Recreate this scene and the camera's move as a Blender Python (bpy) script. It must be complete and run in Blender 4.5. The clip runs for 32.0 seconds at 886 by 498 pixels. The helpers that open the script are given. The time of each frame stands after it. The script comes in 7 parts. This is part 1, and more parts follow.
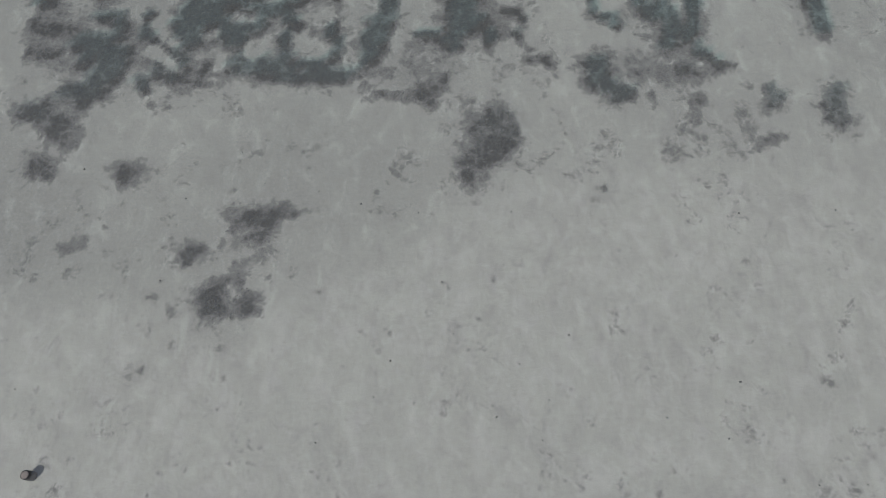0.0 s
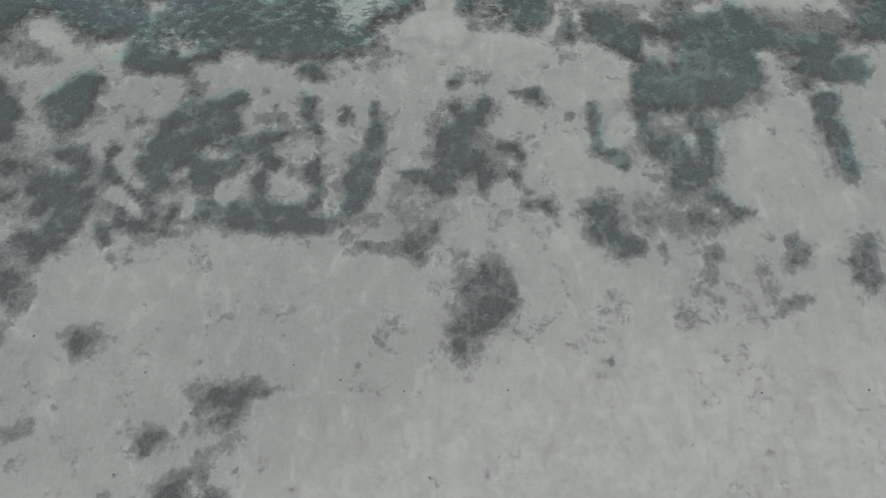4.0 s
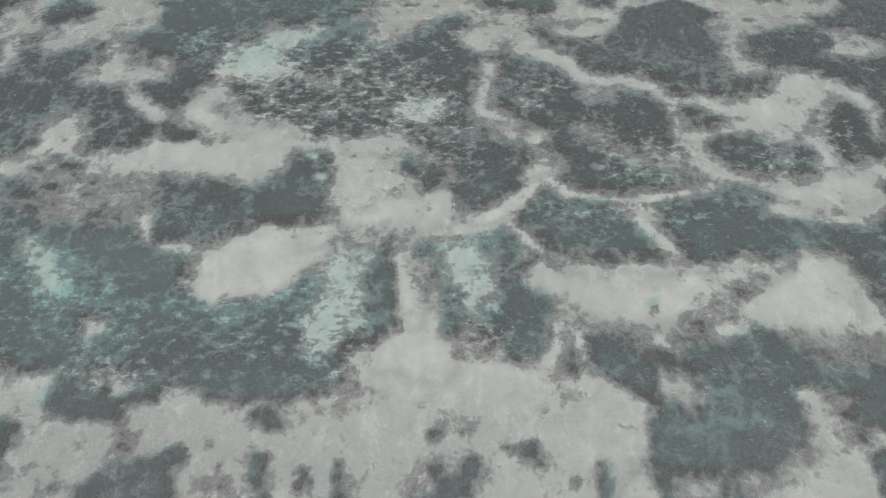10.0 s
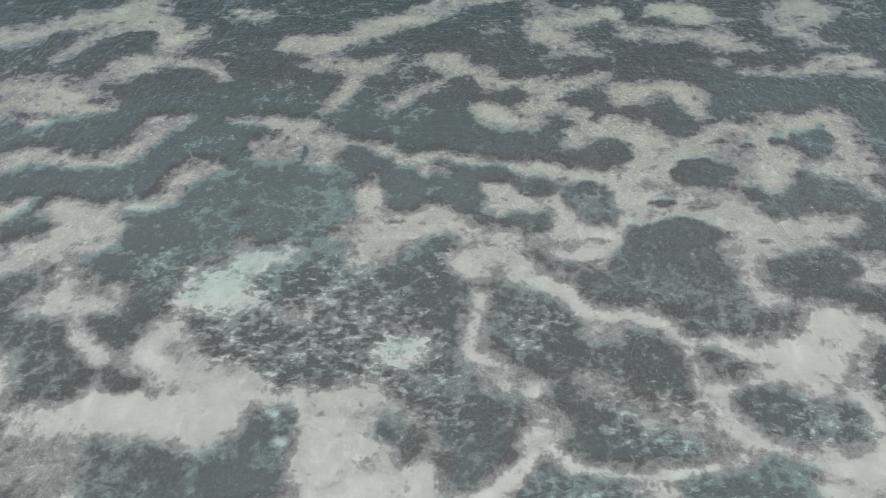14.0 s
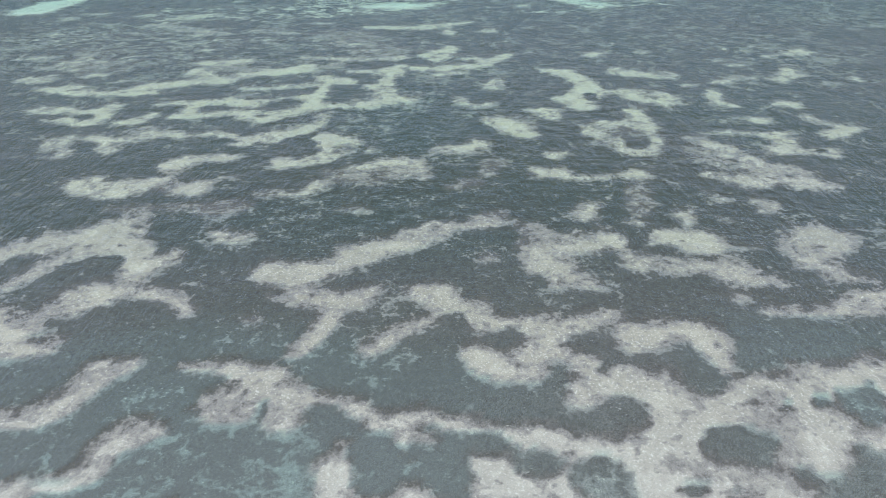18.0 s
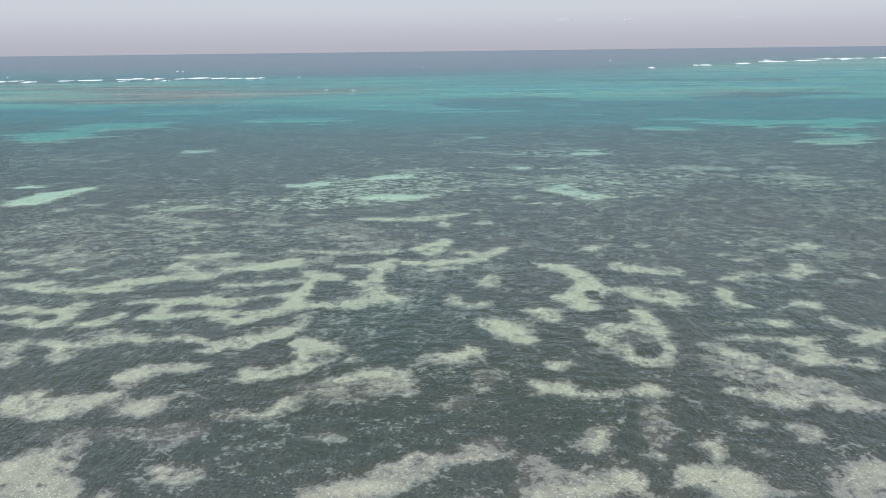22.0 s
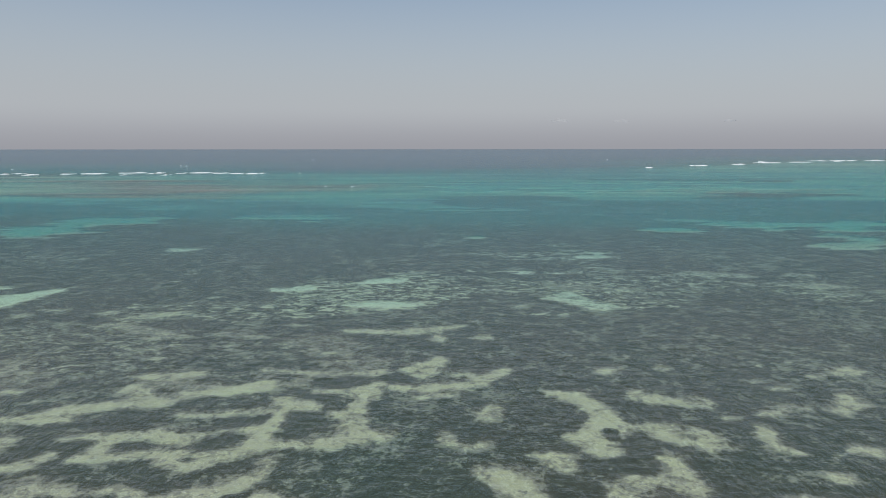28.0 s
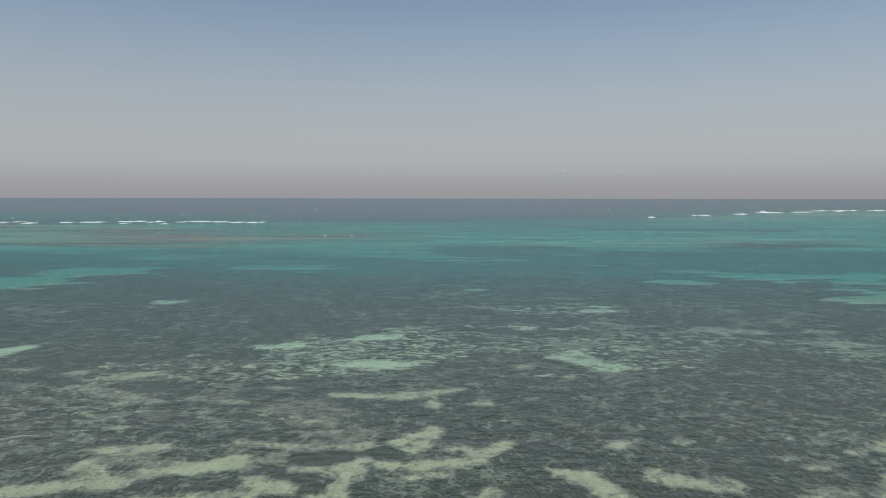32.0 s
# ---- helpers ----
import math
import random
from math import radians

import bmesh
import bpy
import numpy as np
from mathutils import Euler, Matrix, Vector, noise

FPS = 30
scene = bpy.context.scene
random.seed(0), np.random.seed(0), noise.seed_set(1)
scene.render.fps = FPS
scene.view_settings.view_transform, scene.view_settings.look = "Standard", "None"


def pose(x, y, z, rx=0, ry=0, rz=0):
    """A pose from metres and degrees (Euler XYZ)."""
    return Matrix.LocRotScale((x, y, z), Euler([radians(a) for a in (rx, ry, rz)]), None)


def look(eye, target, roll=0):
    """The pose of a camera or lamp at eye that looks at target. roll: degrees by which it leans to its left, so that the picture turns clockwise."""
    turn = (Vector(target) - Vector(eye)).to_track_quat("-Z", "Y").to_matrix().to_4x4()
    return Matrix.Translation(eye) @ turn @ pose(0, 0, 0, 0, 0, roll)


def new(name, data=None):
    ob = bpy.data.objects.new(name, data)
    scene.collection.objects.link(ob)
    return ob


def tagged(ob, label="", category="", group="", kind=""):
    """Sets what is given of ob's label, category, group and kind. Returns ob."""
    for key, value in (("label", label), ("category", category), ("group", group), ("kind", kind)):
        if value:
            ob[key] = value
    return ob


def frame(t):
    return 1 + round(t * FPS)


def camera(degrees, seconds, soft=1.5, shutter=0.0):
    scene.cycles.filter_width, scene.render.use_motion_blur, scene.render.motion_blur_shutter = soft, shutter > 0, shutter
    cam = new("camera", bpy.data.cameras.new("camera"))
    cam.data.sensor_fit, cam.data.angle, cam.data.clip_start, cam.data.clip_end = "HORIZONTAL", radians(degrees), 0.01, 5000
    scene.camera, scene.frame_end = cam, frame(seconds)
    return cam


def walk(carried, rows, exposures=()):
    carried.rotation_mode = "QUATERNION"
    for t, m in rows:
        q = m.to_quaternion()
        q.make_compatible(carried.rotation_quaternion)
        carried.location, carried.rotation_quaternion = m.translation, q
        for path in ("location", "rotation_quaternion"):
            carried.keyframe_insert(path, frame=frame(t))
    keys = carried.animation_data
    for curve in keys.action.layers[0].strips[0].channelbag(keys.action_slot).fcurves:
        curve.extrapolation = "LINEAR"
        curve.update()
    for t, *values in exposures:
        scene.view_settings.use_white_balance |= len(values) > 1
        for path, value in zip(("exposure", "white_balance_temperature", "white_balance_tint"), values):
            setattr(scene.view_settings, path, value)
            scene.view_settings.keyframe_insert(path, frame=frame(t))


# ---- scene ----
# The drone: seconds, place in metres, yaw to the left, pitch up and roll in degrees.
PATH = [
    (0, 0.086, 0.067, 30.048, 0.038, -66.761, -0.612),
    (0.5, 0.145, 1.077, 30.030, -0.129, -66.655, -0.383),
    (1, 0.209, 2.058, 30.057, -0.250, -66.526, -0.247),
    (1.5, 0.297, 3.066, 30.031, -0.267, -66.406, -0.196),
    (2, 0.378, 4.071, 29.994, -0.268, -66.256, -0.198),
    (2.5, 0.472, 5.093, 29.966, -0.196, -66.184, -0.247),
    (3, 0.551, 6.121, 29.949, -0.174, -66.084, -0.282),
    (3.5, 0.583, 7.205, 29.932, -0.108, -66.055, -0.311),
    (4, 0.619, 8.351, 29.929, -0.063, -66.052, -0.356),
    (4.5, 0.665, 9.519, 29.938, -0.020, -65.990, -0.427),
    (5, 0.732, 10.673, 29.953, 0.043, -65.787, -0.525),
    (5.5, 0.828, 11.774, 29.971, 0.145, -65.356, -0.639),
    (6, 0.961, 12.785, 29.988, 0.307, -64.615, -0.745),
    (6.5, 1.101, 13.703, 29.871, 0.397, -63.375, -0.865),
    (7, 1.238, 14.572, 29.802, 0.535, -62.071, -1.001),
    (7.5, 1.411, 15.537, 29.773, 0.755, -60.910, -1.218),
    (8, 1.601, 16.621, 29.731, 1.024, -59.899, -1.435),
    (8.5, 1.757, 17.677, 29.769, 1.176, -58.889, -1.587),
    (9, 1.894, 18.761, 29.767, 1.248, -57.904, -1.629),
    (9.5, 1.994, 19.863, 29.762, 1.240, -56.875, -1.575),
    (10, 2.075, 20.890, 29.747, 1.201, -55.784, -1.508),
    (10.5, 2.178, 21.959, 29.706, 1.181, -54.661, -1.492),
    (11, 2.233, 23.040, 29.693, 1.097, -53.613, -1.476),
    (11.5, 2.327, 24.140, 29.671, 1.057, -52.560, -1.427),
    (12, 2.423, 25.208, 29.704, 0.997, -51.487, -1.384),
    (12.5, 2.568, 26.289, 29.707, 0.985, -50.312, -1.310),
    (13, 2.779, 27.378, 29.696, 1.102, -48.942, -1.350),
    (13.5, 2.920, 28.419, 29.669, 1.055, -47.068, -1.340),
    (14, 2.992, 29.507, 29.625, 0.970, -45.186, -1.231),
    (14.5, 2.982, 30.504, 29.706, 0.741, -43.362, -1.011),
    (15, 2.958, 31.636, 29.801, 0.554, -41.694, -0.867),
    (15.5, 3.030, 32.670, 29.856, 0.520, -39.924, -0.802),
    (16, 3.204, 33.799, 29.779, 0.599, -38.105, -0.734),
    (16.5, 3.443, 34.974, 29.628, 0.741, -36.256, -0.695),
    (17, 3.708, 36.147, 29.462, 0.897, -34.397, -0.697),
    (17.5, 3.958, 37.271, 29.339, 1.015, -32.548, -0.734),
    (18, 4.156, 38.298, 29.317, 1.047, -30.730, -0.778),
    (18.5, 4.137, 39.319, 29.240, 0.978, -28.867, -0.751),
    (19, 4.238, 40.416, 29.161, 0.935, -27.009, -0.675),
    (19.5, 4.414, 41.495, 29.147, 0.923, -25.181, -0.694),
    (20, 4.591, 42.589, 29.148, 0.959, -23.377, -0.690),
    (20.5, 4.732, 43.641, 29.165, 0.960, -21.601, -0.762),
    (21, 4.947, 44.730, 29.272, 1.001, -19.862, -0.757),
    (21.5, 5.147, 45.732, 29.331, 1.012, -18.086, -0.757),
    (22, 5.332, 46.733, 29.398, 1.026, -16.333, -0.698),
    (22.5, 5.475, 47.740, 29.458, 1.024, -14.618, -0.611),
    (23, 5.520, 48.654, 29.530, 1.020, -13.166, -0.475),
    (23.5, 5.510, 49.658, 29.509, 0.991, -12.440, -0.467),
    (24, 5.501, 50.692, 29.547, 0.950, -12.158, -0.400),
    (24.5, 5.522, 51.700, 29.571, 0.916, -11.843, -0.360),
    (25, 5.566, 52.709, 29.595, 0.910, -11.449, -0.328),
    (25.5, 5.590, 53.722, 29.608, 0.895, -10.962, -0.275),
    (26, 5.611, 54.687, 29.634, 0.889, -10.491, -0.213),
    (26.5, 5.634, 55.615, 29.668, 0.888, -10.027, -0.155),
    (27, 5.662, 56.514, 29.704, 0.890, -9.559, -0.107),
    (27.5, 5.698, 57.394, 29.737, 0.891, -9.079, -0.069),
    (28, 5.745, 58.264, 29.763, 0.889, -8.577, -0.041),
    (28.5, 5.807, 59.194, 29.796, 0.895, -8.120, -0.056),
    (29, 5.883, 60.149, 29.819, 0.906, -7.619, -0.063),
    (29.5, 5.963, 61.201, 29.804, 0.922, -7.131, -0.077),
    (30, 5.991, 62.376, 29.719, 0.917, -6.620, -0.044),
    (30.5, 6.059, 63.589, 29.666, 0.916, -6.121, 0.038),
    (31, 6.125, 64.673, 29.624, 0.941, -5.606, 0.129),
    (31.5, 6.265, 65.667, 29.616, 0.975, -5.101, 0.138),
    (32, 6.524, 66.711, 29.607, 1.051, -4.533, 0.086),
]


def heading(x, y, z, yaw, pitch, roll):
    return pose(x, y, z) @ pose(0, 0, 0, 0, 0, yaw) @ pose(0, 0, 0, 90 + pitch) @ pose(0, 0, 0, 0, 0, roll)


EXPOSURES = [(0, -0.54, 6120, 11), (6, -0.2, 6200, 10), (9, 0.0, 6250, 10), (15, 0.32, 6150, 11), (18, 0.62, 5990, 12), (21, 0.67, 6300, 12), (23, 0.28, 6350, 10), (25, 0.15, 6400, 9), (28, 0.05, 6500, 8), (32, -0.04, 6700, 8)]
cam = camera(65.39, 32.0, soft=1.0)
walk(cam, [(t, heading(*row)) for t, *row in PATH], EXPOSURES)

# ---- daylight ----
SUN_ELEVATION, SUN_TURN = radians(58), radians(222)   # high, behind the drone and to its left
sky = bpy.data.worlds.new("sky")
scene.world = sky
sky.use_nodes = True
wn, wl = sky.node_tree.nodes, sky.node_tree.links
wn.clear()
sky_tex = wn.new("ShaderNodeTexSky")
sky_tex.sky_type, sky_tex.sun_disc = "NISHITA", False
sky_tex.sun_elevation, sky_tex.sun_rotation = SUN_ELEVATION, SUN_TURN
sky_tex.air_density, sky_tex.dust_density, sky_tex.ozone_density = 1.0, 1.0, 1.0
sky_bg, sky_out = wn.new("ShaderNodeBackground"), wn.new("ShaderNodeOutputWorld")
sky_bg.inputs["Strength"].default_value = 0.1
wl.new(sky_tex.outputs[0], sky_bg.inputs["Color"])
# haze that thickens towards the horizon
air, height, haze = wn.new("ShaderNodeTexCoord"), wn.new("ShaderNodeSeparateXYZ"), wn.new("ShaderNodeMapRange")
haze.interpolation_type = "SMOOTHSTEP"
for i, v in enumerate((-0.02, 0.34, 1.0, 0.0)):
    haze.inputs[1 + i].default_value = v
wl.new(air.outputs["Generated"], height.inputs[0])
wl.new(height.outputs[2], haze.inputs[0])
haze_bg, sky_mix = wn.new("ShaderNodeBackground"), wn.new("ShaderNodeMixShader")
haze_bg.inputs["Color"].default_value = (0.42, 0.435, 0.475, 1)
wl.new(haze.outputs[0], sky_mix.inputs[0])
wl.new(sky_bg.outputs[0], sky_mix.inputs[1])
wl.new(haze_bg.outputs[0], sky_mix.inputs[2])
# the air is dustier and darker just over the sea
low, dust_bg, dust_mix = wn.new("ShaderNodeMapRange"), wn.new("ShaderNodeBackground"), wn.new("ShaderNodeMixShader")
low.interpolation_type = "SMOOTHSTEP"
for i, v in enumerate((-0.01, 0.055, 0.6, 0.0)):
    low.inputs[1 + i].default_value = v
dust_bg.inputs["Color"].default_value = (0.25, 0.243, 0.275, 1)
wl.new(height.outputs[2], low.inputs[0])
wl.new(low.outputs[0], dust_mix.inputs[0])
wl.new(sky_mix.outputs[0], dust_mix.inputs[1])
wl.new(dust_bg.outputs[0], dust_mix.inputs[2])
wl.new(dust_mix.outputs[0], sky_out.inputs["Surface"])
sun = new("sun", bpy.data.lights.new("sun", "SUN"))
sun.data.energy, sun.data.angle, sun.data.color = 3.0, radians(0.6), (1.0, 0.96, 0.9)
sun_way = Vector((math.sin(SUN_TURN) * math.cos(SUN_ELEVATION), math.cos(SUN_TURN) * math.cos(SUN_ELEVATION), math.sin(SUN_ELEVATION)))
sun.matrix_world = look(sun_way * 300, (0, 0, 0))


# ---- materials ----
def material(name):
    m = bpy.data.materials.new(name)
    m.use_nodes = True
    m.node_tree.nodes.clear()
    return m, m.node_tree.nodes, m.node_tree.links


class Graph:
    """Short hands for wiring nodes."""

    def __init__(self, name):
        self.mat, self.n, self.l = material(name)

    def put(self, socket, value):
        if isinstance(value, (int, float)):
            socket.default_value = value
        elif isinstance(value, tuple):
            socket.default_value = (*value, 1.0) if len(value) == 3 and socket.type == "RGBA" else value
        elif value is not None:
            self.l.new(value, socket)

    def math(self, op, a, b=None, c=None):
        m = self.n.new("ShaderNodeMath")
        m.operation = op
        self.put(m.inputs[0], a), self.put(m.inputs[1], b), self.put(m.inputs[2], c)
        return m.outputs[0]

    def ramp(self, v, low, high, a=0.0, b=1.0):
        m = self.n.new("ShaderNodeMapRange")
        m.interpolation_type = "SMOOTHSTEP"
        self.put(m.inputs[0], v)
        for i, w in enumerate((low, high, a, b)):
            self.put(m.inputs[1 + i], w)
        return m.outputs[0]

    def mix(self, f, a, b, how="MIX"):
        m = self.n.new("ShaderNodeMix")
        m.data_type, m.blend_type = "RGBA", how
        self.put(m.inputs[0], f), self.put(m.inputs[6], a), self.put(m.inputs[7], b)
        return m.outputs[2]

    def attribute(self, name):
        a = self.n.new("ShaderNodeAttribute")
        a.attribute_name = name
        return a.outputs["Fac"]

    def place(self, turn=0.0, size=(1, 1, 1)):
        c, m = self.n.new("ShaderNodeTexCoord"), self.n.new("ShaderNodeMapping")
        m.inputs["Rotation"].default_value[2] = radians(turn)
        m.inputs["Scale"].default_value = size
        self.l.new(c.outputs["Object"], m.inputs["Vector"])
        return m.outputs[0]

    def noise(self, scale, detail=3.0, where=None, distortion=0.0, rough=0.55):
        t = self.n.new("ShaderNodeTexNoise")
        t.inputs["Scale"].default_value, t.inputs["Detail"].default_value = scale, detail
        t.inputs["Roughness"].default_value, t.inputs["Distortion"].default_value = rough, distortion
        self.l.new(where or self.place(), t.inputs["Vector"])
        return t.outputs["Fac"]

    def bump(self, height, strength, distance):
        b = self.n.new("ShaderNodeBump")
        b.inputs["Strength"].default_value, b.inputs["Distance"].default_value = strength, distance
        self.l.new(height, b.inputs["Height"])
        return b.outputs[0]

    def principled(self, colour, rough=0.9, normal=None, **more):
        p = self.n.new("ShaderNodeBsdfPrincipled")
        self.put(p.inputs["Base Color"], colour), self.put(p.inputs["Roughness"], rough), self.put(p.inputs["Normal"], normal)
        for k, v in more.items():
            self.put(p.inputs[k.replace("_", " ")], v)
        return p.outputs[0]

    def finish(self, shader):
        self.l.new(shader, self.n.new("ShaderNodeOutputMaterial").inputs["Surface"])
        return self.mat


def seabed_material():
    g = Graph("seabed")
    flat = g.place()
    tiny, fine, mid, broad = g.noise(16.0, 3, flat, 0, 0.7), g.noise(6.0, 5, flat, 0.2, 0.7), g.noise(1.5, 5, flat, 0.3, 0.62), g.noise(0.22, 4, flat)
    cover, brown, mottle, flecks, gold, crisp, clean = [g.attribute(k) for k in ("cover", "brown", "mottle", "flecks", "gold", "crisp", "clean")]
    # seagrass grows in rounded cushions that eat into the sand
    bend = g.n.new("ShaderNodeTexNoise")
    bend.inputs["Scale"].default_value, bend.inputs["Detail"].default_value = 0.7, 4
    g.l.new(flat, bend.inputs["Vector"])
    swerve = g.n.new("ShaderNodeVectorMath")
    swerve.operation = "MULTIPLY_ADD"
    g.l.new(bend.outputs["Color"], swerve.inputs[0])
    swerve.inputs[1].default_value = (1.5, 1.5, 0)
    g.l.new(flat, swerve.inputs[2])
    cushions = -0.02
    for scale, amount in ((0.34, 0.42), (0.95, 0.42), (2.6, 0.36), (6.5, 0.2)):
        cells = g.n.new("ShaderNodeTexVoronoi")
        cells.inputs["Scale"].default_value = scale
        g.l.new(swerve.outputs[0], cells.inputs["Vector"])
        cushions = g.math("ADD", cushions, g.math("MULTIPLY", g.math("SUBTRACT", 0.46, cells.outputs["Distance"]), amount))
    grain = g.math("ADD", g.math("MULTIPLY", g.math("SUBTRACT", fine, 0.5), 0.5), g.math("MULTIPLY", g.math("SUBTRACT", mid, 0.5), 0.55))
    thin = g.math("SUBTRACT", 1.0, crisp)              # thinner growth with loose rims on the flat
    grain = g.math("ADD", grain, g.math("MULTIPLY", g.math("SUBTRACT", tiny, 0.5), g.math("MULTIPLY_ADD", thin, 0.1, 0.25)))
    grain = g.math("ADD", grain, g.math("MULTIPLY", g.math("SUBTRACT", fine, 0.5), g.math("MULTIPLY", thin, 0.15)))
    coarse = g.noise(0.75, 6, flat, 0.2, 0.68)
    grain = g.math("ADD", grain, g.math("MULTIPLY", g.math("SUBTRACT", coarse, 0.5), g.math("MULTIPLY_ADD", crisp, 0.3, 0.4)))
    # sand flecks between the plants, drawn out and broken by painted-in wave refraction
    speck = g.noise(1.7, 2, g.place(-14, (0.8, 1.35, 1)), 0.3, 0.5)
    gaps = g.math("MULTIPLY", g.ramp(speck, 0.46, 0.7), g.math("MINIMUM", mottle, 0.46))
    net = g.n.new("ShaderNodeTexVoronoi")
    net.feature = "DISTANCE_TO_EDGE"
    net.inputs["Scale"].default_value = 1.0
    g.l.new(swerve.outputs[0], net.inputs["Vector"])
    gaps = g.math("ADD", gaps, g.math("MULTIPLY", g.ramp(net.outputs["Distance"], 0.2, 0.02, 0.0, 0.16), g.math("MULTIPLY", mottle, mottle)))
    islets = g.noise(0.62, 6, g.place(-14, (0.62, 1.0, 1)), 0.9, 0.72)
    gaps = g.math("ADD", gaps, g.math("MULTIPLY", g.ramp(islets, 0.46, 0.66, 0.0, 1.2), flecks))
    crumbs = g.ramp(g.noise(2.6, 4, g.place(-10, (0.8, 1.6, 1))), 0.56, 0.76, 0.0, 0.5)
    crumbs = g.math("MULTIPLY", crumbs, g.ramp(g.math("ADD", mottle, flecks), 0.0, 0.3))
    thick = g.math("SUBTRACT", g.math("ADD", cover, g.math("ADD", cushions, grain)), g.math("ADD", gaps, crumbs))
    # small tufts that stand in the sand, and bits of bare sand in the meadow
    tufts = g.ramp(g.noise(2.0, 6, g.place(20), 0.3, 0.74), 0.49, 0.67)
    thick = g.math("ADD", thick, g.math("MULTIPLY", g.math("MULTIPLY", tufts, g.math("MULTIPLY_ADD", crisp, 0.3, 0.0)), g.ramp(cover, 0.9, 0.3)))
    bits = g.math("MULTIPLY", g.ramp(g.noise(4.2, 3, g.place(-14, (0.8, 1.3, 1)), 0.2), 0.6, 0.72), g.ramp(g.noise(0.08, 3), 0.35, 0.65, 0.2, 1.0))
    thick = g.math("SUBTRACT", thick, g.math("MULTIPLY", g.math("MULTIPLY", bits, 0.55), g.ramp(cover, 0.6, 0.9)))
    speckle = g.math("ADD", g.math("MULTIPLY", fine, 0.5), g.math("MULTIPLY", tiny, 0.5))
    pale = g.mix(mid, (0.436, 0.416, 0.363), (0.583, 0.567, 0.492))
    sand = g.mix(gold, pale, g.mix(mid, (0.40, 0.39, 0.285), (0.56, 0.545, 0.40)))
    sand = g.mix(g.ramp(broad, 0.4, 0.7, 0.0, 0.3), sand, (0.40, 0.375, 0.335))
    sand = g.mix(g.ramp(fine, 0.52, 0.76, 0.0, 0.45), sand, (0.25, 0.23, 0.205))
    sand = g.mix(g.ramp(tiny, 0.6, 0.8, 0.0, 0.4), sand, (0.62, 0.61, 0.58))
    sand = g.mix(g.math("MULTIPLY", brown, 0.75), sand, g.mix(g.ramp(speckle, 0.36, 0.64), (0.195, 0.187, 0.165), (0.352, 0.34, 0.30)))
    combed = g.noise(0.8, 7, g.place(6, (1.25, 0.8, 1)), 0.6, 0.7)
    sand = g.mix(g.ramp(combed, 0.5, 0.3, 0.0, 0.4), sand, (0.33, 0.31, 0.28))
    sand = g.mix(g.ramp(combed, 0.5, 0.7, 0.0, 0.5), sand, (0.64, 0.62, 0.55))
    tan = g.math("MULTIPLY", crisp, g.math("SUBTRACT", 1.0, gold))
    sand = g.mix(tan, sand, g.mix(1.0, sand, g.mix(mid, (0.61, 0.60, 0.535), (0.90, 0.887, 0.80)), "MULTIPLY"))
    dots = g.math("MULTIPLY", g.ramp(g.noise(5.0, 4, g.place(33, (0.9, 1.2, 1)), 0.4, 0.7), 0.53, 0.66, 0.0, 0.6), crisp)
    sand = g.mix(dots, sand, (0.16, 0.15, 0.125))
    grit = g.math("MULTIPLY", g.ramp(g.noise(7.0, 3, g.place(50), 0.2, 0.6), 0.54, 0.68, 0.0, 0.7), g.math("MULTIPLY_ADD", crisp, 0.7, 0.3))
    sand = g.mix(grit, sand, (0.70, 0.69, 0.62))
    sand = g.mix(clean, sand, g.mix(mid, (0.5, 0.5, 0.43), (0.66, 0.66, 0.58)))
    # trampled-looking pale crust on the flat
    crust = g.math("MULTIPLY", g.ramp(g.noise(0.95, 6, g.place(5, (1.15, 0.8, 1)), 0.5, 0.68), 0.47, 0.63, 0.0, 0.33), g.math("MULTIPLY", thin, g.ramp(brown, 0.3, 0.05)))
    sand = g.mix(crust, sand, (0.66, 0.62, 0.575))
    sparse = g.mix(g.ramp(speckle, 0.38, 0.62), (0.135, 0.127, 0.114), (0.31, 0.295, 0.266))
    grass = g.mix(g.ramp(fine, 0.3, 0.75), (0.032, 0.03, 0.024), (0.11, 0.104, 0.086))
    grass = g.mix(g.ramp(broad, 0.4, 0.65, 0.0, 0.5), grass, (0.05, 0.052, 0.04))
    grass = g.mix(g.math("MULTIPLY", g.ramp(mid, 0.42, 0.68, 0.0, 0.42), crisp), grass, g.mix(fine, (0.06, 0.058, 0.047), (0.17, 0.16, 0.135)))
    meadow = g.ramp(g.noise(0.028, 3, g.place(), 0.4), 0.42, 0.6)
    grass = g.mix(g.math("MULTIPLY", g.math("MULTIPLY", meadow, crisp), 0.2), grass, g.mix(g.ramp(fine, 0.3, 0.75), (0.022, 0.036, 0.022), (0.06, 0.098, 0.062)))
    grass = g.mix(g.math("MULTIPLY", brown, 0.75), grass, g.mix(g.ramp(speckle, 0.36, 0.64), (0.06, 0.054, 0.049), (0.16, 0.146, 0.13)))
    thick = g.math("ADD", thick, g.math("MULTIPLY", brown, g.math("MULTIPLY", g.ramp(thick, -0.15, 0.25), 0.2)))
    colour = g.mix(g.ramp(thick, g.math("MULTIPLY_ADD", thin, -0.02, 0.07), g.math("MULTIPLY_ADD", thin, 0.06, 0.39)), sand, sparse)
    colour = g.mix(g.ramp(thick, g.math("MULTIPLY_ADD", thin, 0.02, 0.48), g.math("MULTIPLY_ADD", thin, 0.16, 0.7)), colour, grass)
    colour = g.mix(gold, colour, (0.86, 0.93, 0.80), "MULTIPLY")
    height = g.math("ADD", fine, g.math("MULTIPLY", mid, 2.0))
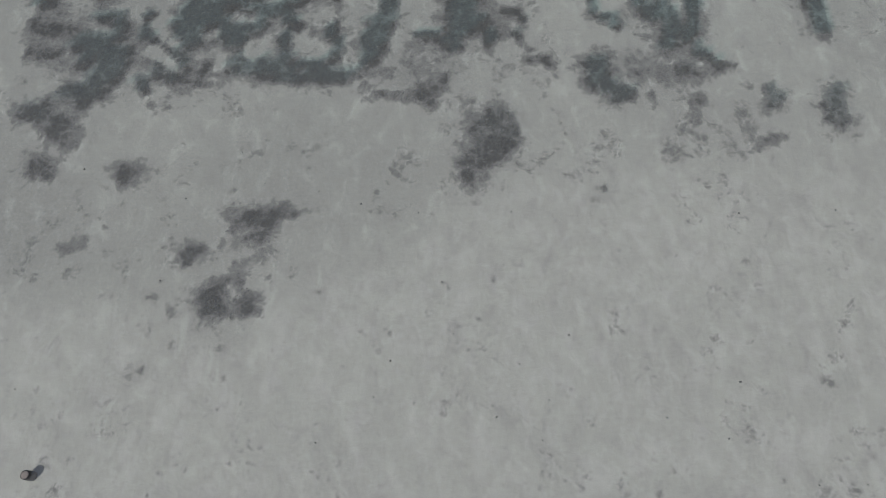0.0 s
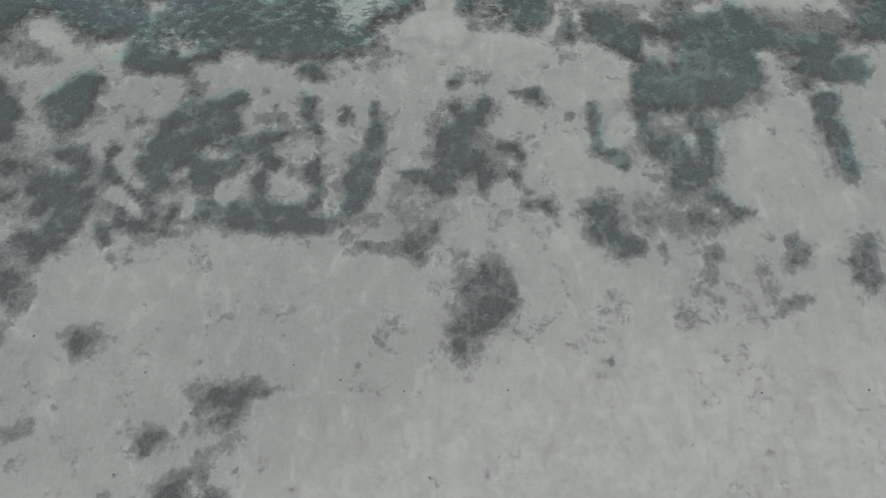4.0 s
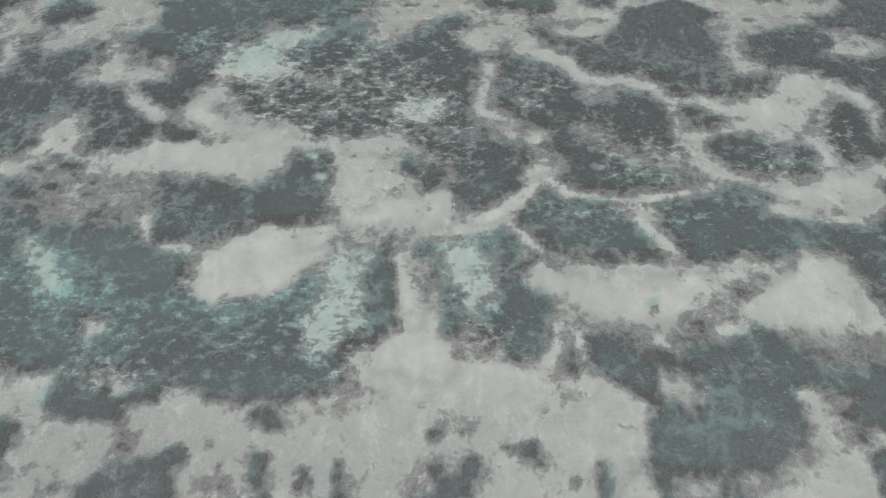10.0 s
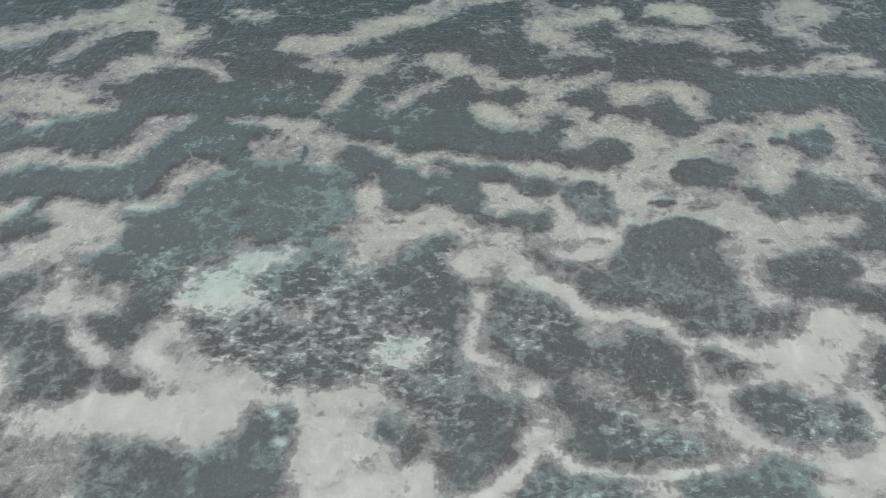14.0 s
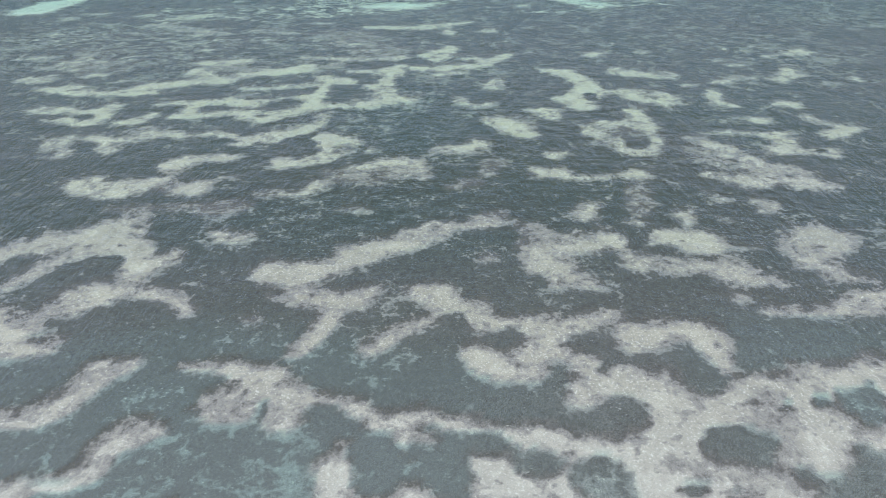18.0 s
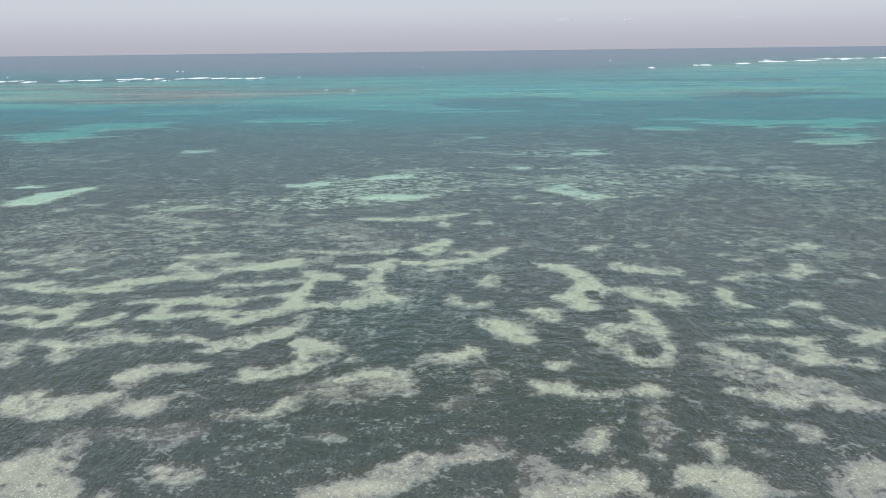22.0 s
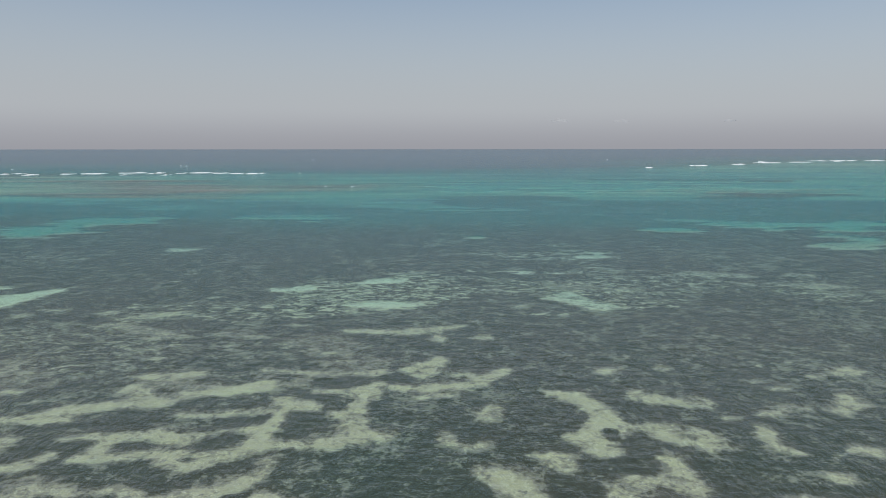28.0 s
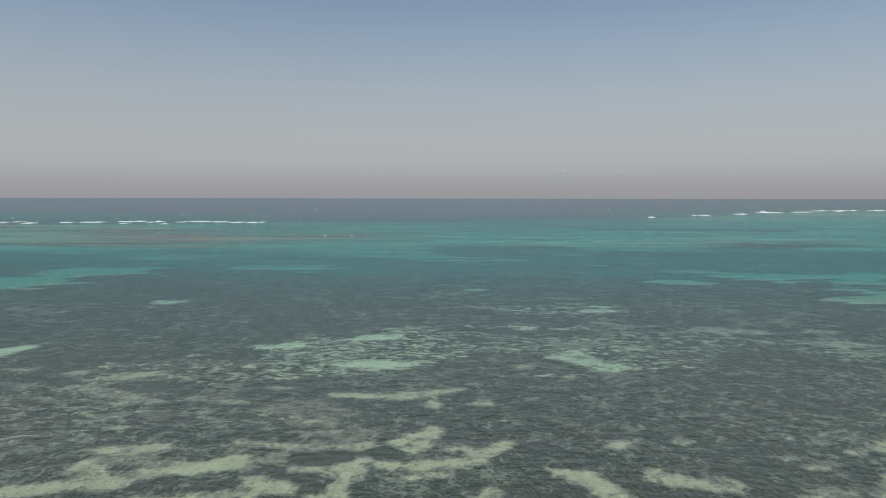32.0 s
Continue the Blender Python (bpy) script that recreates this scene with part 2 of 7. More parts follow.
    return g.finish(g.principled(colour, 0.95, g.bump(height, 0.4, 0.06), Specular_IOR_Level=0.1))


def water_material():
    g = Graph("sea_water")
    depth = g.attribute("depth")
    tint = g.n.new("ShaderNodeCombineColor")
    for i, k in enumerate((0.42, 0.06, 0.1)):
        g.put(tint.inputs[i], g.math("POWER", math.e, g.math("MULTIPLY", depth, -k)))
    clear = g.n.new("ShaderNodeBsdfTransparent")
    g.put(clear.inputs[0], tint.outputs[0])
    body = g.mix(g.ramp(depth, 1.7, 3.0), (0.045, 0.165, 0.2), (0.02, 0.255, 0.275))
    body = g.mix(g.ramp(depth, 2.0, 9.0), body, (0.05, 0.135, 0.2))
    # grey haze mixed into the water colour to lower contrast near the shore
    veil = g.attribute("veil")
    body = g.mix(g.ramp(veil, 0.0, 0.1), body, (0.285, 0.284, 0.276))
    cloudy = g.n.new("ShaderNodeBsdfDiffuse")
    g.put(cloudy.inputs[0], body)
    scatter = g.math("SUBTRACT", 1.0, g.math("POWER", math.e, g.math("MULTIPLY", depth, -0.17)))
    under = g.n.new("ShaderNodeMixShader")
    g.put(under.inputs[0], g.math("ADD", scatter, veil)), g.put(under.inputs[1], clear.outputs[0]), g.put(under.inputs[2], cloudy.outputs[0])
    # the wind blows across the walk, so crests run out to sea
    ripple = g.math("ADD", g.noise(1.5, 3, g.place(-7, (1.3, 0.42, 1)), 0.15), g.math("MULTIPLY", g.noise(1.8, 3, g.place(11, (1.3, 0.45, 1)), 0.15), 0.8))
    swell = g.math("ADD", g.noise(0.42, 4, g.place(-5, (1.2, 0.5, 1)), 0.2, 0.62), g.noise(0.16, 4, g.place(12, (1.1, 0.6, 1)), 0.2, 0.6))
    chop = g.noise(3.0, 3, g.place(-9, (1.3, 0.45, 1)), 0.2, 0.6)
    waves = g.math("ADD", g.math("ADD", g.math("MULTIPLY", ripple, 2.1), g.math("MULTIPLY", swell, 2.2)), g.math("MULTIPLY", chop, 1.0))
    wavelets = g.noise(0.55, 3, g.place(28, (0.6, 1.2, 1)), 0.3, 0.6)
    waves = g.math("MULTIPLY", g.math("ADD", waves, g.math("MULTIPLY", wavelets, 3.0)), g.attribute("ruffle"))
    normal = g.bump(waves, 1.0, 0.19)
    gloss = g.n.new("ShaderNodeBsdfGlossy")
    gloss.inputs["Roughness"].default_value = 0.1
    g.put(gloss.inputs["Normal"], normal)
    mirror = g.n.new("ShaderNodeFresnel")
    mirror.inputs["IOR"].default_value = 1.33
    g.put(mirror.inputs["Normal"], normal)
    top = g.n.new("ShaderNodeMixShader")
    g.put(top.inputs[0], g.math("ADD", g.ramp(mirror.outputs[0], 0.74, 0.95, 0.0, 0.26), g.math("MINIMUM", g.math("MULTIPLY", g.math("POWER", mirror.outputs[0], 1.6), 4.1), 0.36))), g.put(top.inputs[1], under.outputs[0]), g.put(top.inputs[2], gloss.outputs[0])
    return g.finish(top.outputs[0])


SEABED, WATER = seabed_material(), water_material()


# ---- numbers for uneven ground ----
def lattice(i, j, seed):
    h = (i.astype(np.int64) * 374761393 + j.astype(np.int64) * 668265263 + seed * 974711) & 0xFFFFFFFF
    h = ((h ^ (h >> 13)) * 1274126177) & 0xFFFFFFFF
    return ((h ^ (h >> 16)) & 0xFFFF) / 65535.0


def rough_field(x, y, size, seed):
    """Smooth noise from -1 to 1 with lumps of that size."""
    way = 0.4 + 1.7 * (seed % 37)                    # each field lies at an angle of its own
    u, v = (x * math.cos(way) + y * math.sin(way)) / size, (y * math.cos(way) - x * math.sin(way)) / size
    i, j = np.floor(u), np.floor(v)
    a, b = u - i, v - j
    a, b = a * a * (3 - 2 * a), b * b * (3 - 2 * b)
    low = lattice(i, j, seed) * (1 - a) + lattice(i + 1, j, seed) * a
    high = lattice(i, j + 1, seed) * (1 - a) + lattice(i + 1, j + 1, seed) * a
    return (low * (1 - b) + high * b) * 2 - 1


def round_spots(x, y, size, seed):
    """Scattered round spots, about one to every second cell of that size."""
    u, v = x / size, y / size
    i, j = np.floor(u), np.floor(v)
    cx, cy = 0.3 + 0.4 * lattice(i, j, seed), 0.3 + 0.4 * lattice(i, j, seed + 5)
    r = 0.34 * lattice(i, j, seed + 9) - 0.04
    return np.clip((r - np.hypot(u - i - cx, (v - j - cy) * 1.2)) / 0.06, 0, 1)


def step(v, low, high):
    s = np.clip((v - low) / (high - low), 0, 1)
    return s * s * (3 - 2 * s)


def spread(first, last, pace, *stages):
    """Even spacing from first to last, then wider and wider by each stage's growth out to its end."""
    out = list(np.arange(first, last, pace))
    for growth, end in stages:
        while out[-1] < end:
            pace *= growth
            out.append(out[-1] + pace)
    return out


SEA = 4850.0
right = spread(0.12, 26, 0.24, (1.012, 75), (1.026, SEA))
XS = np.array([-v for v in reversed(right)] + right)
ahead = spread(-3, 64, 0.24, (1.004, 260), (1.013, SEA))
behind = spread(3.3, 5, 0.5, (1.16, SEA))
YS = np.array([-v for v in reversed(behind)] + ahead)
GX, GY = np.meshgrid(XS, YS)
WARPS = [(s, rough_field(GX, GY, s, 3 + k), rough_field(GX, GY, s, 23 + k)) for k, s in enumerate((0.6, 1.5, 4.0, 10.0, 28.0))]

# ---- what grows where: one field for the whole lagoon ----
edge_wave = 0.5 * WARPS[2][1] + 0.5 * WARPS[3][1]
outside = step(np.abs(GX) - 0.68 * np.hypot(30, GY), 0, 10)      # beyond what was flown over
edge_wave = edge_wave + outside * (6 * rough_field(GX, GY, 9, 70) + 9 * rough_field(GX, GY, 30, 71) + 22 * rough_field(GX, GY, 120, 72))
cover = step(GY + edge_wave, 33.2, 34.8)                       # bare flat near the shore, then meadow
brown = np.clip(0.22 + 0.25 * WARPS[3][2] + 0.15 * WARPS[2][1], 0, 1) * step(GY + 1.2 * WARPS[3][1], 15.8, 18.5) * (1 - step(GY, 33, 35))      # a film of weed off the shore
mottle = np.zeros_like(GX)
pools, firm, flecks = np.zeros_like(GX), np.zeros_like(GX), np.zeros_like(GX)
far = np.hypot(GX, GY)
reef_edge = np.interp(GX, [-4000, -900, -480, -200, 0, 250, 345, 515, 670, 800, 1600, 4000], [900, 760, 755, 775, 830, 955, 1048, 1202, 1337, 1365, 1500, 1700]) + 18 * WARPS[4][1]
belt_edge = 34 * rough_field(GX, GY * 2.5, 170, 73) + 22 * rough_field(GX, GY * 2.5, 60, 74) + 12 * WARPS[4][2]
belt = step(GY + 0.7 * belt_edge, 408, 448) * (1 - step(GY, reef_edge - 60, reef_edge + 10))
belt_right = step(GX + 60 * WARPS[4][1], -130, -20)
streaks = 0.6 * rough_field(GX, GY * 4, 110, 75) + 0.5 * rough_field(GX, GY * 5, 42, 76)
cover = cover * (1 - belt * np.clip(0.45 + 0.2 * belt_right + 0.75 * streaks, 0, 1))
ribbons = np.abs(rough_field(GX + 3 * WARPS[3][1], GY * 1.4, 11, 77)) + 0.2 * WARPS[2][2] + 0.35 * rough_field(GX, GY, 26, 78)
cover = cover * (1 - 0.9 * outside * (1 - step(ribbons, 0.02, 0.3)) * (1 - belt))
tussocks = step(rough_field(GX, GY, 3.4, 79) + 0.6 * WARPS[1][1] + 0.8 * rough_field(GX, GY, 30, 80), 0.55, 0.9)
cover = np.maximum(cover, 0.85 * outside * tussocks * step(GY + edge_wave, 8, 26))
mottle = np.maximum(mottle, 0.5 * belt)
depth = np.interp(GY, [-5000, 0, 15, 40, 100, 160, 240, 300, 360, 415, 455, 600, 900], [0.1, 0.1, 0.1, 0.13, 0.15, 0.35, 1.1, 2.2, 3.6, 3.6, 2.2, 2.2, 2.6])
in_pass = step(GX, -260, -160) * (1 - step(GX, 160, 330))
depth = depth + 0.9 * belt * belt_right + 0.25 * belt
depth = depth + 2.2 * in_pass * step(GY, 520, 760)
depth = depth + 1.1 * rough_field(GX, GY * 5, 130, 91) * step(GY, 230, 420) + 0.7 * rough_field(GX, GY * 7, 60, 93) * step(GY, 230, 420)
depth = depth + 3 * step(GY, reef_edge - 5, reef_edge + 120) + 8 * step(GY, reef_edge + 60, reef_edge + 1100)

PATCHES = []


def patch(kind, amount, *numbers):
    """A patch of one kind of bottom, as a run of ovals: x, y and the half widths of each, in metres.
    S sand, T sand under deeper water, B sparse weed on sand, G seagrass, M sand showing in flecks."""
    global cover, brown, mottle, pools, firm, flecks
    ovals = np.array(numbers, float).reshape(-1, 4)
    runs = [ovals[0]]
    for a, b in zip(ovals, ovals[1:]):
        gap = np.hypot((b[0] - a[0]) / min(a[2], b[2]), (b[1] - a[1]) / min(a[3], b[3]))
        n = max(1, int(np.ceil(gap / 0.5)))
        runs += [a + (b - a) * k / n for k in range(1, n + 1)]
    runs = np.array(runs)
    if kind == "S" and 34 < ovals[:, 1].mean() < 75:      # the narrowest channels are still over a foot across
        runs[:, 2:] = np.maximum(runs[:, 2:], 0.19)
    size = float(np.median(np.minimum(runs[:, 2], runs[:, 3])))
    off = float(ovals[:, 1].mean())                       # how far from the shore
    reach = 1.2 + 2.2 * min(size, 3.0)
    x0, x1 = (runs[:, 0] - runs[:, 2]).min() - reach, (runs[:, 0] + runs[:, 2]).max() + reach
    y0, y1 = (runs[:, 1] - runs[:, 3]).min() - reach, (runs[:, 1] + runs[:, 3]).max() + reach
    i0, i1 = np.searchsorted(XS, (x0, x1))
    j0, j1 = np.searchsorted(YS, (y0, y1))
    i0, j0, i1, j1 = max(i0 - 1, 0), max(j0 - 1, 0), i1 + 1, j1 + 1
    box = (slice(j0, j1), slice(i0, i1))
    x, y = GX[box].copy(), GY[box].copy()
    for s, wx, wy in WARPS:
        amp = 0.15 * s * min(1.0, (size * 1.8 / s) ** 1.5)
        x += amp * wx[box]
        y += amp * wy[box]
    d = np.full(x.shape, 99.0)                            # metres from the rim, less than nought inside
    for cx, cy, rx, ry in runs:
        u, w = (x - cx) / rx, (y - cy) / ry
        k = np.hypot(u, w)
        d = np.minimum(d, k * (k - 1) / np.maximum(np.hypot(u / rx, w / ry), 1e-3))
    # ragged rims: lumps of several sizes push the edge in and out
    for s, wx, wy in WARPS[:4]:
        d += (0.3 if off < 55 else 0.36) * float(np.clip(size / 0.8, 0.35, 1)) * min(s, 1.2 * size) * (wx[box] * wy[box] * 1.6 + 0.7 * (wy[box] - wx[box]) * (s < 5))
    soft = float(np.clip(0.5 * size, 0.15, 0.45 if off < 60 else 0.7)) if kind in "SGT" else float(np.clip(0.8 * size, 0.3, 1.2))
    soft = max(soft, 0.75 * (0.24 + 0.004 * max(0.0, off - 64)))
    if off > 200:                                         # far out the swell draws the rims into streaks
        d += 1.3 * size * rough_field(GX[box], GY[box] * 4, 40, 95) + 0.8 * size * rough_field(GX[box], GY[box] * 5, 14, 96)
    d += soft * (-0.25 if kind in "ST" else -0.05 if kind == "G" else 0.0)
    value = 1 - step(d, -soft, soft)
    v = value * (min(1.0, amount + 0.2) if kind == "G" else amount)
    rim = float(np.interp(off, [20, 36, 50, 85, 120], [0.75, 0.85, 0.9, 0.8, 0.4])) * min(1.0, 0.4 + size)
    if kind in "ST":
        cover[box] *= 1 - v
        firm[box] *= 1 - value
        rust = float(np.interp(off, [28, 36, 50, 90, 115, 150], [0.1, 0.4, 1.0, 1.1, 0.7, 0.4]) * np.clip(2.6 - 2.2 * amount, 0.15, 1) * np.clip(size / 0.7, 0.35, 1))
        stain = np.clip(0.6 * step(d, -0.9 * size, 0.1) + (0.45 if off < 45 else 0.68) + 0.5 * WARPS[1][2][box] + 0.4 * WARPS[2][1][box], 0, 1)
        brown[box] = brown[box] * (1 - value) + value * (rust if kind == "S" else 0.0) * stain
        mottle[box] *= 1 - (0.8 if kind == "S" else 0.3) * value
        flecks[box] *= 1 - 0.8 * value
        if kind == "T":
            pools[box] = np.maximum(pools[box], value)
        if off > 55:
            holes = np.maximum(round_spots(GX[box], GY[box], 1.9, 81), round_spots(GX[box], GY[box], 3.6, 82))
            cover[box] = np.maximum(cover[box], 0.7 * holes * step(d, -0.8 * size, 0) * (value > 0.05))
        halo = (1 - step(d, 0.0, rim + soft)) * (1 - value) * amount * (1 - firm[box])
        brown[box] = np.maximum(brown[box], (0.9 if kind == "S" else 0.2) * halo)
        cover[box] *= 1 - (0.5 if off < 45 else 0.66) * halo
    elif kind == "G":
        full = float(np.interp(off, [20, 30, 34, 45, 75, 90], [0.76, 0.8, 0.9, 1.0, 1.0, 1.15]))
        cover[box] = np.maximum(cover[box], cover[box] + (full - cover[box]) * v)
        firm[box] = np.maximum(firm[box], v)
        brown[box] *= 1 - 0.85 * v
        if off < 33:
            brown[box] = np.maximum(brown[box], 0.6 * v * np.clip(2.9 - 3 * amount, 0, 1))
        mottle[box] *= 1 - 0.6 * value
        halo = (1 - step(d, -0.1, rim + soft)) * (1 - value)
        brown[box] = np.maximum(brown[box], (0.9 if off < 33 else 0.6) * halo * amount)
        if off < 33:                                      # scattered shoots round the clumps
            cover[box] = np.maximum(cover[box], 0.34 * halo * amount)
    elif kind == "B":
        if off < 22:
            value, v = 0.5 * value, 0.6 * v           # only a film of weed on the flat
        brown[box] = np.maximum(brown[box], value)
        cover[box] = cover[box] + (0.36 - cover[box]) * v * (1 - 0.9 * firm[box])
    elif off > 110:
        flecks[box] = np.maximum(flecks[box], v)          # far out the flecks are whole small sand patches
    else:
        mottle[box] = np.maximum(mottle[box], v)
    if kind != "M":
        PATCHES.append((kind, amount, box, value, runs))


patch("B", 0.95, -20.87, 25.54, 2.07, 2.07, -16.67, 25.15, 2.06, 2.06, -12.84, 25.12, 2.35, 2.35, -9.32, 25.09, 2.35, 2.35, -6.72, 25.77, 1.78, 1.78)
patch("B", 0.5, -20.05, 19.58, 1.66, 1.66, -19.44, 21.79, 1.42, 1.42)
patch("B", 0.7, 9.05, 23.54, 1.73, 1.73, 12.56, 23.85, 2.03, 2.03)
patch("B", 0.6, 2.19, 26.78, 2.1, 2.1, -1.07, 23.29, 1.73, 1.73)
patch("B", 0.5, 10.1, 27.82, 2.42, 2.42, 13.13, 27.79, 2.42, 2.42)
patch("G", 0.9, -23.34, 30.82, 1, 1, -21.97, 29.63, 0.87, 0.87, -22.02, 27.92, 0.36, 0.36)
patch("G", 0.6, -22.32, 26.63, 0.54, 0.54, -20.74, 26.25, 0.54, 0.54)
patch("G", 0.6, -22.13, 24.67, 0.53, 0.53, -20.67, 24.66, 0.35, 0.35)
patch("G", 0.9, -20.86, 20.68, 1.01, 1.01, -19.57, 19.88, 0.94, 0.94, -18.65, 18.89, 0.55, 0.55)
patch("G", 0.85, -20.29, 17.76, 0.7, 0.7, -19.46, 17.32, 0.43, 0.43)
patch("G", 0.9, -19.67, 21.79, 0.51, 0.51, -18.09, 22.11, 0.51, 0.51, -17.22, 23.77, 0.43, 0.43, -16.83, 24.73, 0.35, 0.35)
patch("G", 0.9, 3.41, 20.31, 0.5, 0.5, 3.77, 19.06, 0.44, 0.44, 3.07, 18.61, 0.55, 0.55)
patch("G", 0.9, 2.11, 18.62, 0.87, 0.87)
patch("G", 0.95, 3.03, 21.27, 0.39, 0.39, 2.87, 20.63, 0.56, 0.56, 2.28, 19.69, 0.94, 0.94, 3.23, 19.13, 0.71, 0.71, 1.66, 19.14, 0.6, 0.6, 2.52, 18.47, 0.98, 0.98, 1.41, 17.58, 0.54, 0.54)
patch("G", 0.75, 1.19, 17.11, 0.32, 0.32, 1.45, 16.65, 0.32, 0.32)
patch("G", 0.9, -8.53, 14.81, 0.73, 0.73, -9.53, 14.55, 0.62, 0.62, -10.26, 14.14, 0.36, 0.36)
patch("G", 0.75, -7.78, 15.22, 0.47, 0.47, -7.24, 14.94, 0.36, 0.36)
patch("G", 0.7, -8.67, 13.73, 0.36, 0.36, -9.17, 13.68, 0.26, 0.26)
patch("G", 0.8, -11.99, 12.83, 0.46, 0.46, -12.06, 12.44, 0.3, 0.3)
patch("G", 0.6, -11.39, 13.09, 0.31, 0.31)
patch("G", 0.95, -10.8, 10.66, 0.49, 0.49, -10.85, 10.17, 0.54, 0.54, -11.13, 9.57, 0.24, 0.24)
patch("G", 0.95, -9.03, 10.28, 0.49, 0.49, -9.35, 9.91, 0.39, 0.39, -10.1, 10.04, 0.34, 0.34)
patch("G", 0.85, -10, 11.53, 0.22, 0.22)
patch("G", 0.8, -9.34, 11.45, 0.2, 0.2)
patch("G", 0.6, -10.2, 10.78, 0.25, 0.25, -10.69, 11.66, 0.15, 0.15)
patch("G", 0.7, -9.98, 9.01, 0.17, 0.17)
patch("G", 0.6, -9.13, 8.91, 0.14, 0.14)
patch("G", 0.5, -9.87, 8.31, 0.12, 0.12)
patch("G", 0.25, -9.81, 10.65, 1.48, 1.48)
patch("G", 0.7, -13.51, 10.68, 0.2, 0.2)
patch("G", 0.4, -12.38, 9.82, 0.29, 0.29)
patch("G", 0.5, -17.43, 13.4, 0.51, 0.51, -17.88, 13.14, 0.36, 0.36, -16.98, 13.66, 0.21, 0.21)
patch("G", 0.3, -17.24, 11.97, 0.5, 0.5)
patch("G", 0.4, -18.96, 11.85, 0.25, 0.25)
patch("G", 0.8, -15.91, 16.99, 0.48, 0.48, -15.84, 17.73, 0.32, 0.32)
patch("G", 0.35, -15.46, 17.14, 0.8, 0.8)
patch("G", 0.4, -3.24, 15.88, 0.21, 0.21)
patch("G", 0.35, -7.2, 11.68, 0.2, 0.2)
patch("G", 0.3, -5.76, 10.87, 0.2, 0.2)
patch("G", 0.3, -16.26, 10.33, 0.15, 0.15)
patch("G", 0.3, -15.23, 10.7, 0.15, 0.15)
patch("G", 0.35, 17.34, 18.95, 0.44, 0.44, 16.45, 18.65, 0.27, 0.27)
patch("G", 0.25, 8.78, 18.41, 0.82, 0.82, 7.98, 18.57, 0.44, 0.44)
patch("G", 0.2, 11.81, 18.69, 1.64, 1.64, 15.42, 18.96, 1.64, 1.64)
patch("G", 0.35, 6.08, 20.6, 0.14, 0.14, 6.17, 19.97, 0.17, 0.17, 6.39, 19.2, 0.11, 0.11, 5.92, 18.44, 0.11, 0.11, 5.06, 17.7, 0.11, 0.11, 4.48, 17.11, 0.11, 0.11)
patch("G", 0.85, 20.63, 21.77, 0.51, 0.51, 20.25, 20.8, 0.73, 0.73, 20.52, 20.16, 0.67, 0.67, 20.54, 19.48, 0.33, 0.33)
patch("G", 0.85, 17.12, 21.96, 0.45, 0.45, 17.1, 21.15, 0.62, 0.62, 17.69, 21.31, 0.28, 0.28)
patch("G", 0.5, 13.64, 21.5, 0.45, 0.45, 13.39, 20.86, 0.34, 0.34)
patch("G", 0.3, 13.13, 20.07, 0.39, 0.39)
patch("G", 0.35, 6.17, 19.97, 0.14, 0.14)
patch("G", 0.9, -19.23, 30.16, 1.01, 1.01, -18.65, 30.63, 0.96, 0.96, -18.02, 31.18, 0.63, 0.63, -17.49, 31.7, 0.34, 0.34)
patch("G", 0.9, -18.29, 29.21, 0.83, 0.83)
patch("G", 0.95, -12.34, 29.15, 1.52, 1.52, -10.91, 28.83, 1.27, 1.27, -12.89, 27.64, 1.25, 1.25, -14.01, 26.48, 0.96, 0.96, -13.52, 25.34, 0.79, 0.79, -11.88, 26.46, 1.12, 1.12, -10.19, 27.61, 0.97, 0.97, -10.92, 25.45, 0.89, 0.89)
patch("G", 0.85, -9.34, 27.37, 0.59, 0.59, -8.33, 27.89, 0.49, 0.49, -7.27, 28.18, 0.33, 0.33)
patch("G", 0.85, -13.76, 23.92, 0.46, 0.46, -12.17, 23.69, 0.56, 0.56, -10.64, 23.68, 0.56, 0.56, -8.81, 23.4, 0.56, 0.56, -7.47, 22.86, 0.56, 0.56, -6.74, 23.11, 0.46, 0.46, -5.2, 22.84, 0.45, 0.45, -4.41, 23.09, 0.25, 0.25)
patch("G", 0.85, -15.97, 27.14, 0.48, 0.48, -16.02, 25.92, 0.34, 0.34, -15.04, 25.07, 0.31, 0.31, -14.08, 24.24, 0.41, 0.41)
patch("G", 0.8, -18.63, 26.81, 0.35, 0.35, -17.61, 27, 0.43, 0.43, -17.16, 25.93, 0.32, 0.32, -17.71, 25.32, 0.32, 0.32, -18.52, 25.38, 0.42, 0.42, -19.28, 25.11, 0.52, 0.52)
patch("G", 0.85, -16.88, 24.27, 0.41, 0.41, -17.43, 23.21, 0.56, 0.56, -18.04, 22.18, 0.55, 0.55, -18.7, 21.43, 0.5, 0.5)
patch("G", 0.85, -17.51, 24.55, 0.52, 0.52, -18.77, 24.39, 0.31, 0.31, -19.11, 23.75, 0.26, 0.26)
patch("G", 0.8, -15.77, 22.67, 0.4, 0.4, -15.39, 22.1, 0.25, 0.25)
patch("G", 0.75, -14.93, 23.98, 0.41, 0.41, -14.93, 23.19, 0.36, 0.36, -14.06, 22.92, 0.36, 0.36)
patch("G", 0.35, -14.84, 21.35, 0.35, 0.35, -14.29, 21.64, 0.25, 0.25)
patch("G", 0.65, -13.35, 23.17, 0.56, 0.56, -12.49, 22.64, 0.4, 0.4)
patch("G", 0.5, -14.2, 21.27, 0.25, 0.25)
patch("S", 0.9, -15.59, 26.64, 0.29, 0.29, -14.93, 25.77, 0.29, 0.29, -14.33, 25.21, 0.21, 0.21)
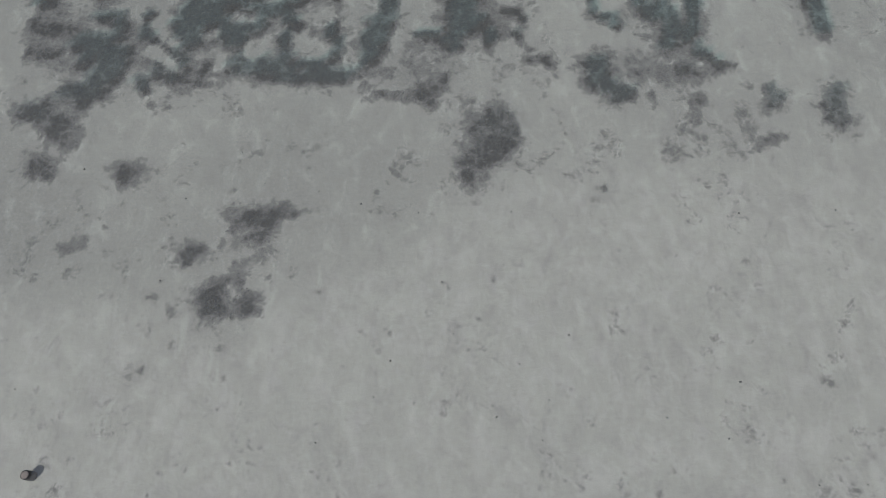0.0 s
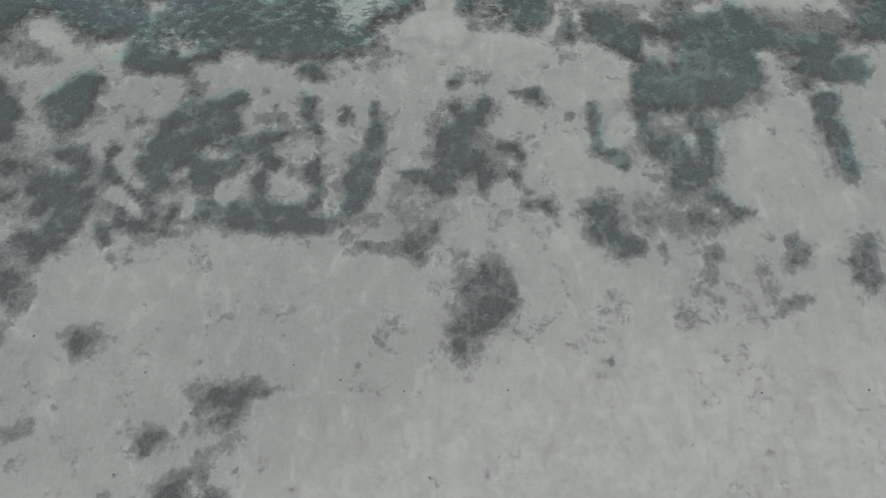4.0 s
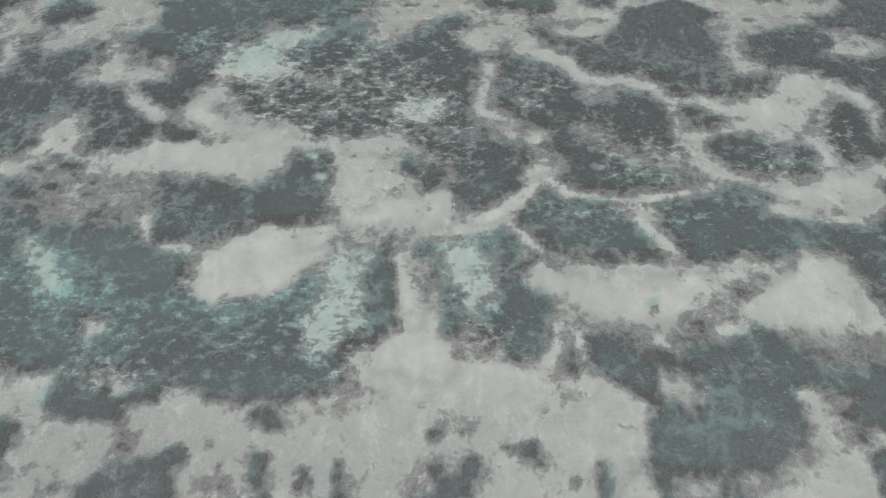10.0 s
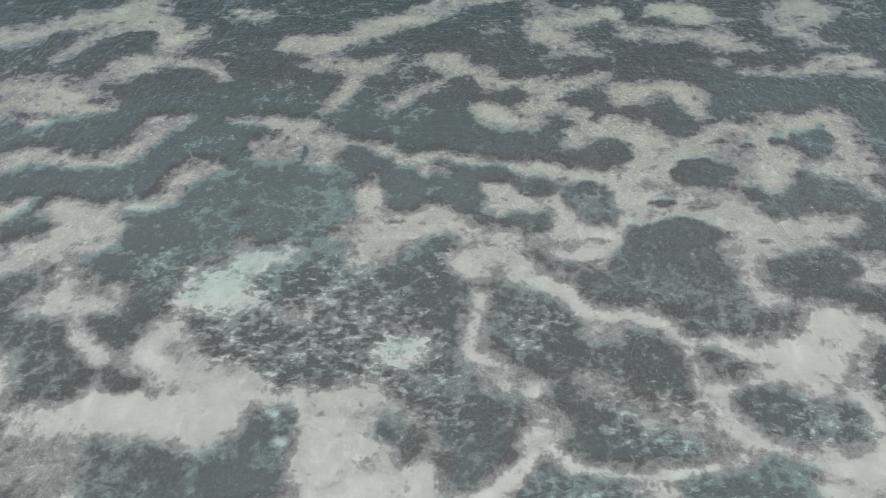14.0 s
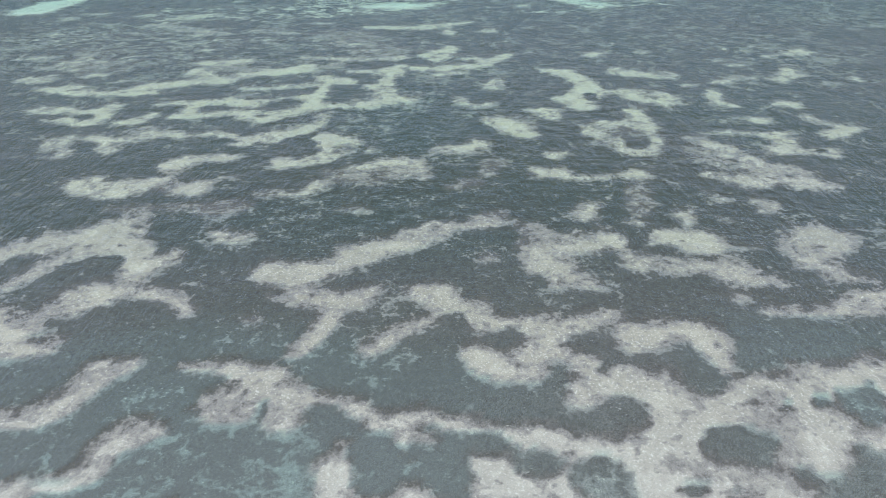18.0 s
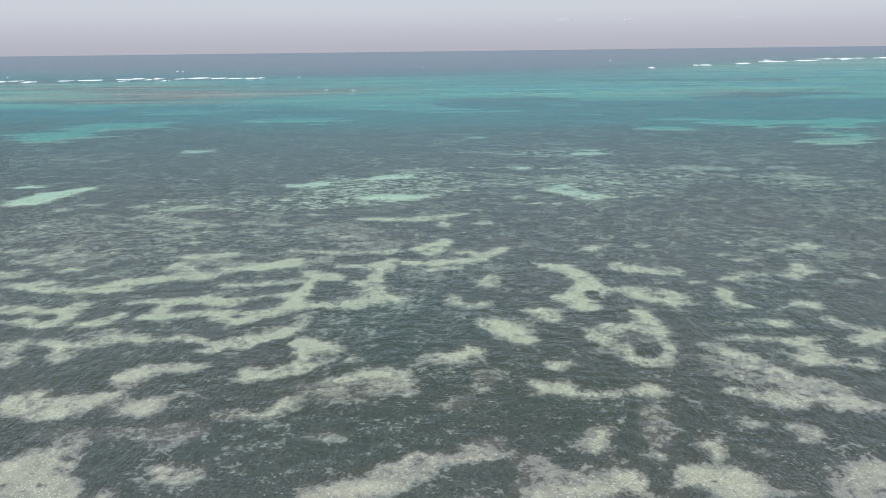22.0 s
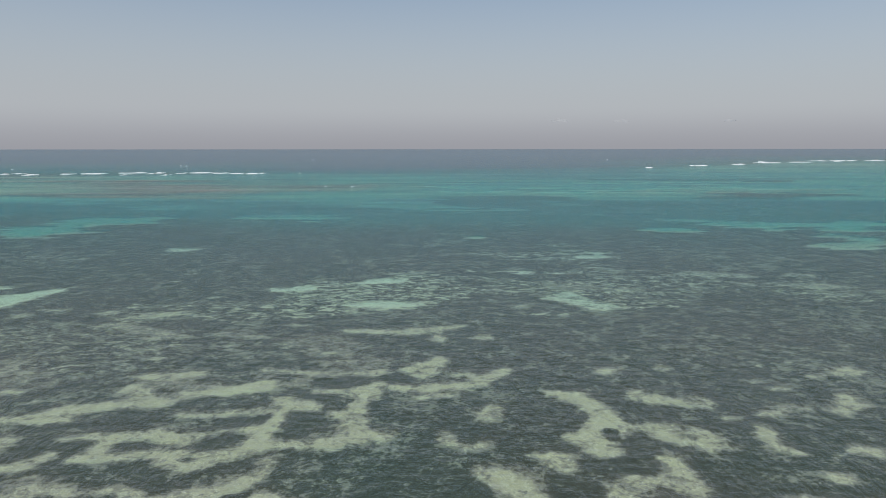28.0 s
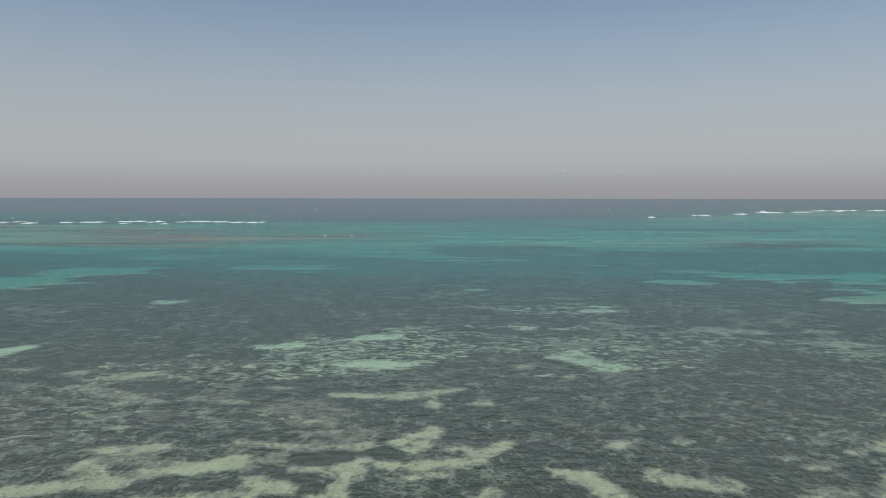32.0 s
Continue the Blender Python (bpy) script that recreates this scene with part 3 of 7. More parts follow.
patch("S", 0.9, -15.51, 24.86, 0.26, 0.26, -14.72, 24.2, 0.31, 0.31, -14.21, 23.65, 0.18, 0.18)
patch("S", 0.8, -11.78, 23.63, 0.31, 0.31, -11.71, 24.28, 0.26, 0.26)
patch("S", 0.8, -10.02, 24.7, 0.47, 0.47, -9.08, 25.44, 0.32, 0.32, -8.38, 26.08, 0.21, 0.21)
patch("S", 0.7, -11.17, 27.03, 0.4, 0.4, -10.22, 26.93, 0.21, 0.21)
patch("S", 0.6, -12.65, 25.55, 0.26, 0.26, -12.18, 25.89, 0.16, 0.16)
patch("S", 0.5, -13, 23.96, 0.36, 0.36)
patch("G", 0.85, -8.41, 25.29, 0.42, 0.42, -8.14, 24.19, 0.36, 0.36, -6.79, 23.59, 0.36, 0.36, -5.69, 24.17, 0.46, 0.46, -5.38, 24.99, 0.31, 0.31, -6.02, 26.4, 0.48, 0.48, -7.09, 26.41, 0.32, 0.32, -8.15, 26.42, 0.48, 0.48, -8.51, 27.15, 0.48, 0.48)
patch("S", 0.85, -7.25, 24.95, 0.63, 0.63, -6.58, 24.5, 0.41, 0.41)
patch("S", 0.85, -6.77, 27.22, 0.81, 0.81, -5.91, 27.57, 0.54, 0.54)
patch("S", 0.95, -4.8, 27.86, 0.41, 0.41, -4.73, 26.1, 0.4, 0.4, -4.7, 24.7, 0.39, 0.39, -4.87, 23.84, 0.23, 0.23)
patch("G", 0.9, -2.79, 28.29, 0.38, 0.38, -2.89, 27.54, 0.76, 0.76, -3.24, 26.38, 0.9, 0.9, -3.44, 25.25, 0.73, 0.73, -3.63, 24.15, 0.46, 0.46, -3.98, 23.57, 0.28, 0.28)
patch("G", 0.75, -4.37, 29.63, 0.33, 0.33, -4.07, 29.13, 0.25, 0.25, -4.67, 29.07, 0.22, 0.22)
patch("G", 0.8, -2.86, 29.93, 0.28, 0.28, -2.83, 29.21, 0.3, 0.3)
patch("G", 0.8, -6.37, 30.19, 0.39, 0.39, -6.21, 29.09, 0.33, 0.33, -5.86, 28.17, 0.27, 0.27)
patch("G", 0.8, -10.09, 30.45, 0.51, 0.51, -10.61, 30.14, 0.34, 0.34)
patch("G", 0.5, -8.68, 30.85, 0.28, 0.28)
patch("G", 0.45, -8.75, 29.11, 0.39, 0.39, -7.65, 29.1, 0.39, 0.39, -8.14, 29.79, 0.28, 0.28)
patch("G", 0.5, -12.87, 32.22, 0.29, 0.29, -12.4, 30.8, 0.4, 0.4, -11.87, 31.38, 0.28, 0.28)
patch("G", 0.7, -14.97, 28.93, 0.33, 0.33)
patch("G", 0.6, -1.39, 21.99, 0.5, 0.5, -0.14, 22.23, 0.55, 0.55, 0.23, 22.92, 0.25, 0.25, -0.58, 21.53, 0.35, 0.35, -2.37, 21.74, 0.4, 0.4, -3.26, 22, 0.25, 0.25)
patch("G", 0.5, -2.69, 23.21, 0.3, 0.3)
patch("G", 0.95, 2.84, 29.93, 0.5, 0.5, 2.32, 29.06, 0.66, 0.66, 1.43, 28.1, 0.87, 0.87, 1.09, 26.91, 1.01, 1.01, 1.14, 25.82, 0.68, 0.68, 2.21, 26.61, 0.64, 0.64)
patch("G", 0.8, 2.71, 25.61, 0.52, 0.52, 2.74, 25.02, 0.36, 0.36)
patch("G", 0.85, 0.4, 24.99, 0.47, 0.47, 1.13, 24.76, 0.36, 0.36)
patch("G", 0.8, -0.31, 25.5, 0.39, 0.39, -1.18, 25.65, 0.26, 0.26)
patch("G", 0.75, 3.57, 27.33, 0.24, 0.24, 4.23, 27.23, 0.29, 0.29, 4.65, 26.59, 0.21, 0.21)
patch("G", 0.75, 4.08, 25.74, 0.29, 0.29, 4.31, 25.12, 0.34, 0.34, 4.8, 24.62, 0.21, 0.21)
patch("G", 0.65, 4.83, 23.94, 0.33, 0.33, 5.73, 23.93, 0.33, 0.33, 6.06, 23.27, 0.18, 0.18)
patch("G", 0.75, 1.32, 31.17, 0.42, 0.42)
patch("G", 0.7, 1.37, 29.79, 0.36, 0.36)
patch("G", 0.5, 2.6, 31.29, 0.2, 0.2)
patch("G", 0.75, 4.55, 30.62, 0.28, 0.28, 5.51, 30.42, 0.42, 0.42, 5.85, 29.97, 0.22, 0.22)
patch("G", 0.55, 5.93, 32.35, 0.26, 0.26)
patch("G", 0.6, 7.1, 32.68, 0.23, 0.23)
patch("G", 0.55, 7.22, 29.11, 0.3, 0.3)
patch("G", 0.85, 8.34, 29.88, 0.25, 0.25, 8.43, 28.94, 0.36, 0.36, 8.42, 28.03, 0.3, 0.3, 8.51, 27.13, 0.29, 0.29, 9.12, 26.63, 0.48, 0.48, 9.65, 26.2, 0.42, 0.42)
patch("G", 0.9, 10.99, 28.61, 0.44, 0.44, 10.96, 27.41, 0.48, 0.48, 11.59, 26.81, 0.64, 0.64)
patch("G", 0.95, 12.14, 27.25, 0.8, 0.8, 12.54, 25.66, 0.94, 0.94, 11.72, 24.61, 0.62, 0.62, 13.35, 25.09, 0.67, 0.67)
patch("G", 0.9, 13.49, 28.89, 0.55, 0.55, 14.01, 27.97, 0.49, 0.49, 13.98, 26.79, 0.58, 0.58, 13.64, 25.93, 0.63, 0.63)
patch("G", 0.85, 13.86, 24.32, 0.56, 0.56, 14.85, 23.51, 0.38, 0.38, 15.63, 23.39, 0.23, 0.23)
patch("G", 0.7, 12.89, 23.21, 0.51, 0.51, 13.71, 22.88, 0.3, 0.3)
patch("S", 0.9, 9.87, 28.38, 0.65, 0.65, 9.3, 27.66, 0.38, 0.38)
patch("S", 0.85, 12.86, 29.21, 0.41, 0.41)
patch("S", 0.8, 13.26, 27.56, 0.27, 0.27)
patch("G", 0.8, 7.85, 23.46, 0.36, 0.36, 8.73, 23.77, 0.36, 0.36, 8.37, 22.46, 0.65, 0.65, 9.03, 21.7, 0.59, 0.59, 10.02, 21.69, 0.44, 0.44)
patch("G", 0.6, 11.06, 21.68, 0.27, 0.27, 11.18, 20.93, 0.22, 0.22)
patch("G", 0.85, 20.91, 30, 0.61, 0.61, 20.12, 29.13, 0.44, 0.44, 20.67, 27.91, 0.59, 0.59, 20.82, 26.72, 0.58, 0.58, 20.89, 25.58, 0.47, 0.47)
patch("G", 0.35, 17.55, 28.09, 0.27, 0.27)
patch("B", 0.7, -20.19, 33.84, 1.77, 1.77, -22.44, 33.51, 1.47, 1.47)
patch("G", 0.9, -15.7, 33.44, 1.46, 1.46, -13.54, 32.8, 0.7, 0.7)
patch("G", 0.85, -11.95, 33.68, 1, 1, -9.31, 33.65, 1, 1, -7.26, 33.63, 0.99, 0.99, -5.51, 33.68, 0.99, 0.99, -3.79, 34.18, 0.65, 0.65)
patch("G", 0.9, 11.49, 32.12, 1.43, 1.43, 11.58, 30.8, 1.12, 1.12, 14.16, 31.1, 1.41, 1.41, 16.58, 31.9, 1.42, 1.42, 14.46, 32.77, 1.72, 1.72)
patch("G", 0.85, 20.03, 32.03, 1.14, 1.14, 22.58, 32, 1.14, 1.14)
patch("B", 0.6, 14.65, 29.19, 1.1, 1.1, 17.74, 30.74, 0.84, 0.84)
patch("G", 0.7, -6.54, 32.15, 0.63, 0.63, -5.51, 31.71, 0.4, 0.4)
patch("G", 0.5, -8.69, 33.36, 0.58, 0.58)
patch("S", 0.85, -21.52, 31.31, 0.74, 0.74, -20.08, 31.79, 0.57, 0.57, -18.74, 32.72, 0.46, 0.46, -17.51, 32.44, 0.26, 0.26)
patch("S", 0.8, -21.56, 35.1, 0.6, 0.6, -19.36, 33.48, 0.41, 0.41)
patch("S", 0.85, -10.5, 32.77, 0.81, 0.81, -9.82, 32.02, 0.69, 0.69, -11.57, 32.2, 0.46, 0.46)
patch("S", 0.9, -1.73, 34.27, 0.53, 0.53, 0.33, 33.79, 1.34, 1.34, 2.94, 33.24, 1.45, 1.45, 5.28, 33.56, 1.16, 1.16, 6.86, 33.19, 0.87, 0.87, 7.97, 33.6, 0.47, 0.47)
patch("S", 0.9, 0.63, 37.06, 0.61, 0.61, 0.56, 35.75, 0.72, 0.72, -0.8, 35.04, 0.59, 0.59, 1.07, 34.73, 1.01, 1.01)
patch("S", 0.75, -0.64, 40.83, 0.22, 0.22, -0.31, 39.6, 0.19, 0.19, -0.14, 38.02, 0.18, 0.18, 0.23, 36.87, 0.27, 0.27)
patch("B", 0.85, 0.47, 40, 0.32, 0.32, 1, 38.79, 0.43, 0.43, 1.24, 37.62, 0.43, 0.43)
patch("T", 0.6, -2.84, 40.12, 0.7, 0.7, -2.95, 38.84, 0.87, 0.87, -3.11, 37.48, 0.92, 0.92, -4.04, 36.1, 0.78, 0.78)
patch("T", 0.75, 2.99, 39.97, 1.01, 1.01, 3.48, 38.56, 0.87, 0.87, 3.08, 37.67, 0.49, 0.49)
patch("M", 0.9, -3.34, 37.29, 1.53, 1.53, -4.45, 35.44, 1.49, 1.49, -5.62, 35.09, 1.19, 1.19)
patch("M", 0.7, 3.1, 38.37, 1.54, 1.54, 3.95, 36.45, 1.21, 1.21)
patch("B", 0.6, 3.91, 35.53, 0.72, 0.72, 2.74, 36.28, 0.48, 0.48)
patch("S", 0.97, -24.85, 44.15, 1.66, 1.66, -23.47, 44.58, 1.27, 1.27, -25.92, 43.28, 1.65, 1.65)
patch("S", 0.97, -9.82, 40.33, 1.02, 1.02, -7.33, 40.83, 1.34, 1.34, -5.93, 41.32, 0.96, 0.96, -10.01, 39.32, 0.56, 0.56, -7.82, 39.3, 0.81, 0.81)
patch("S", 0.8, -5.17, 41.94, 0.52, 0.52, -4.07, 42.56, 0.33, 0.33)
patch("S", 0.97, -2.99, 43.86, 1.12, 1.12, -1, 43.39, 1.18, 1.18, 0.96, 43.37, 0.98, 0.98)
patch("S", 0.85, 2.58, 42.31, 0.29, 0.29, 3.88, 42.55, 0.26, 0.26, 4.73, 43.32, 0.23, 0.23, 5.43, 44.19, 0.2, 0.2)
patch("S", 0.97, 6.74, 39.52, 0.56, 0.56, 7.92, 38.71, 0.68, 0.68, 10.2, 38.36, 0.8, 0.8, 12.29, 37.87, 0.8, 0.8, 14.41, 38.63, 0.74, 0.74)
patch("S", 0.9, 8.48, 39.7, 0.56, 0.56, 11.59, 39.54, 0.62, 0.62, 14.08, 39.42, 0.5, 0.5)
patch("S", 0.97, 18.49, 38.18, 0.86, 0.86, 20.89, 38.55, 1.23, 1.23, 22.13, 37.37, 0.85, 0.85, 20.88, 36.63, 0.72, 0.72, 17.94, 37.04, 0.48, 0.48, 22.68, 36.61, 0.54, 0.54)
patch("S", 0.7, 16.68, 40, 0.38, 0.38, 17.85, 39.58, 0.37, 0.37)
patch("S", 0.75, 7.13, 36.6, 0.18, 0.18, 6.98, 35.49, 0.21, 0.21, 6.67, 34.53, 0.21, 0.21)
patch("S", 0.75, 8.15, 36.22, 0.24, 0.24, 8.18, 34.94, 0.24, 0.24)
patch("B", 0.85, 7.63, 37.16, 0.73, 0.73, 9.41, 36.76, 0.79, 0.79, 11.38, 35.63, 1.19, 1.19, 15.25, 37.26, 1.03, 1.03, 14.42, 35.96, 0.9, 0.9)
patch("B", 0.85, 19.25, 34.81, 1.35, 1.35, 22.29, 35.14, 1.18, 1.18, 16.3, 34.85, 1.18, 1.18)
patch("B", 0.8, 23.88, 36.59, 0.9, 0.9)
patch("G", 0.85, 9.17, 34.5, 0.59, 0.59, 10.83, 33.67, 0.87, 0.87)
patch("G", 0.8, 16.08, 35.21, 1.01, 1.01, 17.62, 34.12, 0.99, 0.99, 21.23, 33.38, 1.16, 1.16)
patch("G", 0.8, 11.94, 37.49, 0.27, 0.27)
patch("S", 0.8, 9.46, 31.88, 0.34, 0.34, 10.4, 32.13, 0.46, 0.46, 11.08, 32.26, 0.23, 0.23)
patch("S", 0.7, 9.65, 31.08, 0.28, 0.28, 10.49, 31.08, 0.23, 0.23)
patch("S", 0.75, 14.75, 36.14, 0.24, 0.24, 15.97, 36.24, 0.24, 0.24)
patch("S", 0.6, 12.84, 33.47, 0.12, 0.12, 13.3, 32.71, 0.11, 0.11)
patch("S", 0.7, 12, 35.8, 0.3, 0.3, 12.52, 35.25, 0.18, 0.18)
patch("T", 0.6, -20.52, 41.59, 0.45, 0.45, -19.01, 40.32, 0.51, 0.51, -18.03, 39.02, 0.44, 0.44)
patch("M", 0.95, -21.54, 39.07, 1.88, 1.88, -18.01, 38.63, 2.18, 2.18, -14.98, 37.43, 2.15, 2.15, -12.16, 37.02, 1.83, 1.83)
patch("M", 0.95, -12.11, 36.64, 1.52, 1.52, -9.02, 36.23, 1.81, 1.81, -6.26, 35.65, 1.5, 1.5, -14.87, 35.2, 1.49, 1.49)
patch("M", 0.5, -19.45, 35.62, 1.2, 1.2)
patch("S", 0.7, -15.26, 36.49, 0.36, 0.36)
patch("S", 0.5, -16.8, 33.8, 0.41, 0.41)
patch("B", 0.8, -20.63, 44.54, 1, 1, -17.21, 44.05, 1.99, 1.99, -15.63, 44.48, 1.33, 1.33)
patch("S", 0.85, -27.71, 60.89, 0.86, 0.73, -26.62, 59.8, 0.93, 0.94, -27.94, 59.41, 0.77, 1.05)
patch("S", 0.7, -26.63, 57.41, 0.45, 0.78, -26.58, 55.78, 0.37, 0.64)
patch("S", 0.6, -26.17, 62.08, 0.56, 0.37, -25.03, 63.44, 0.32, 0.39)
patch("S", 0.8, -22.74, 63.14, 0.56, 0.38, -20.97, 62.47, 1.19, 0.63, -19.13, 61.44, 1.02, 0.98, -19.14, 60, 1.23, 1.07, -21.02, 59.86, 0.69, 0.71, -22.49, 58.45, 0.68, 0.4, -23.84, 57.63, 0.56, 0.5)
patch("B", 0.8, -20.06, 54.63, 1.8, 0.62, -17.26, 54.84, 1.8, 0.73, -15.28, 55.59, 0.72, 0.42, -19.57, 56.73, 0.52, 1.09)
patch("S", 0.7, -20.18, 57.56, 0.37, 0.67, -19.61, 56.19, 0.44, 0.54, -19.5, 54.52, 1.29, 0.46, -17.22, 54.68, 1.43, 0.52)
patch("S", 0.75, -17.69, 53.08, 0.11, 0.25, -17.05, 52.24, 0.1, 0.19, -16.17, 51.61, 0.14, 0.14, -15.5, 50.85, 0.1, 0.23)
patch("B", 0.85, -12.81, 52.27, 1.38, 1.21, -11.51, 50.84, 1.69, 1.21, -13.28, 50.41, 1.35, 0.73, -9.33, 49.89, 1.67, 0.72, -7.24, 49.11, 0.66, 0.44)
patch("S", 0.8, -12.59, 52.9, 0.45, 0.64, -13.49, 51.1, 0.54, 0.56, -11, 49.92, 1.34, 0.54, -8.19, 48.9, 0.99, 0.31)
patch("G", 0.95, -13.7, 49.29, 0.86, 0.44)
patch("S", 0.9, -21.49, 49.49, 0.6, 0.72, -20.59, 48.95, 0.73, 0.88, -20.82, 50.52, 0.41, 0.46, -21.73, 48.44, 0.4, 0.39)
patch("S", 0.98, -16.69, 47.52, 0.84, 0.93, -14.77, 47.58, 1.36, 1.18, -12.55, 47.76, 1.49, 1.19, -10.61, 47.73, 1.62, 1.27, -9.12, 47.5, 1.35, 1.35)
patch("B", 0.8, -21.28, 46.75, 1.93, 0.74, -19.73, 45.92, 1.9, 0.56)
patch("B", 0.85, -19.99, 44.82, 2.19, 0.93, -16.57, 44.77, 2.49, 1.32)
patch("S", 0.7, -18.93, 47.63, 0.72, 0.38, -17.97, 46.91, 0.71, 0.41)
patch("S", 0.8, -22.96, 46.77, 0.64, 0.41, -22.11, 47.47, 0.46, 0.3)
patch("G", 0.8, -20.39, 45.53, 0.44, 0.28)
patch("G", 0.7, -19.7, 47.02, 0.84, 0.29)
patch("S", 0.75, -7.13, 48.76, 0.46, 0.17, -5.86, 48.52, 0.52, 0.22, -4.9, 48.72, 0.46, 0.22, -4.12, 48.02, 0.29, 0.34)
patch("G", 0.97, -5.64, 46.54, 1.08, 1.23, -6.08, 44.96, 0.56, 0.54)
patch("T", 0.7, -5.2, 46.01, 0.35, 0.2)
patch("T", 0.6, -5.83, 47.67, 0.26, 0.17)
patch("S", 0.85, -3.89, 46.81, 0.25, 0.82, -3.61, 45.71, 0.22, 0.64)
patch("B", 0.85, -2.55, 47.62, 1.41, 1.1, 0.33, 47.88, 1.29, 0.85, 1.68, 46.73, 0.57, 0.74)
patch("S", 0.97, -2.85, 43.85, 0.97, 0.9, -0.79, 43.64, 1.39, 1.04, 0.87, 43.81, 1.27, 0.97, 1.87, 44.47, 0.49, 0.61)
patch("S", 0.9, -1.18, 45.76, 0.81, 0.64, -2.65, 46.79, 0.7, 0.82, -2.7, 45.19, 0.62, 0.78)
patch("S", 0.75, -2.75, 48.35, 0.84, 0.43, -1.31, 48.67, 1.04, 0.52)
patch("G", 0.9, -0.05, 46.55, 0.69, 0.53)
patch("M", 0.4, -14.65, 57.74, 2.98, 2.01)
patch("M", 0.95, -11.98, 55.27, 0.86, 2.1, -9.03, 54.7, 2.85, 2.68)
patch("M", 0.95, -3, 54.85, 3.2, 2.69, -0.27, 52.31, 3.43, 2.51)
patch("M", 0.95, -5.84, 51.45, 3.74, 1.6, 1.62, 49.96, 1.66, 1.98)
patch("M", 0.9, -8.5, 51.02, 1.9, 1.58, -3.5, 56.98, 2.05, 1.86)
patch("T", 0.7, -11.12, 56.58, 0.95, 0.81, -9.7, 56.82, 1.17, 0.98, -10.36, 55.24, 1.22, 0.47)
patch("T", 0.7, -8.05, 58.29, 1.27, 0.45, -6.56, 58.94, 0.45, 0.29)
patch("T", 0.75, 0.1, 51.27, 0.88, 0.61, 0.66, 52.01, 0.68, 0.29)
patch("B", 0.85, -5.69, 53.98, 1.06, 0.91)
patch("B", 0.5, -10.23, 61.75, 0.55, 0.62)
patch("B", 0.5, -9.81, 59.64, 0.53, 0.53)
patch("S", 0.8, -1.85, 60.97, 0.77, 0.85, -0.59, 59.99, 1.37, 1.06, -1.73, 58.28, 0.82, 0.62, 0.91, 60.91, 1.15, 0.72, 2.06, 61.62, 0.7, 0.55)
patch("G", 0.75, -0.52, 61.36, 0.73, 0.3)
patch("G", 0.6, 0.54, 60.32, 0.76, 0.42)
patch("B", 0.7, -3.71, 60.11, 1.14, 0.41)
patch("S", 0.7, -2.02, 64.76, 0.24, 0.93, -1.87, 63.33, 0.28, 0.64)
patch("S", 0.7, 1.44, 64.35, 0.2, 0.92, 1.99, 62.99, 0.27, 0.44)
patch("S", 0.55, -15.72, 63.75, 0.88, 0.39, -17.18, 63.15, 0.64, 0.32)
patch("S", 0.9, 4.19, 57.94, 0.66, 1.23, 6.04, 58.19, 1.48, 1.24, 7.14, 57.06, 0.94, 0.65)
patch("S", 0.85, 8.09, 56.23, 0.65, 0.37, 9.44, 55.41, 0.53, 0.37, 10.04, 54.37, 0.45, 0.36, 10.64, 53.61, 0.45, 0.35, 12.72, 53.57, 0.97, 0.25, 14.36, 53.05, 0.51, 0.29, 14.91, 52.31, 0.24, 0.34)
patch("S", 0.8, 15.24, 51.36, 0.13, 0.47, 15.45, 50.2, 0.13, 0.54, 15.29, 49.09, 0.23, 0.39, 15.97, 48.43, 0.64, 0.51, 16.22, 47.37, 0.38, 0.54, 16.51, 46.54, 0.44, 0.45, 17.02, 45.93, 0.28, 0.28)
patch("S", 0.8, 9.2, 58.41, 0.44, 0.4, 10.53, 58.1, 1.17, 0.45, 11.96, 59.21, 0.63, 0.69)
patch("B", 0.7, 11.06, 56.99, 1.45, 0.54, 9.22, 56.75, 0.72, 0.43)
patch("G", 0.6, 9.83, 57.06, 0.54, 0.49)
patch("S", 0.8, 5.96, 63.93, 0.95, 0.78, 7.18, 63.13, 0.94, 0.76)
patch("B", 0.8, 5.61, 60.69, 0.61, 0.6, 4.25, 59.95, 0.76, 0.59)
patch("G", 0.95, 8.11, 61.07, 1.37, 1.09)
patch("G", 0.95, 12.08, 62.21, 2.08, 2.05)
patch("S", 0.75, 15.03, 61.35, 1.52, 0.79, 16.57, 60.35, 0.98, 0.41)
patch("S", 0.75, 18.92, 63.52, 2.34, 0.9, 20.58, 61.41, 1.29, 0.97)
patch("S", 0.75, 19.09, 59.83, 0.67, 0.47, 20.7, 59.22, 0.89, 0.92, 20.3, 57.53, 0.72, 0.77)
patch("G", 0.95, 16.66, 62.55, 0.85, 0.56)
patch("G", 0.85, 18.55, 62.51, 0.66, 0.44)
patch("G", 0.7, 20.78, 61.11, 0.49, 0.3)
patch("S", 0.8, 22.22, 60.36, 0.97, 0.71, 24.84, 60.3, 0.97, 0.59, 26.55, 60.39, 0.97, 0.59)
patch("S", 0.7, 22.06, 59.02, 0.81, 0.69)
patch("G", 0.8, 23.81, 59.74, 0.89, 0.52)
patch("G", 0.97, 23.86, 62.27, 1.46, 1.36)
patch("G", 0.95, 27.31, 62.82, 1.92, 0.82)
patch("G", 0.95, 30.26, 60.79, 1.5, 1.67)
patch("S", 0.8, 27.18, 57.73, 0.94, 0.33, 28.56, 56.5, 1.28, 0.64, 26.97, 56, 0.85, 0.32)
patch("G", 0.95, 22.49, 56.51, 1.78, 1.55, 25.35, 57.43, 1.08, 1.76)
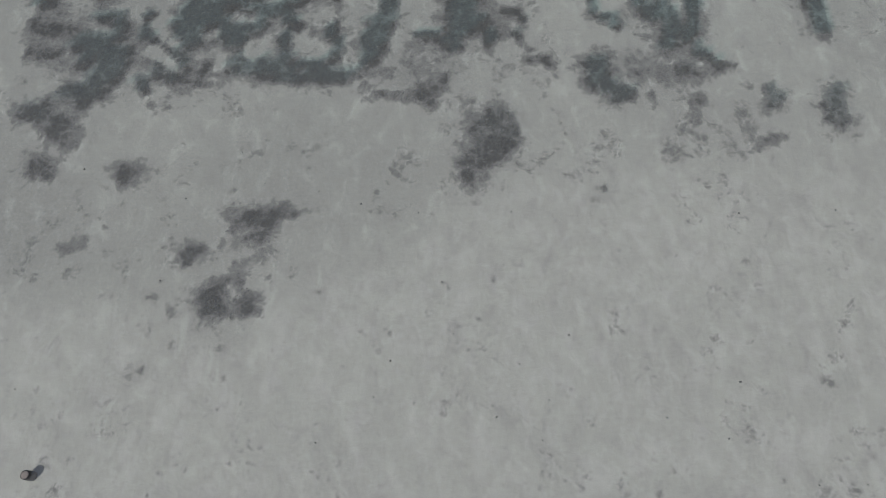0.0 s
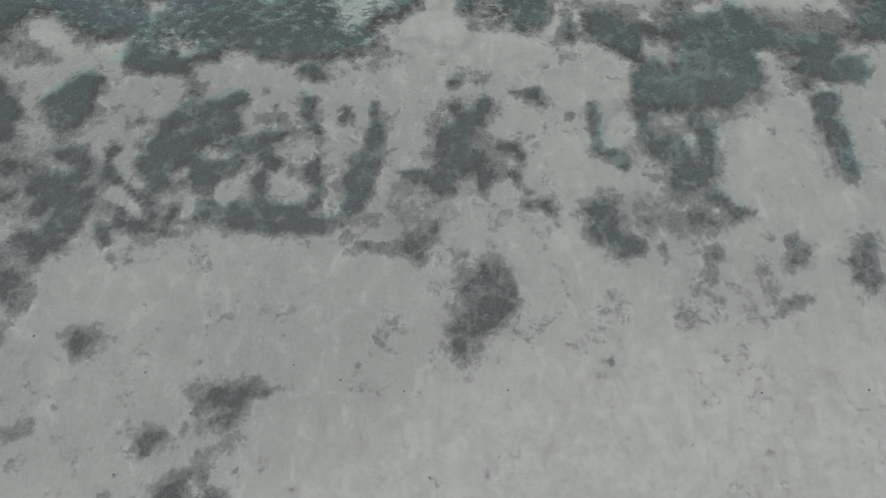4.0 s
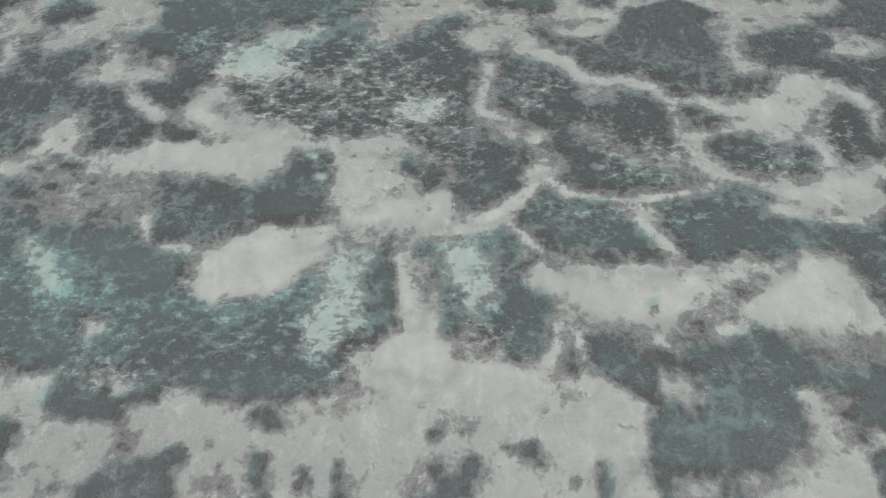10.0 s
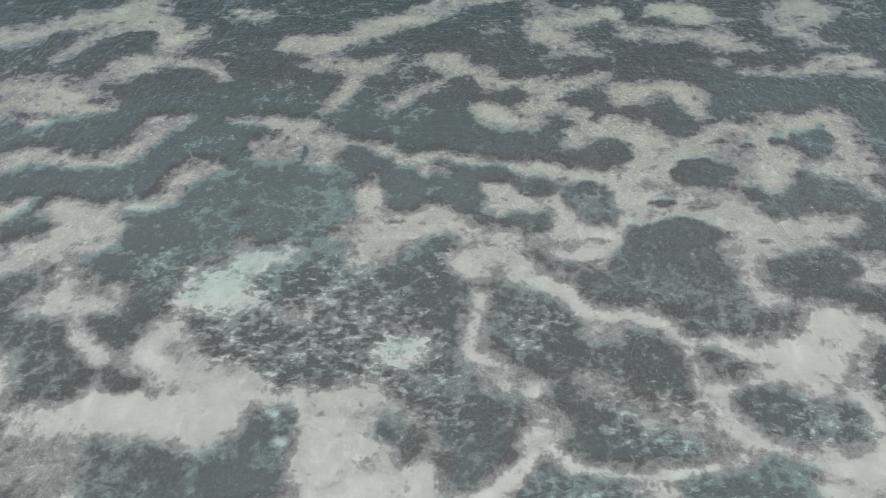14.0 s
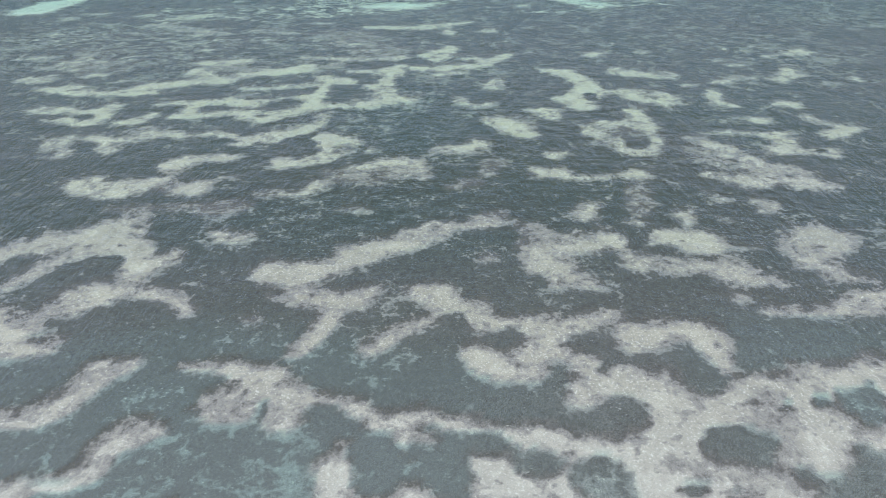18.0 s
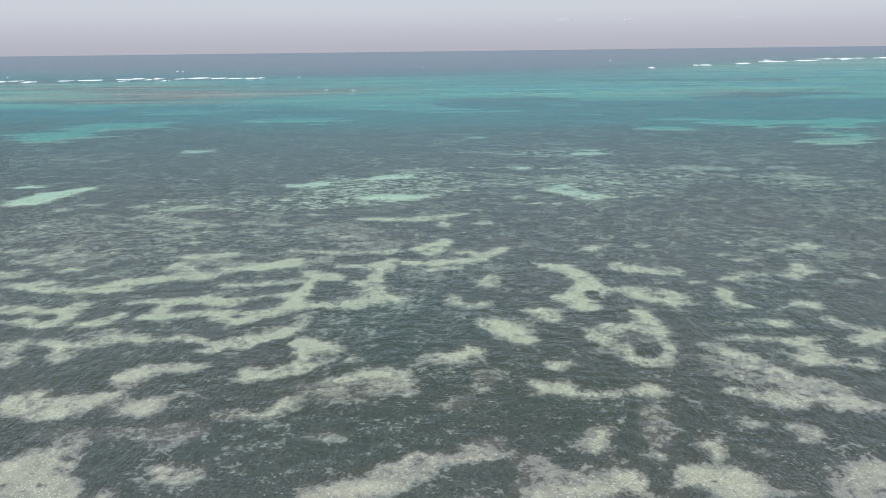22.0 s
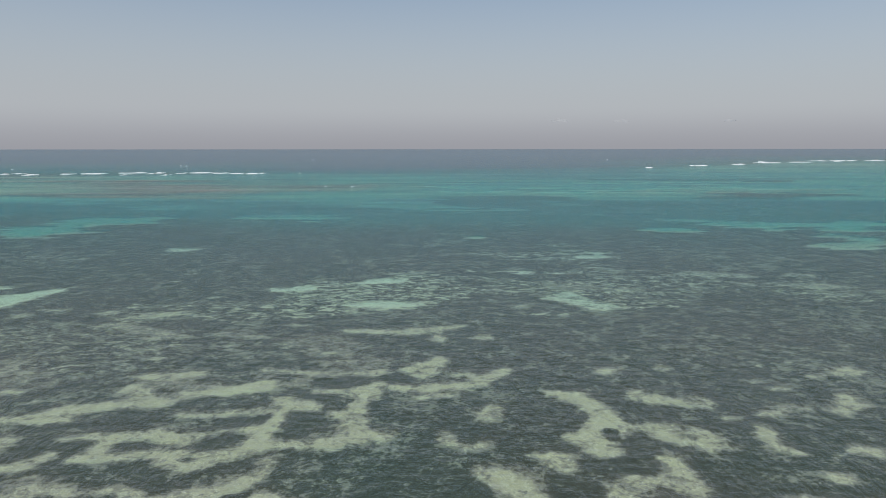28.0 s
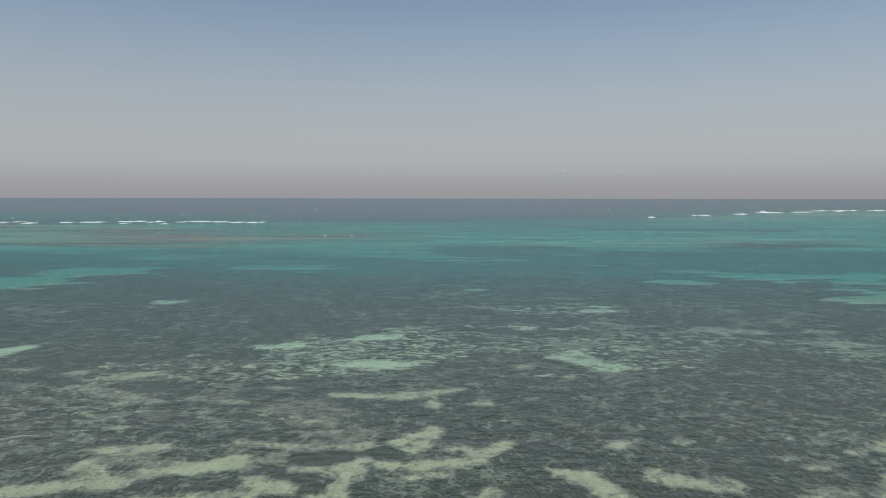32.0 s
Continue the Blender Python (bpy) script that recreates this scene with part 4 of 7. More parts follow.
patch("S", 0.7, 20.16, 55.75, 0.39, 1.16, 20.6, 54.44, 0.76, 0.3)
patch("S", 0.95, 19.84, 51.05, 1.13, 0.42, 22.09, 50.79, 1.45, 1.65, 23.7, 53.39, 1.3, 0.69, 20.4, 49.77, 1.11, 0.45, 24.01, 52.16, 0.81, 0.76, 21.06, 48.88, 0.83, 0.3)
patch("S", 0.7, 15.09, 51.83, 0.27, 0.14, 17.17, 51.8, 0.54, 0.14, 18.22, 51.08, 0.46, 0.19)
patch("S", 0.7, 16.03, 48.73, 0.45, 0.17, 18.25, 49.27, 0.39, 0.18)
patch("S", 0.75, 25.42, 52.87, 0.34, 0.19, 26.27, 52.37, 0.34, 0.19, 26.77, 51.41, 0.26, 0.19, 27.11, 50.48, 0.16, 0.36, 26.82, 49.14, 0.13, 0.52)
patch("S", 0.7, 22.96, 48.76, 0.32, 0.13, 23.32, 47.9, 0.19, 0.25, 23.46, 46.85, 0.12, 0.33)
patch("S", 0.8, 17.02, 45.93, 0.28, 0.2, 18.27, 45.51, 0.43, 0.16, 19.64, 44.91, 0.42, 0.15, 21.34, 44.51, 0.48, 0.15, 22.78, 44.3, 0.48, 0.19)
patch("S", 0.75, 16.38, 45.03, 0.27, 0.27, 15.35, 44.77, 0.42, 0.19, 13.77, 44.41, 0.48, 0.15, 11.92, 44.24, 0.6, 0.15, 10.14, 44.45, 0.48, 0.15, 8.64, 44.66, 0.46, 0.19, 7.8, 45.45, 0.34, 0.31, 7.25, 46.25, 0.28, 0.4)
patch("S", 0.85, 6.72, 45.46, 0.28, 0.51, 5.95, 44.5, 0.33, 0.42, 4.93, 43.57, 0.39, 0.3, 3.71, 43.03, 0.42, 0.26)
patch("S", 0.95, 24.27, 44.28, 1.37, 1.21, 23.11, 44.87, 0.78, 0.42, 25.82, 45.89, 0.79, 0.56)
patch("S", 0.85, 20.11, 43.39, 0.83, 0.29, 21.27, 43.12, 0.53, 0.26, 22.88, 42.82, 1.05, 0.29)
patch("S", 0.75, 12.03, 43.97, 0.27, 0.26, 12.49, 42.93, 0.32, 0.29)
patch("S", 0.85, 4.66, 54.98, 0.32, 0.36, 4.4, 53.71, 0.31, 0.7, 3.94, 52.49, 0.31, 0.68, 3.97, 51.3, 0.47, 0.33, 4.95, 50.59, 0.5, 0.23)
patch("B", 0.9, 5.59, 49.99, 1.19, 0.63, 6.87, 49.43, 1.51, 0.62, 5.04, 49.02, 0.72, 0.79)
patch("B", 0.85, 5.91, 47.3, 0.83, 0.58, 7.2, 47.49, 0.95, 0.92, 8.56, 46.85, 0.63, 0.57)
patch("S", 0.85, 6.98, 48.82, 0.52, 0.35)
patch("S", 0.75, 7.46, 46.86, 0.31, 0.49, 6.31, 46.15, 0.28, 0.36)
patch("G", 0.6, 6.06, 47.13, 0.47, 0.41)
patch("B", 0.75, 10.82, 52.23, 1.36, 0.53, 10.56, 52.87, 0.62, 0.44)
patch("S", 0.5, 10.58, 52.53, 0.41, 0.43)
patch("B", 0.6, 15.42, 46.55, 0.93, 1.22, 9.15, 49.4, 0.65, 0.88)
patch("M", 0.8, 6.78, 52.93, 1.72, 1.66, 8.74, 53.64, 1.25, 1.1)
patch("M", 0.85, 11.77, 47.22, 2.52, 1.66, 13.66, 47.19, 1.89, 1.66)
patch("M", 0.7, 20.25, 47.1, 1.44, 1.32)
patch("M", 0.7, 7.03, 43.55, 1.8, 0.74, 14.13, 43.21, 1.78, 0.59)
patch("M", 0.4, 24.7, 49.17, 1.29, 2.01)
patch("M", 0.6, 2.16, 58.55, 0.89, 3.41)
patch("M", 0.9, 2.9, 47.55, 1.47, 1.51)
patch("S", 0.85, -35.47, 85.04, 1.11, 0.81, -33.8, 87.03, 1.97, 1.27, -31.31, 88.56, 2, 1.31, -28.21, 90.12, 2.45, 1.24, -24.93, 91.5, 1.84, 1.4)
patch("S", 0.8, -24.96, 88.16, 2.08, 0.97, -28.91, 84.87, 1.41, 0.7, -30.02, 82.86, 0.59, 0.67)
patch("S", 0.85, -22.34, 86.21, 0.61, 1.86, -21.02, 83.69, 0.89, 0.97, -20.07, 85.64, 1.41, 0.51, -18.81, 86.63, 0.46, 0.52)
patch("S", 0.85, -22.42, 81.83, 2.22, 0.56, -23.37, 80.05, 1.7, 0.89, -24.31, 78.93, 0.84, 0.43)
patch("S", 0.75, -18.49, 81.09, 1.53, 0.46, -16.31, 79.88, 0.42, 0.35, -15.08, 78.55, 0.23, 0.34)
patch("G", 0.97, -31.63, 85.95, 1.38, 1.34)
patch("G", 0.95, -24.15, 84.74, 1.7, 1.5, -26.47, 82.87, 1.76, 1.05)
patch("S", 0.85, -31.72, 77.67, 2.31, 1.01, -27.55, 76.34, 2.53, 0.97, -29.08, 74.65, 2.48, 1.01, -25.89, 74.35, 2.46, 0.69)
patch("S", 0.8, -28.1, 72.53, 0.77, 0.44)
patch("G", 0.6, -29.5, 73.59, 0.57, 0.3)
patch("G", 0.6, -24.46, 75.48, 0.71, 0.4)
patch("S", 0.8, -27.91, 67.64, 0.8, 0.77, -26.57, 68.71, 1.14, 0.59, -24.68, 68.03, 1.13, 0.39, -22.55, 67.67, 1.12, 0.32, -21, 67.77, 0.96, 0.45, -19.67, 68.58, 0.89, 0.46, -18.97, 70.24, 0.74, 0.55, -18.24, 71.97, 0.85, 0.65, -17.08, 72.67, 0.68, 0.51)
patch("S", 0.85, -13.96, 66.89, 1.1, 0.44, -15.27, 65.7, 0.7, 0.72, -15.63, 64.24, 0.53, 0.63, -16.17, 63.52, 0.41, 0.28)
patch("T", 0.5, -18.3, 63.44, 0.67, 0.28, -16.79, 62.86, 0.67, 0.22)
patch("S", 0.85, -22.28, 62.94, 0.97, 0.44, -20.12, 62.1, 1.17, 0.75, -20.62, 60.54, 1.29, 0.72, -18.82, 60.67, 0.72, 0.72, -22.6, 59.32, 1.26, 0.34)
patch("S", 0.6, -25.06, 63.54, 0.45, 0.28, -25.51, 62.72, 0.41, 0.27)
patch("B", 0.8, -10.3, 77.35, 0.9, 0.66)
patch("S", 0.7, -16.09, 90.1, 0.74, 0.45, -14.32, 89.6, 0.84, 0.45)
patch("S", 0.92, -10.34, 83.41, 0.59, 0.96, -7.9, 83.35, 1.85, 1.16, -5.57, 84.26, 0.88, 0.69, -3.29, 86.72, 1.61, 1.25, -1.72, 87.73, 0.92, 0.85, 0.18, 88.75, 1.44, 0.76, 2.34, 90.35, 0.94, 0.79)
patch("B", 0.85, -6.11, 80.25, 2.34, 1.07, -8.73, 80.58, 1.22, 0.54, -3.96, 79.58, 1.67, 0.97)
patch("S", 0.7, -6.61, 80.53, 1.69, 0.63, -3.75, 79.84, 1.39, 0.71, -2.34, 81.06, 0.57, 0.45)
patch("S", 0.75, -4.82, 77.47, 0.54, 0.75, -5.38, 75.46, 0.35, 0.71, -6.27, 73.79, 0.39, 0.3)
patch("S", 0.88, -12.44, 72.43, 0.85, 0.29, -10.35, 72.54, 1.19, 0.37, -8.12, 71.77, 1.34, 0.57)
patch("S", 0.8, -9.38, 69.38, 1.7, 1.47)
patch("S", 0.8, -5.7, 68.98, 0.97, 1.59, -6.73, 70.69, 1.16, 0.62)
patch("B", 0.8, -9.41, 68.4, 1.36, 0.91, -5.8, 68.14, 0.8, 0.64)
patch("G", 0.8, -7.22, 68.36, 0.2, 0.91)
patch("S", 0.75, -4.15, 69.62, 0.81, 0.2, -2.1, 69.12, 0.6, 0.26, -0.83, 67.92, 0.28, 0.38, 0.06, 67.27, 0.66, 0.31, 2, 68.19, 0.87, 0.32)
patch("S", 0.8, -1.73, 63.74, 0.37, 0.85, -2.89, 64.33, 0.34, 0.4, -1.98, 62.1, 0.65, 0.37)
patch("S", 0.75, 1.37, 66.02, 0.15, 0.6, 1.6, 63.69, 0.15, 0.56, 2.16, 62.68, 0.29, 0.22)
patch("S", 0.75, 2.56, 65.4, 0.49, 0.71)
patch("S", 0.8, -0.86, 61.29, 1.14, 0.47, 0.9, 62.05, 0.58, 0.32)
patch("S", 0.75, -2.53, 60.04, 1.19, 0.35, -0.43, 59.91, 1.6, 0.6, 2, 60.88, 0.92, 0.62)
patch("G", 0.95, 0.12, 63.82, 1.26, 1.58)
patch("G", 0.7, -0.5, 61.39, 0.57, 0.21)
patch("B", 0.6, -3.93, 60.05, 1.05, 0.3)
patch("S", 0.8, -1.36, 74.21, 0.52, 0.46, 0.3, 76.13, 0.66, 0.48, 2.28, 77.56, 0.81, 0.5)
patch("S", 0.85, 2.03, 80.95, 1.03, 0.63, 4.92, 78.51, 0.91, 0.68, 7.2, 77.2, 0.8, 0.33, 9.91, 77.55, 1.25, 0.42, 12.04, 76.68, 0.57, 0.41)
patch("S", 0.85, 9.98, 75.92, 0.88, 0.8, 8.74, 74.23, 0.86, 0.61, 10.52, 74.88, 0.69, 0.7)
patch("S", 0.9, 5.73, 74.07, 0.69, 0.53, 6.51, 72.71, 1.26, 0.59, 7.91, 71.67, 0.91, 0.43)
patch("S", 0.8, 11.7, 73.94, 1.19, 0.45, 12.54, 73.17, 0.55, 0.37)
patch("G", 0.97, 7.54, 75.58, 1.61, 1.5)
patch("G", 0.97, 3.85, 77.28, 1.25, 0.99)
patch("G", 0.95, 14, 75.04, 1.29, 1.56)
patch("S", 0.7, 12.48, 76.67, 0.4, 0.41, 14.97, 77.85, 0.98, 0.42)
patch("S", 0.93, 16.16, 75, 0.77, 0.78, 18.55, 76.13, 1.57, 0.88, 20.73, 76.08, 1.31, 0.8, 21.08, 74.5, 0.47, 0.92)
patch("S", 0.92, 14.67, 71.32, 1.39, 0.7, 17.13, 71.27, 1.14, 0.7, 16.25, 68.91, 0.87, 1.44, 17.81, 67.91, 1.09, 1.15, 17.9, 65.74, 1.66, 2.03, 16.64, 64.3, 1.33, 1.71)
patch("S", 0.92, 20.98, 68.82, 1.42, 0.72, 21.45, 66.28, 1.74, 1.58, 23.94, 69.43, 1.74, 1.59, 24.11, 66.85, 1.68, 1.48, 21.52, 63.93, 1.68, 1.02)
patch("S", 0.85, 18.47, 62.06, 2.35, 0.85, 26.09, 68.73, 1.02, 1.69, 27.82, 71.41, 1.22, 0.63, 30.12, 71.02, 1.45, 0.56, 30.82, 68.77, 0.78, 0.72)
patch("S", 0.9, 30.76, 66.73, 1.06, 1.1, 28.25, 66.17, 0.98, 0.54, 30.68, 64.35, 0.44, 1.14)
patch("G", 0.97, 19.46, 71.58, 1.8, 2.12)
patch("G", 0.97, 19.56, 65.89, 1.73, 1.32)
patch("G", 0.97, 23.7, 62.24, 1.35, 1.34)
patch("G", 0.95, 28.24, 68.69, 1.33, 1.43)
patch("G", 0.8, 27.37, 69.23, 0.71, 0.59)
patch("G", 0.95, 28.25, 64.28, 1.75, 1.59, 26.77, 63.29, 1.08, 0.66)
patch("G", 0.85, 16.4, 62.36, 0.97, 0.59)
patch("G", 0.8, 18.57, 62.43, 0.72, 0.43)
patch("G", 0.7, 23.3, 68.65, 0.63, 0.26)
patch("G", 0.7, 16.71, 69.23, 0.4, 0.33)
patch("G", 0.6, 23.26, 63.62, 0.36, 0.28)
patch("G", 0.95, 30.07, 62.15, 0.99, 1.49)
patch("S", 0.75, 5.71, 64.76, 0.67, 0.52, 6.58, 63.61, 0.66, 0.5, 5.68, 62.52, 0.51, 0.49)
patch("S", 0.8, 8.83, 66.01, 1.75, 0.48, 12.52, 65.24, 1.43, 0.47, 14.14, 63.77, 1.1, 0.67)
patch("S", 0.75, 10.06, 63.55, 0.44, 0.61, 10.2, 61.65, 0.71, 0.42)
patch("S", 0.8, 3.06, 61.23, 0.78, 0.26, 4.79, 59.93, 1.11, 0.55, 8.21, 59.49, 1.51, 0.44, 10.4, 60.46, 1.25, 0.51, 12.22, 59.83, 1.24, 0.54)
patch("G", 0.97, 3.63, 63.94, 1.63, 2.04)
patch("G", 0.95, 8.11, 64.32, 1.49, 0.97)
patch("G", 0.92, 8.16, 60.8, 1.4, 0.87)
patch("G", 0.97, 12.13, 62.69, 1.95, 2.07)
patch("G", 0.9, 5.77, 65.95, 1.07, 0.9)
patch("S", 0.7, 12.48, 70.32, 0.73, 0.48, 11.62, 69.33, 0.36, 0.33)
patch("G", 0.97, 14.3, 68.62, 1.1, 1.43)
patch("S", 0.75, 14.38, 61.22, 0.91, 0.41, 20.02, 60.63, 1.87, 0.66, 23.14, 60.08, 1.85, 0.65, 26.97, 61.04, 1.6, 0.41)
patch("S", 0.7, 20.28, 59.13, 1.15, 0.77, 24.9, 59.07, 0.88, 0.58)
patch("G", 0.95, 18.16, 59.5, 1.5, 0.88)
patch("G", 0.95, 14.75, 59.55, 1.51, 1.08)
patch("G", 0.6, 22, 59.21, 0.47, 0.24)
patch("B", 0.7, 11.39, 87.89, 2.53, 1.49, 15.35, 87.25, 1.5, 1.05)
patch("S", 0.85, 11.21, 86.12, 1.49, 1.23, 12.43, 83.79, 1.74, 1.16, 14.09, 81.84, 1.03, 0.65)
patch("S", 0.7, 13.48, 88.37, 1.42, 0.86, 16.7, 88.82, 1.43, 0.76)
patch("S", 0.85, 22.82, 89.19, 2.34, 1.1, 24.68, 88.05, 1.1, 0.96)
patch("B", 0.75, 20.31, 84.56, 2.42, 0.79, 25.14, 84.43, 1.93, 1.37, 26.98, 82.45, 1.41, 0.56)
patch("S", 0.7, 18.76, 86.11, 0.89, 0.51, 20.31, 84.56, 1.74, 0.59, 25.27, 84.92, 1.36, 0.79, 26.17, 82.95, 1.7, 0.47, 28.01, 82.43, 0.84, 0.37)
patch("S", 0.65, 28.03, 78.39, 1.69, 0.34, 29.9, 78.35, 0.8, 0.42)
patch("S", 0.8, 33.08, 87.81, 0.9, 1.48, 35.47, 88.82, 1.81, 1.3, 33.08, 84.71, 1.06, 0.89, 34.26, 82.74, 1.03, 0.47)
patch("S", 0.8, 35.39, 79.95, 2.08, 0.88, 32.64, 78.71, 1.61, 0.43, 36.11, 78.2, 1.24, 0.5)
patch("S", 0.5, 24.94, 80.21, 0.64, 0.35)
patch("G", 0.92, 36.53, 85.12, 1.64, 1.39)
patch("B", 0.5, 6.72, 85.93, 0.99, 0.82)
patch("S", 0.97, 6.63, 39.57, 0.53, 0.63, 8.1, 38.71, 0.93, 0.94, 10.07, 38.15, 1.17, 1.08, 12.08, 38, 1.17, 1.02, 13.98, 38.53, 1.12, 0.93, 15.11, 38.93, 0.62, 0.55)
patch("S", 0.97, 17.51, 37.56, 0.65, 0.58, 19.2, 38.08, 1.36, 1.07, 20.71, 37.4, 1.14, 1.04, 20.91, 39.3, 0.93, 0.62)
patch("G", 0.8, 11.97, 37.47, 0.23, 0.31)
patch("S", 0.7, 16.26, 39.34, 0.67, 0.28)
patch("S", 0.9, 22.51, 44.4, 1.42, 0.81, 24.41, 44.89, 0.86, 1.04)
patch("G", 0.85, -0.15, 46.69, 0.66, 0.55)
patch("S", 0.92, 15.89, 75.57, 0.61, 0.8, 17.96, 76.19, 1.39, 0.75, 20.27, 76.18, 1.31, 0.63, 21.13, 74.65, 0.64, 0.95, 21.12, 72.93, 0.43, 0.89)
patch("S", 0.92, 13.16, 71.06, 0.91, 0.36, 15.03, 71.58, 0.92, 0.53, 16.19, 70.55, 1.25, 0.86, 16.71, 68.6, 1.2, 1.59, 16.11, 66.37, 1.59, 1.45, 16.18, 64.34, 1.33, 1.01)
patch("S", 0.92, 15.47, 62.84, 1.58, 0.58, 18.89, 68.13, 1.18, 0.92, 21.86, 69.06, 1.81, 1.62, 24.6, 70.03, 1.77, 1.78, 27.11, 71.04, 1.53, 0.93, 30.6, 72.08, 1.41, 0.75)
patch("S", 0.92, 23.25, 66.8, 1.91, 1.47, 19.97, 63.96, 2.09, 1.22, 24.27, 65.54, 1.55, 0.98, 21.67, 63.03, 1.46, 0.66, 26, 67.23, 0.96, 0.62)
patch("B", 0.8, 17.39, 64.34, 1.21, 0.93, 22.34, 63.21, 1.17, 0.73, 23.09, 70.53, 1.38, 0.51)
patch("S", 0.8, 29.77, 70.03, 0.47, 1.28)
patch("G", 0.97, 19.13, 72.93, 1.23, 1.22, 19.84, 71.15, 1.4, 1.25)
patch("G", 0.97, 19.81, 66.07, 1.7, 1.13)
patch("G", 0.97, 28.08, 68.82, 1.46, 1.69)
patch("G", 0.8, 26.04, 69.44, 0.74, 0.58)
patch("G", 0.75, 21.63, 69.35, 0.61, 0.24)
patch("G", 0.75, 23.75, 68.78, 0.66, 0.28)
patch("G", 0.97, 26.28, 64.04, 1.13, 0.99)
patch("G", 0.95, 23.91, 63.14, 1.11, 0.8)
patch("G", 0.85, 16.62, 62.77, 0.88, 0.29)
patch("S", 0.85, 3.17, 80.32, 0.84, 0.88, 5.22, 78.2, 0.97, 0.95, 6.81, 76.23, 0.54, 0.63)
patch("S", 0.88, 5.86, 73.53, 0.74, 0.8, 6.91, 72.41, 1.09, 0.55, 8.69, 72.13, 0.79, 0.38)
patch("S", 0.8, 9.48, 76.54, 1.01, 0.57, 11.07, 75.28, 0.91, 0.85, 9.46, 74.39, 0.75, 0.47, 11.88, 74.26, 0.52, 0.82, 12.46, 73.23, 0.59, 0.34)
patch("S", 0.7, 11.79, 76.34, 0.54, 0.32, 14.45, 78.16, 0.72, 0.34)
patch("G", 0.97, 7.07, 75.3, 1.68, 1.22)
patch("G", 0.97, 4.4, 77.2, 1.11, 0.92)
patch("G", 0.97, 13.74, 75.28, 1.29, 1.46)
patch("G", 0.97, 14.36, 68.5, 1.26, 1.59)
patch("S", 0.75, 12.25, 69.8, 0.62, 0.44, 11.83, 70.45, 0.24, 0.3)
patch("S", 0.8, 4.01, 67.59, 0.85, 0.27, 5.63, 67.01, 0.58, 0.26, 7.22, 66.54, 0.83, 0.26, 9.17, 66.8, 0.84, 0.3, 10.34, 65.94, 1.07, 0.33, 12.2, 65.45, 1.06, 0.29, 13.71, 65.53, 0.62, 0.37)
patch("S", 0.8, 6.15, 64.33, 0.49, 0.62, 7.01, 63.56, 0.6, 0.6, 8.13, 62.83, 0.76, 0.4, 5.78, 62.75, 0.59, 0.4)
patch("S", 0.7, 5.26, 65.53, 0.25, 0.74)
patch("S", 0.7, 9.94, 63.12, 0.33, 0.44)
patch("G", 0.95, 6.23, 65.94, 1.01, 0.84)
patch("G", 0.95, 8.89, 64.33, 1.46, 0.78)
patch("G", 0.97, 11.73, 63.2, 1.48, 1.03)
patch("G", 0.97, 4.01, 63.86, 1.15, 1.3)
patch("S", 0.6, -62.91, 146.9, 1.78, 0.61, -60.55, 148, 1.79, 0.63)
patch("S", 0.6, -56.68, 141.6, 1.68, 0.55, -54.93, 144.3, 2.07, 0.58)
patch("B", 0.7, -55.71, 148.9, 1.8, 1.59)
patch("S", 0.75, -55.56, 135.1, 1.89, 0.98, -54.64, 136.8, 1.28, 0.76)
patch("S", 0.75, -49.71, 137.2, 0.96, 0.51, -48.12, 137.9, 1.94, 0.77)
patch("B", 0.8, -50.8, 141.4, 2.51, 2.77, -48.9, 144.2, 1.72, 1.16)
patch("B", 0.8, -45.12, 140, 1.65, 1.61)
patch("S", 0.6, -43.23, 134.9, 0.63, 0.48)
patch("S", 0.8, -35.23, 143.9, 1.19, 0.58, -31.84, 143.8, 2.54, 0.86, -28.06, 145.1, 1.88, 0.47)
patch("B", 0.9, -29.12, 140.7, 4.11, 1.63, -23.08, 139.5, 2.43, 1.32, -29.83, 135.8, 2.82, 1.48, -31.71, 134.6, 1.55, 1.44)
patch("S", 0.75, -33.95, 138.4, 1.13, 1.04, -31.86, 137.1, 1.59, 1.01, -29.78, 134.6, 2.01, 1.2)
patch("S", 0.85, -25.92, 138.2, 1.6, 0.52, -23.37, 137.7, 2.39, 0.64, -19.85, 139.4, 3.23, 0.66, -17.5, 141.5, 1.32, 1.38)
patch("S", 0.9, -49.06, 132, 1.67, 0.68, -51.94, 131.1, 1.51, 0.56, -46.17, 129.5, 1.18, 0.65, -42.62, 129, 1.62, 0.64, -40.22, 130, 1.93, 1.31, -38.56, 132, 1.82, 1.6, -35.66, 133.1, 2.29, 1.17, -32.88, 133.7, 1.23, 0.71)
patch("S", 0.88, -39.06, 129.1, 1.91, 0.86, -37.06, 129.5, 1.33, 0.86)
patch("S", 0.7, -24.36, 130.8, 0.89, 0.66, -21.46, 131, 2.08, 0.67, -17.98, 131.8, 2.24, 0.68, -15.57, 132.7, 1.2, 0.69)
patch("S", 0.88, -33.4, 124.6, 0.83, 0.39, -30.95, 125.3, 1.82, 0.79, -28.15, 125.3, 1.68, 1.18, -25.56, 125.8, 1.4, 1.19, -22.33, 124.4, 1.38, 0.58, -20.78, 126.2, 1.55, 0.4)
patch("S", 0.88, -29.32, 123, 0.95, 1.12, -29.02, 120.7, 1.06, 0.88, -30.48, 119.5, 0.52, 0.34, -27.56, 120.3, 2.24, 0.61, -24.46, 120.8, 1.59, 0.71, -22.15, 120.8, 1.45, 0.7, -20.88, 118.9, 1.29, 0.67, -19.07, 118.2, 1.28, 0.66)
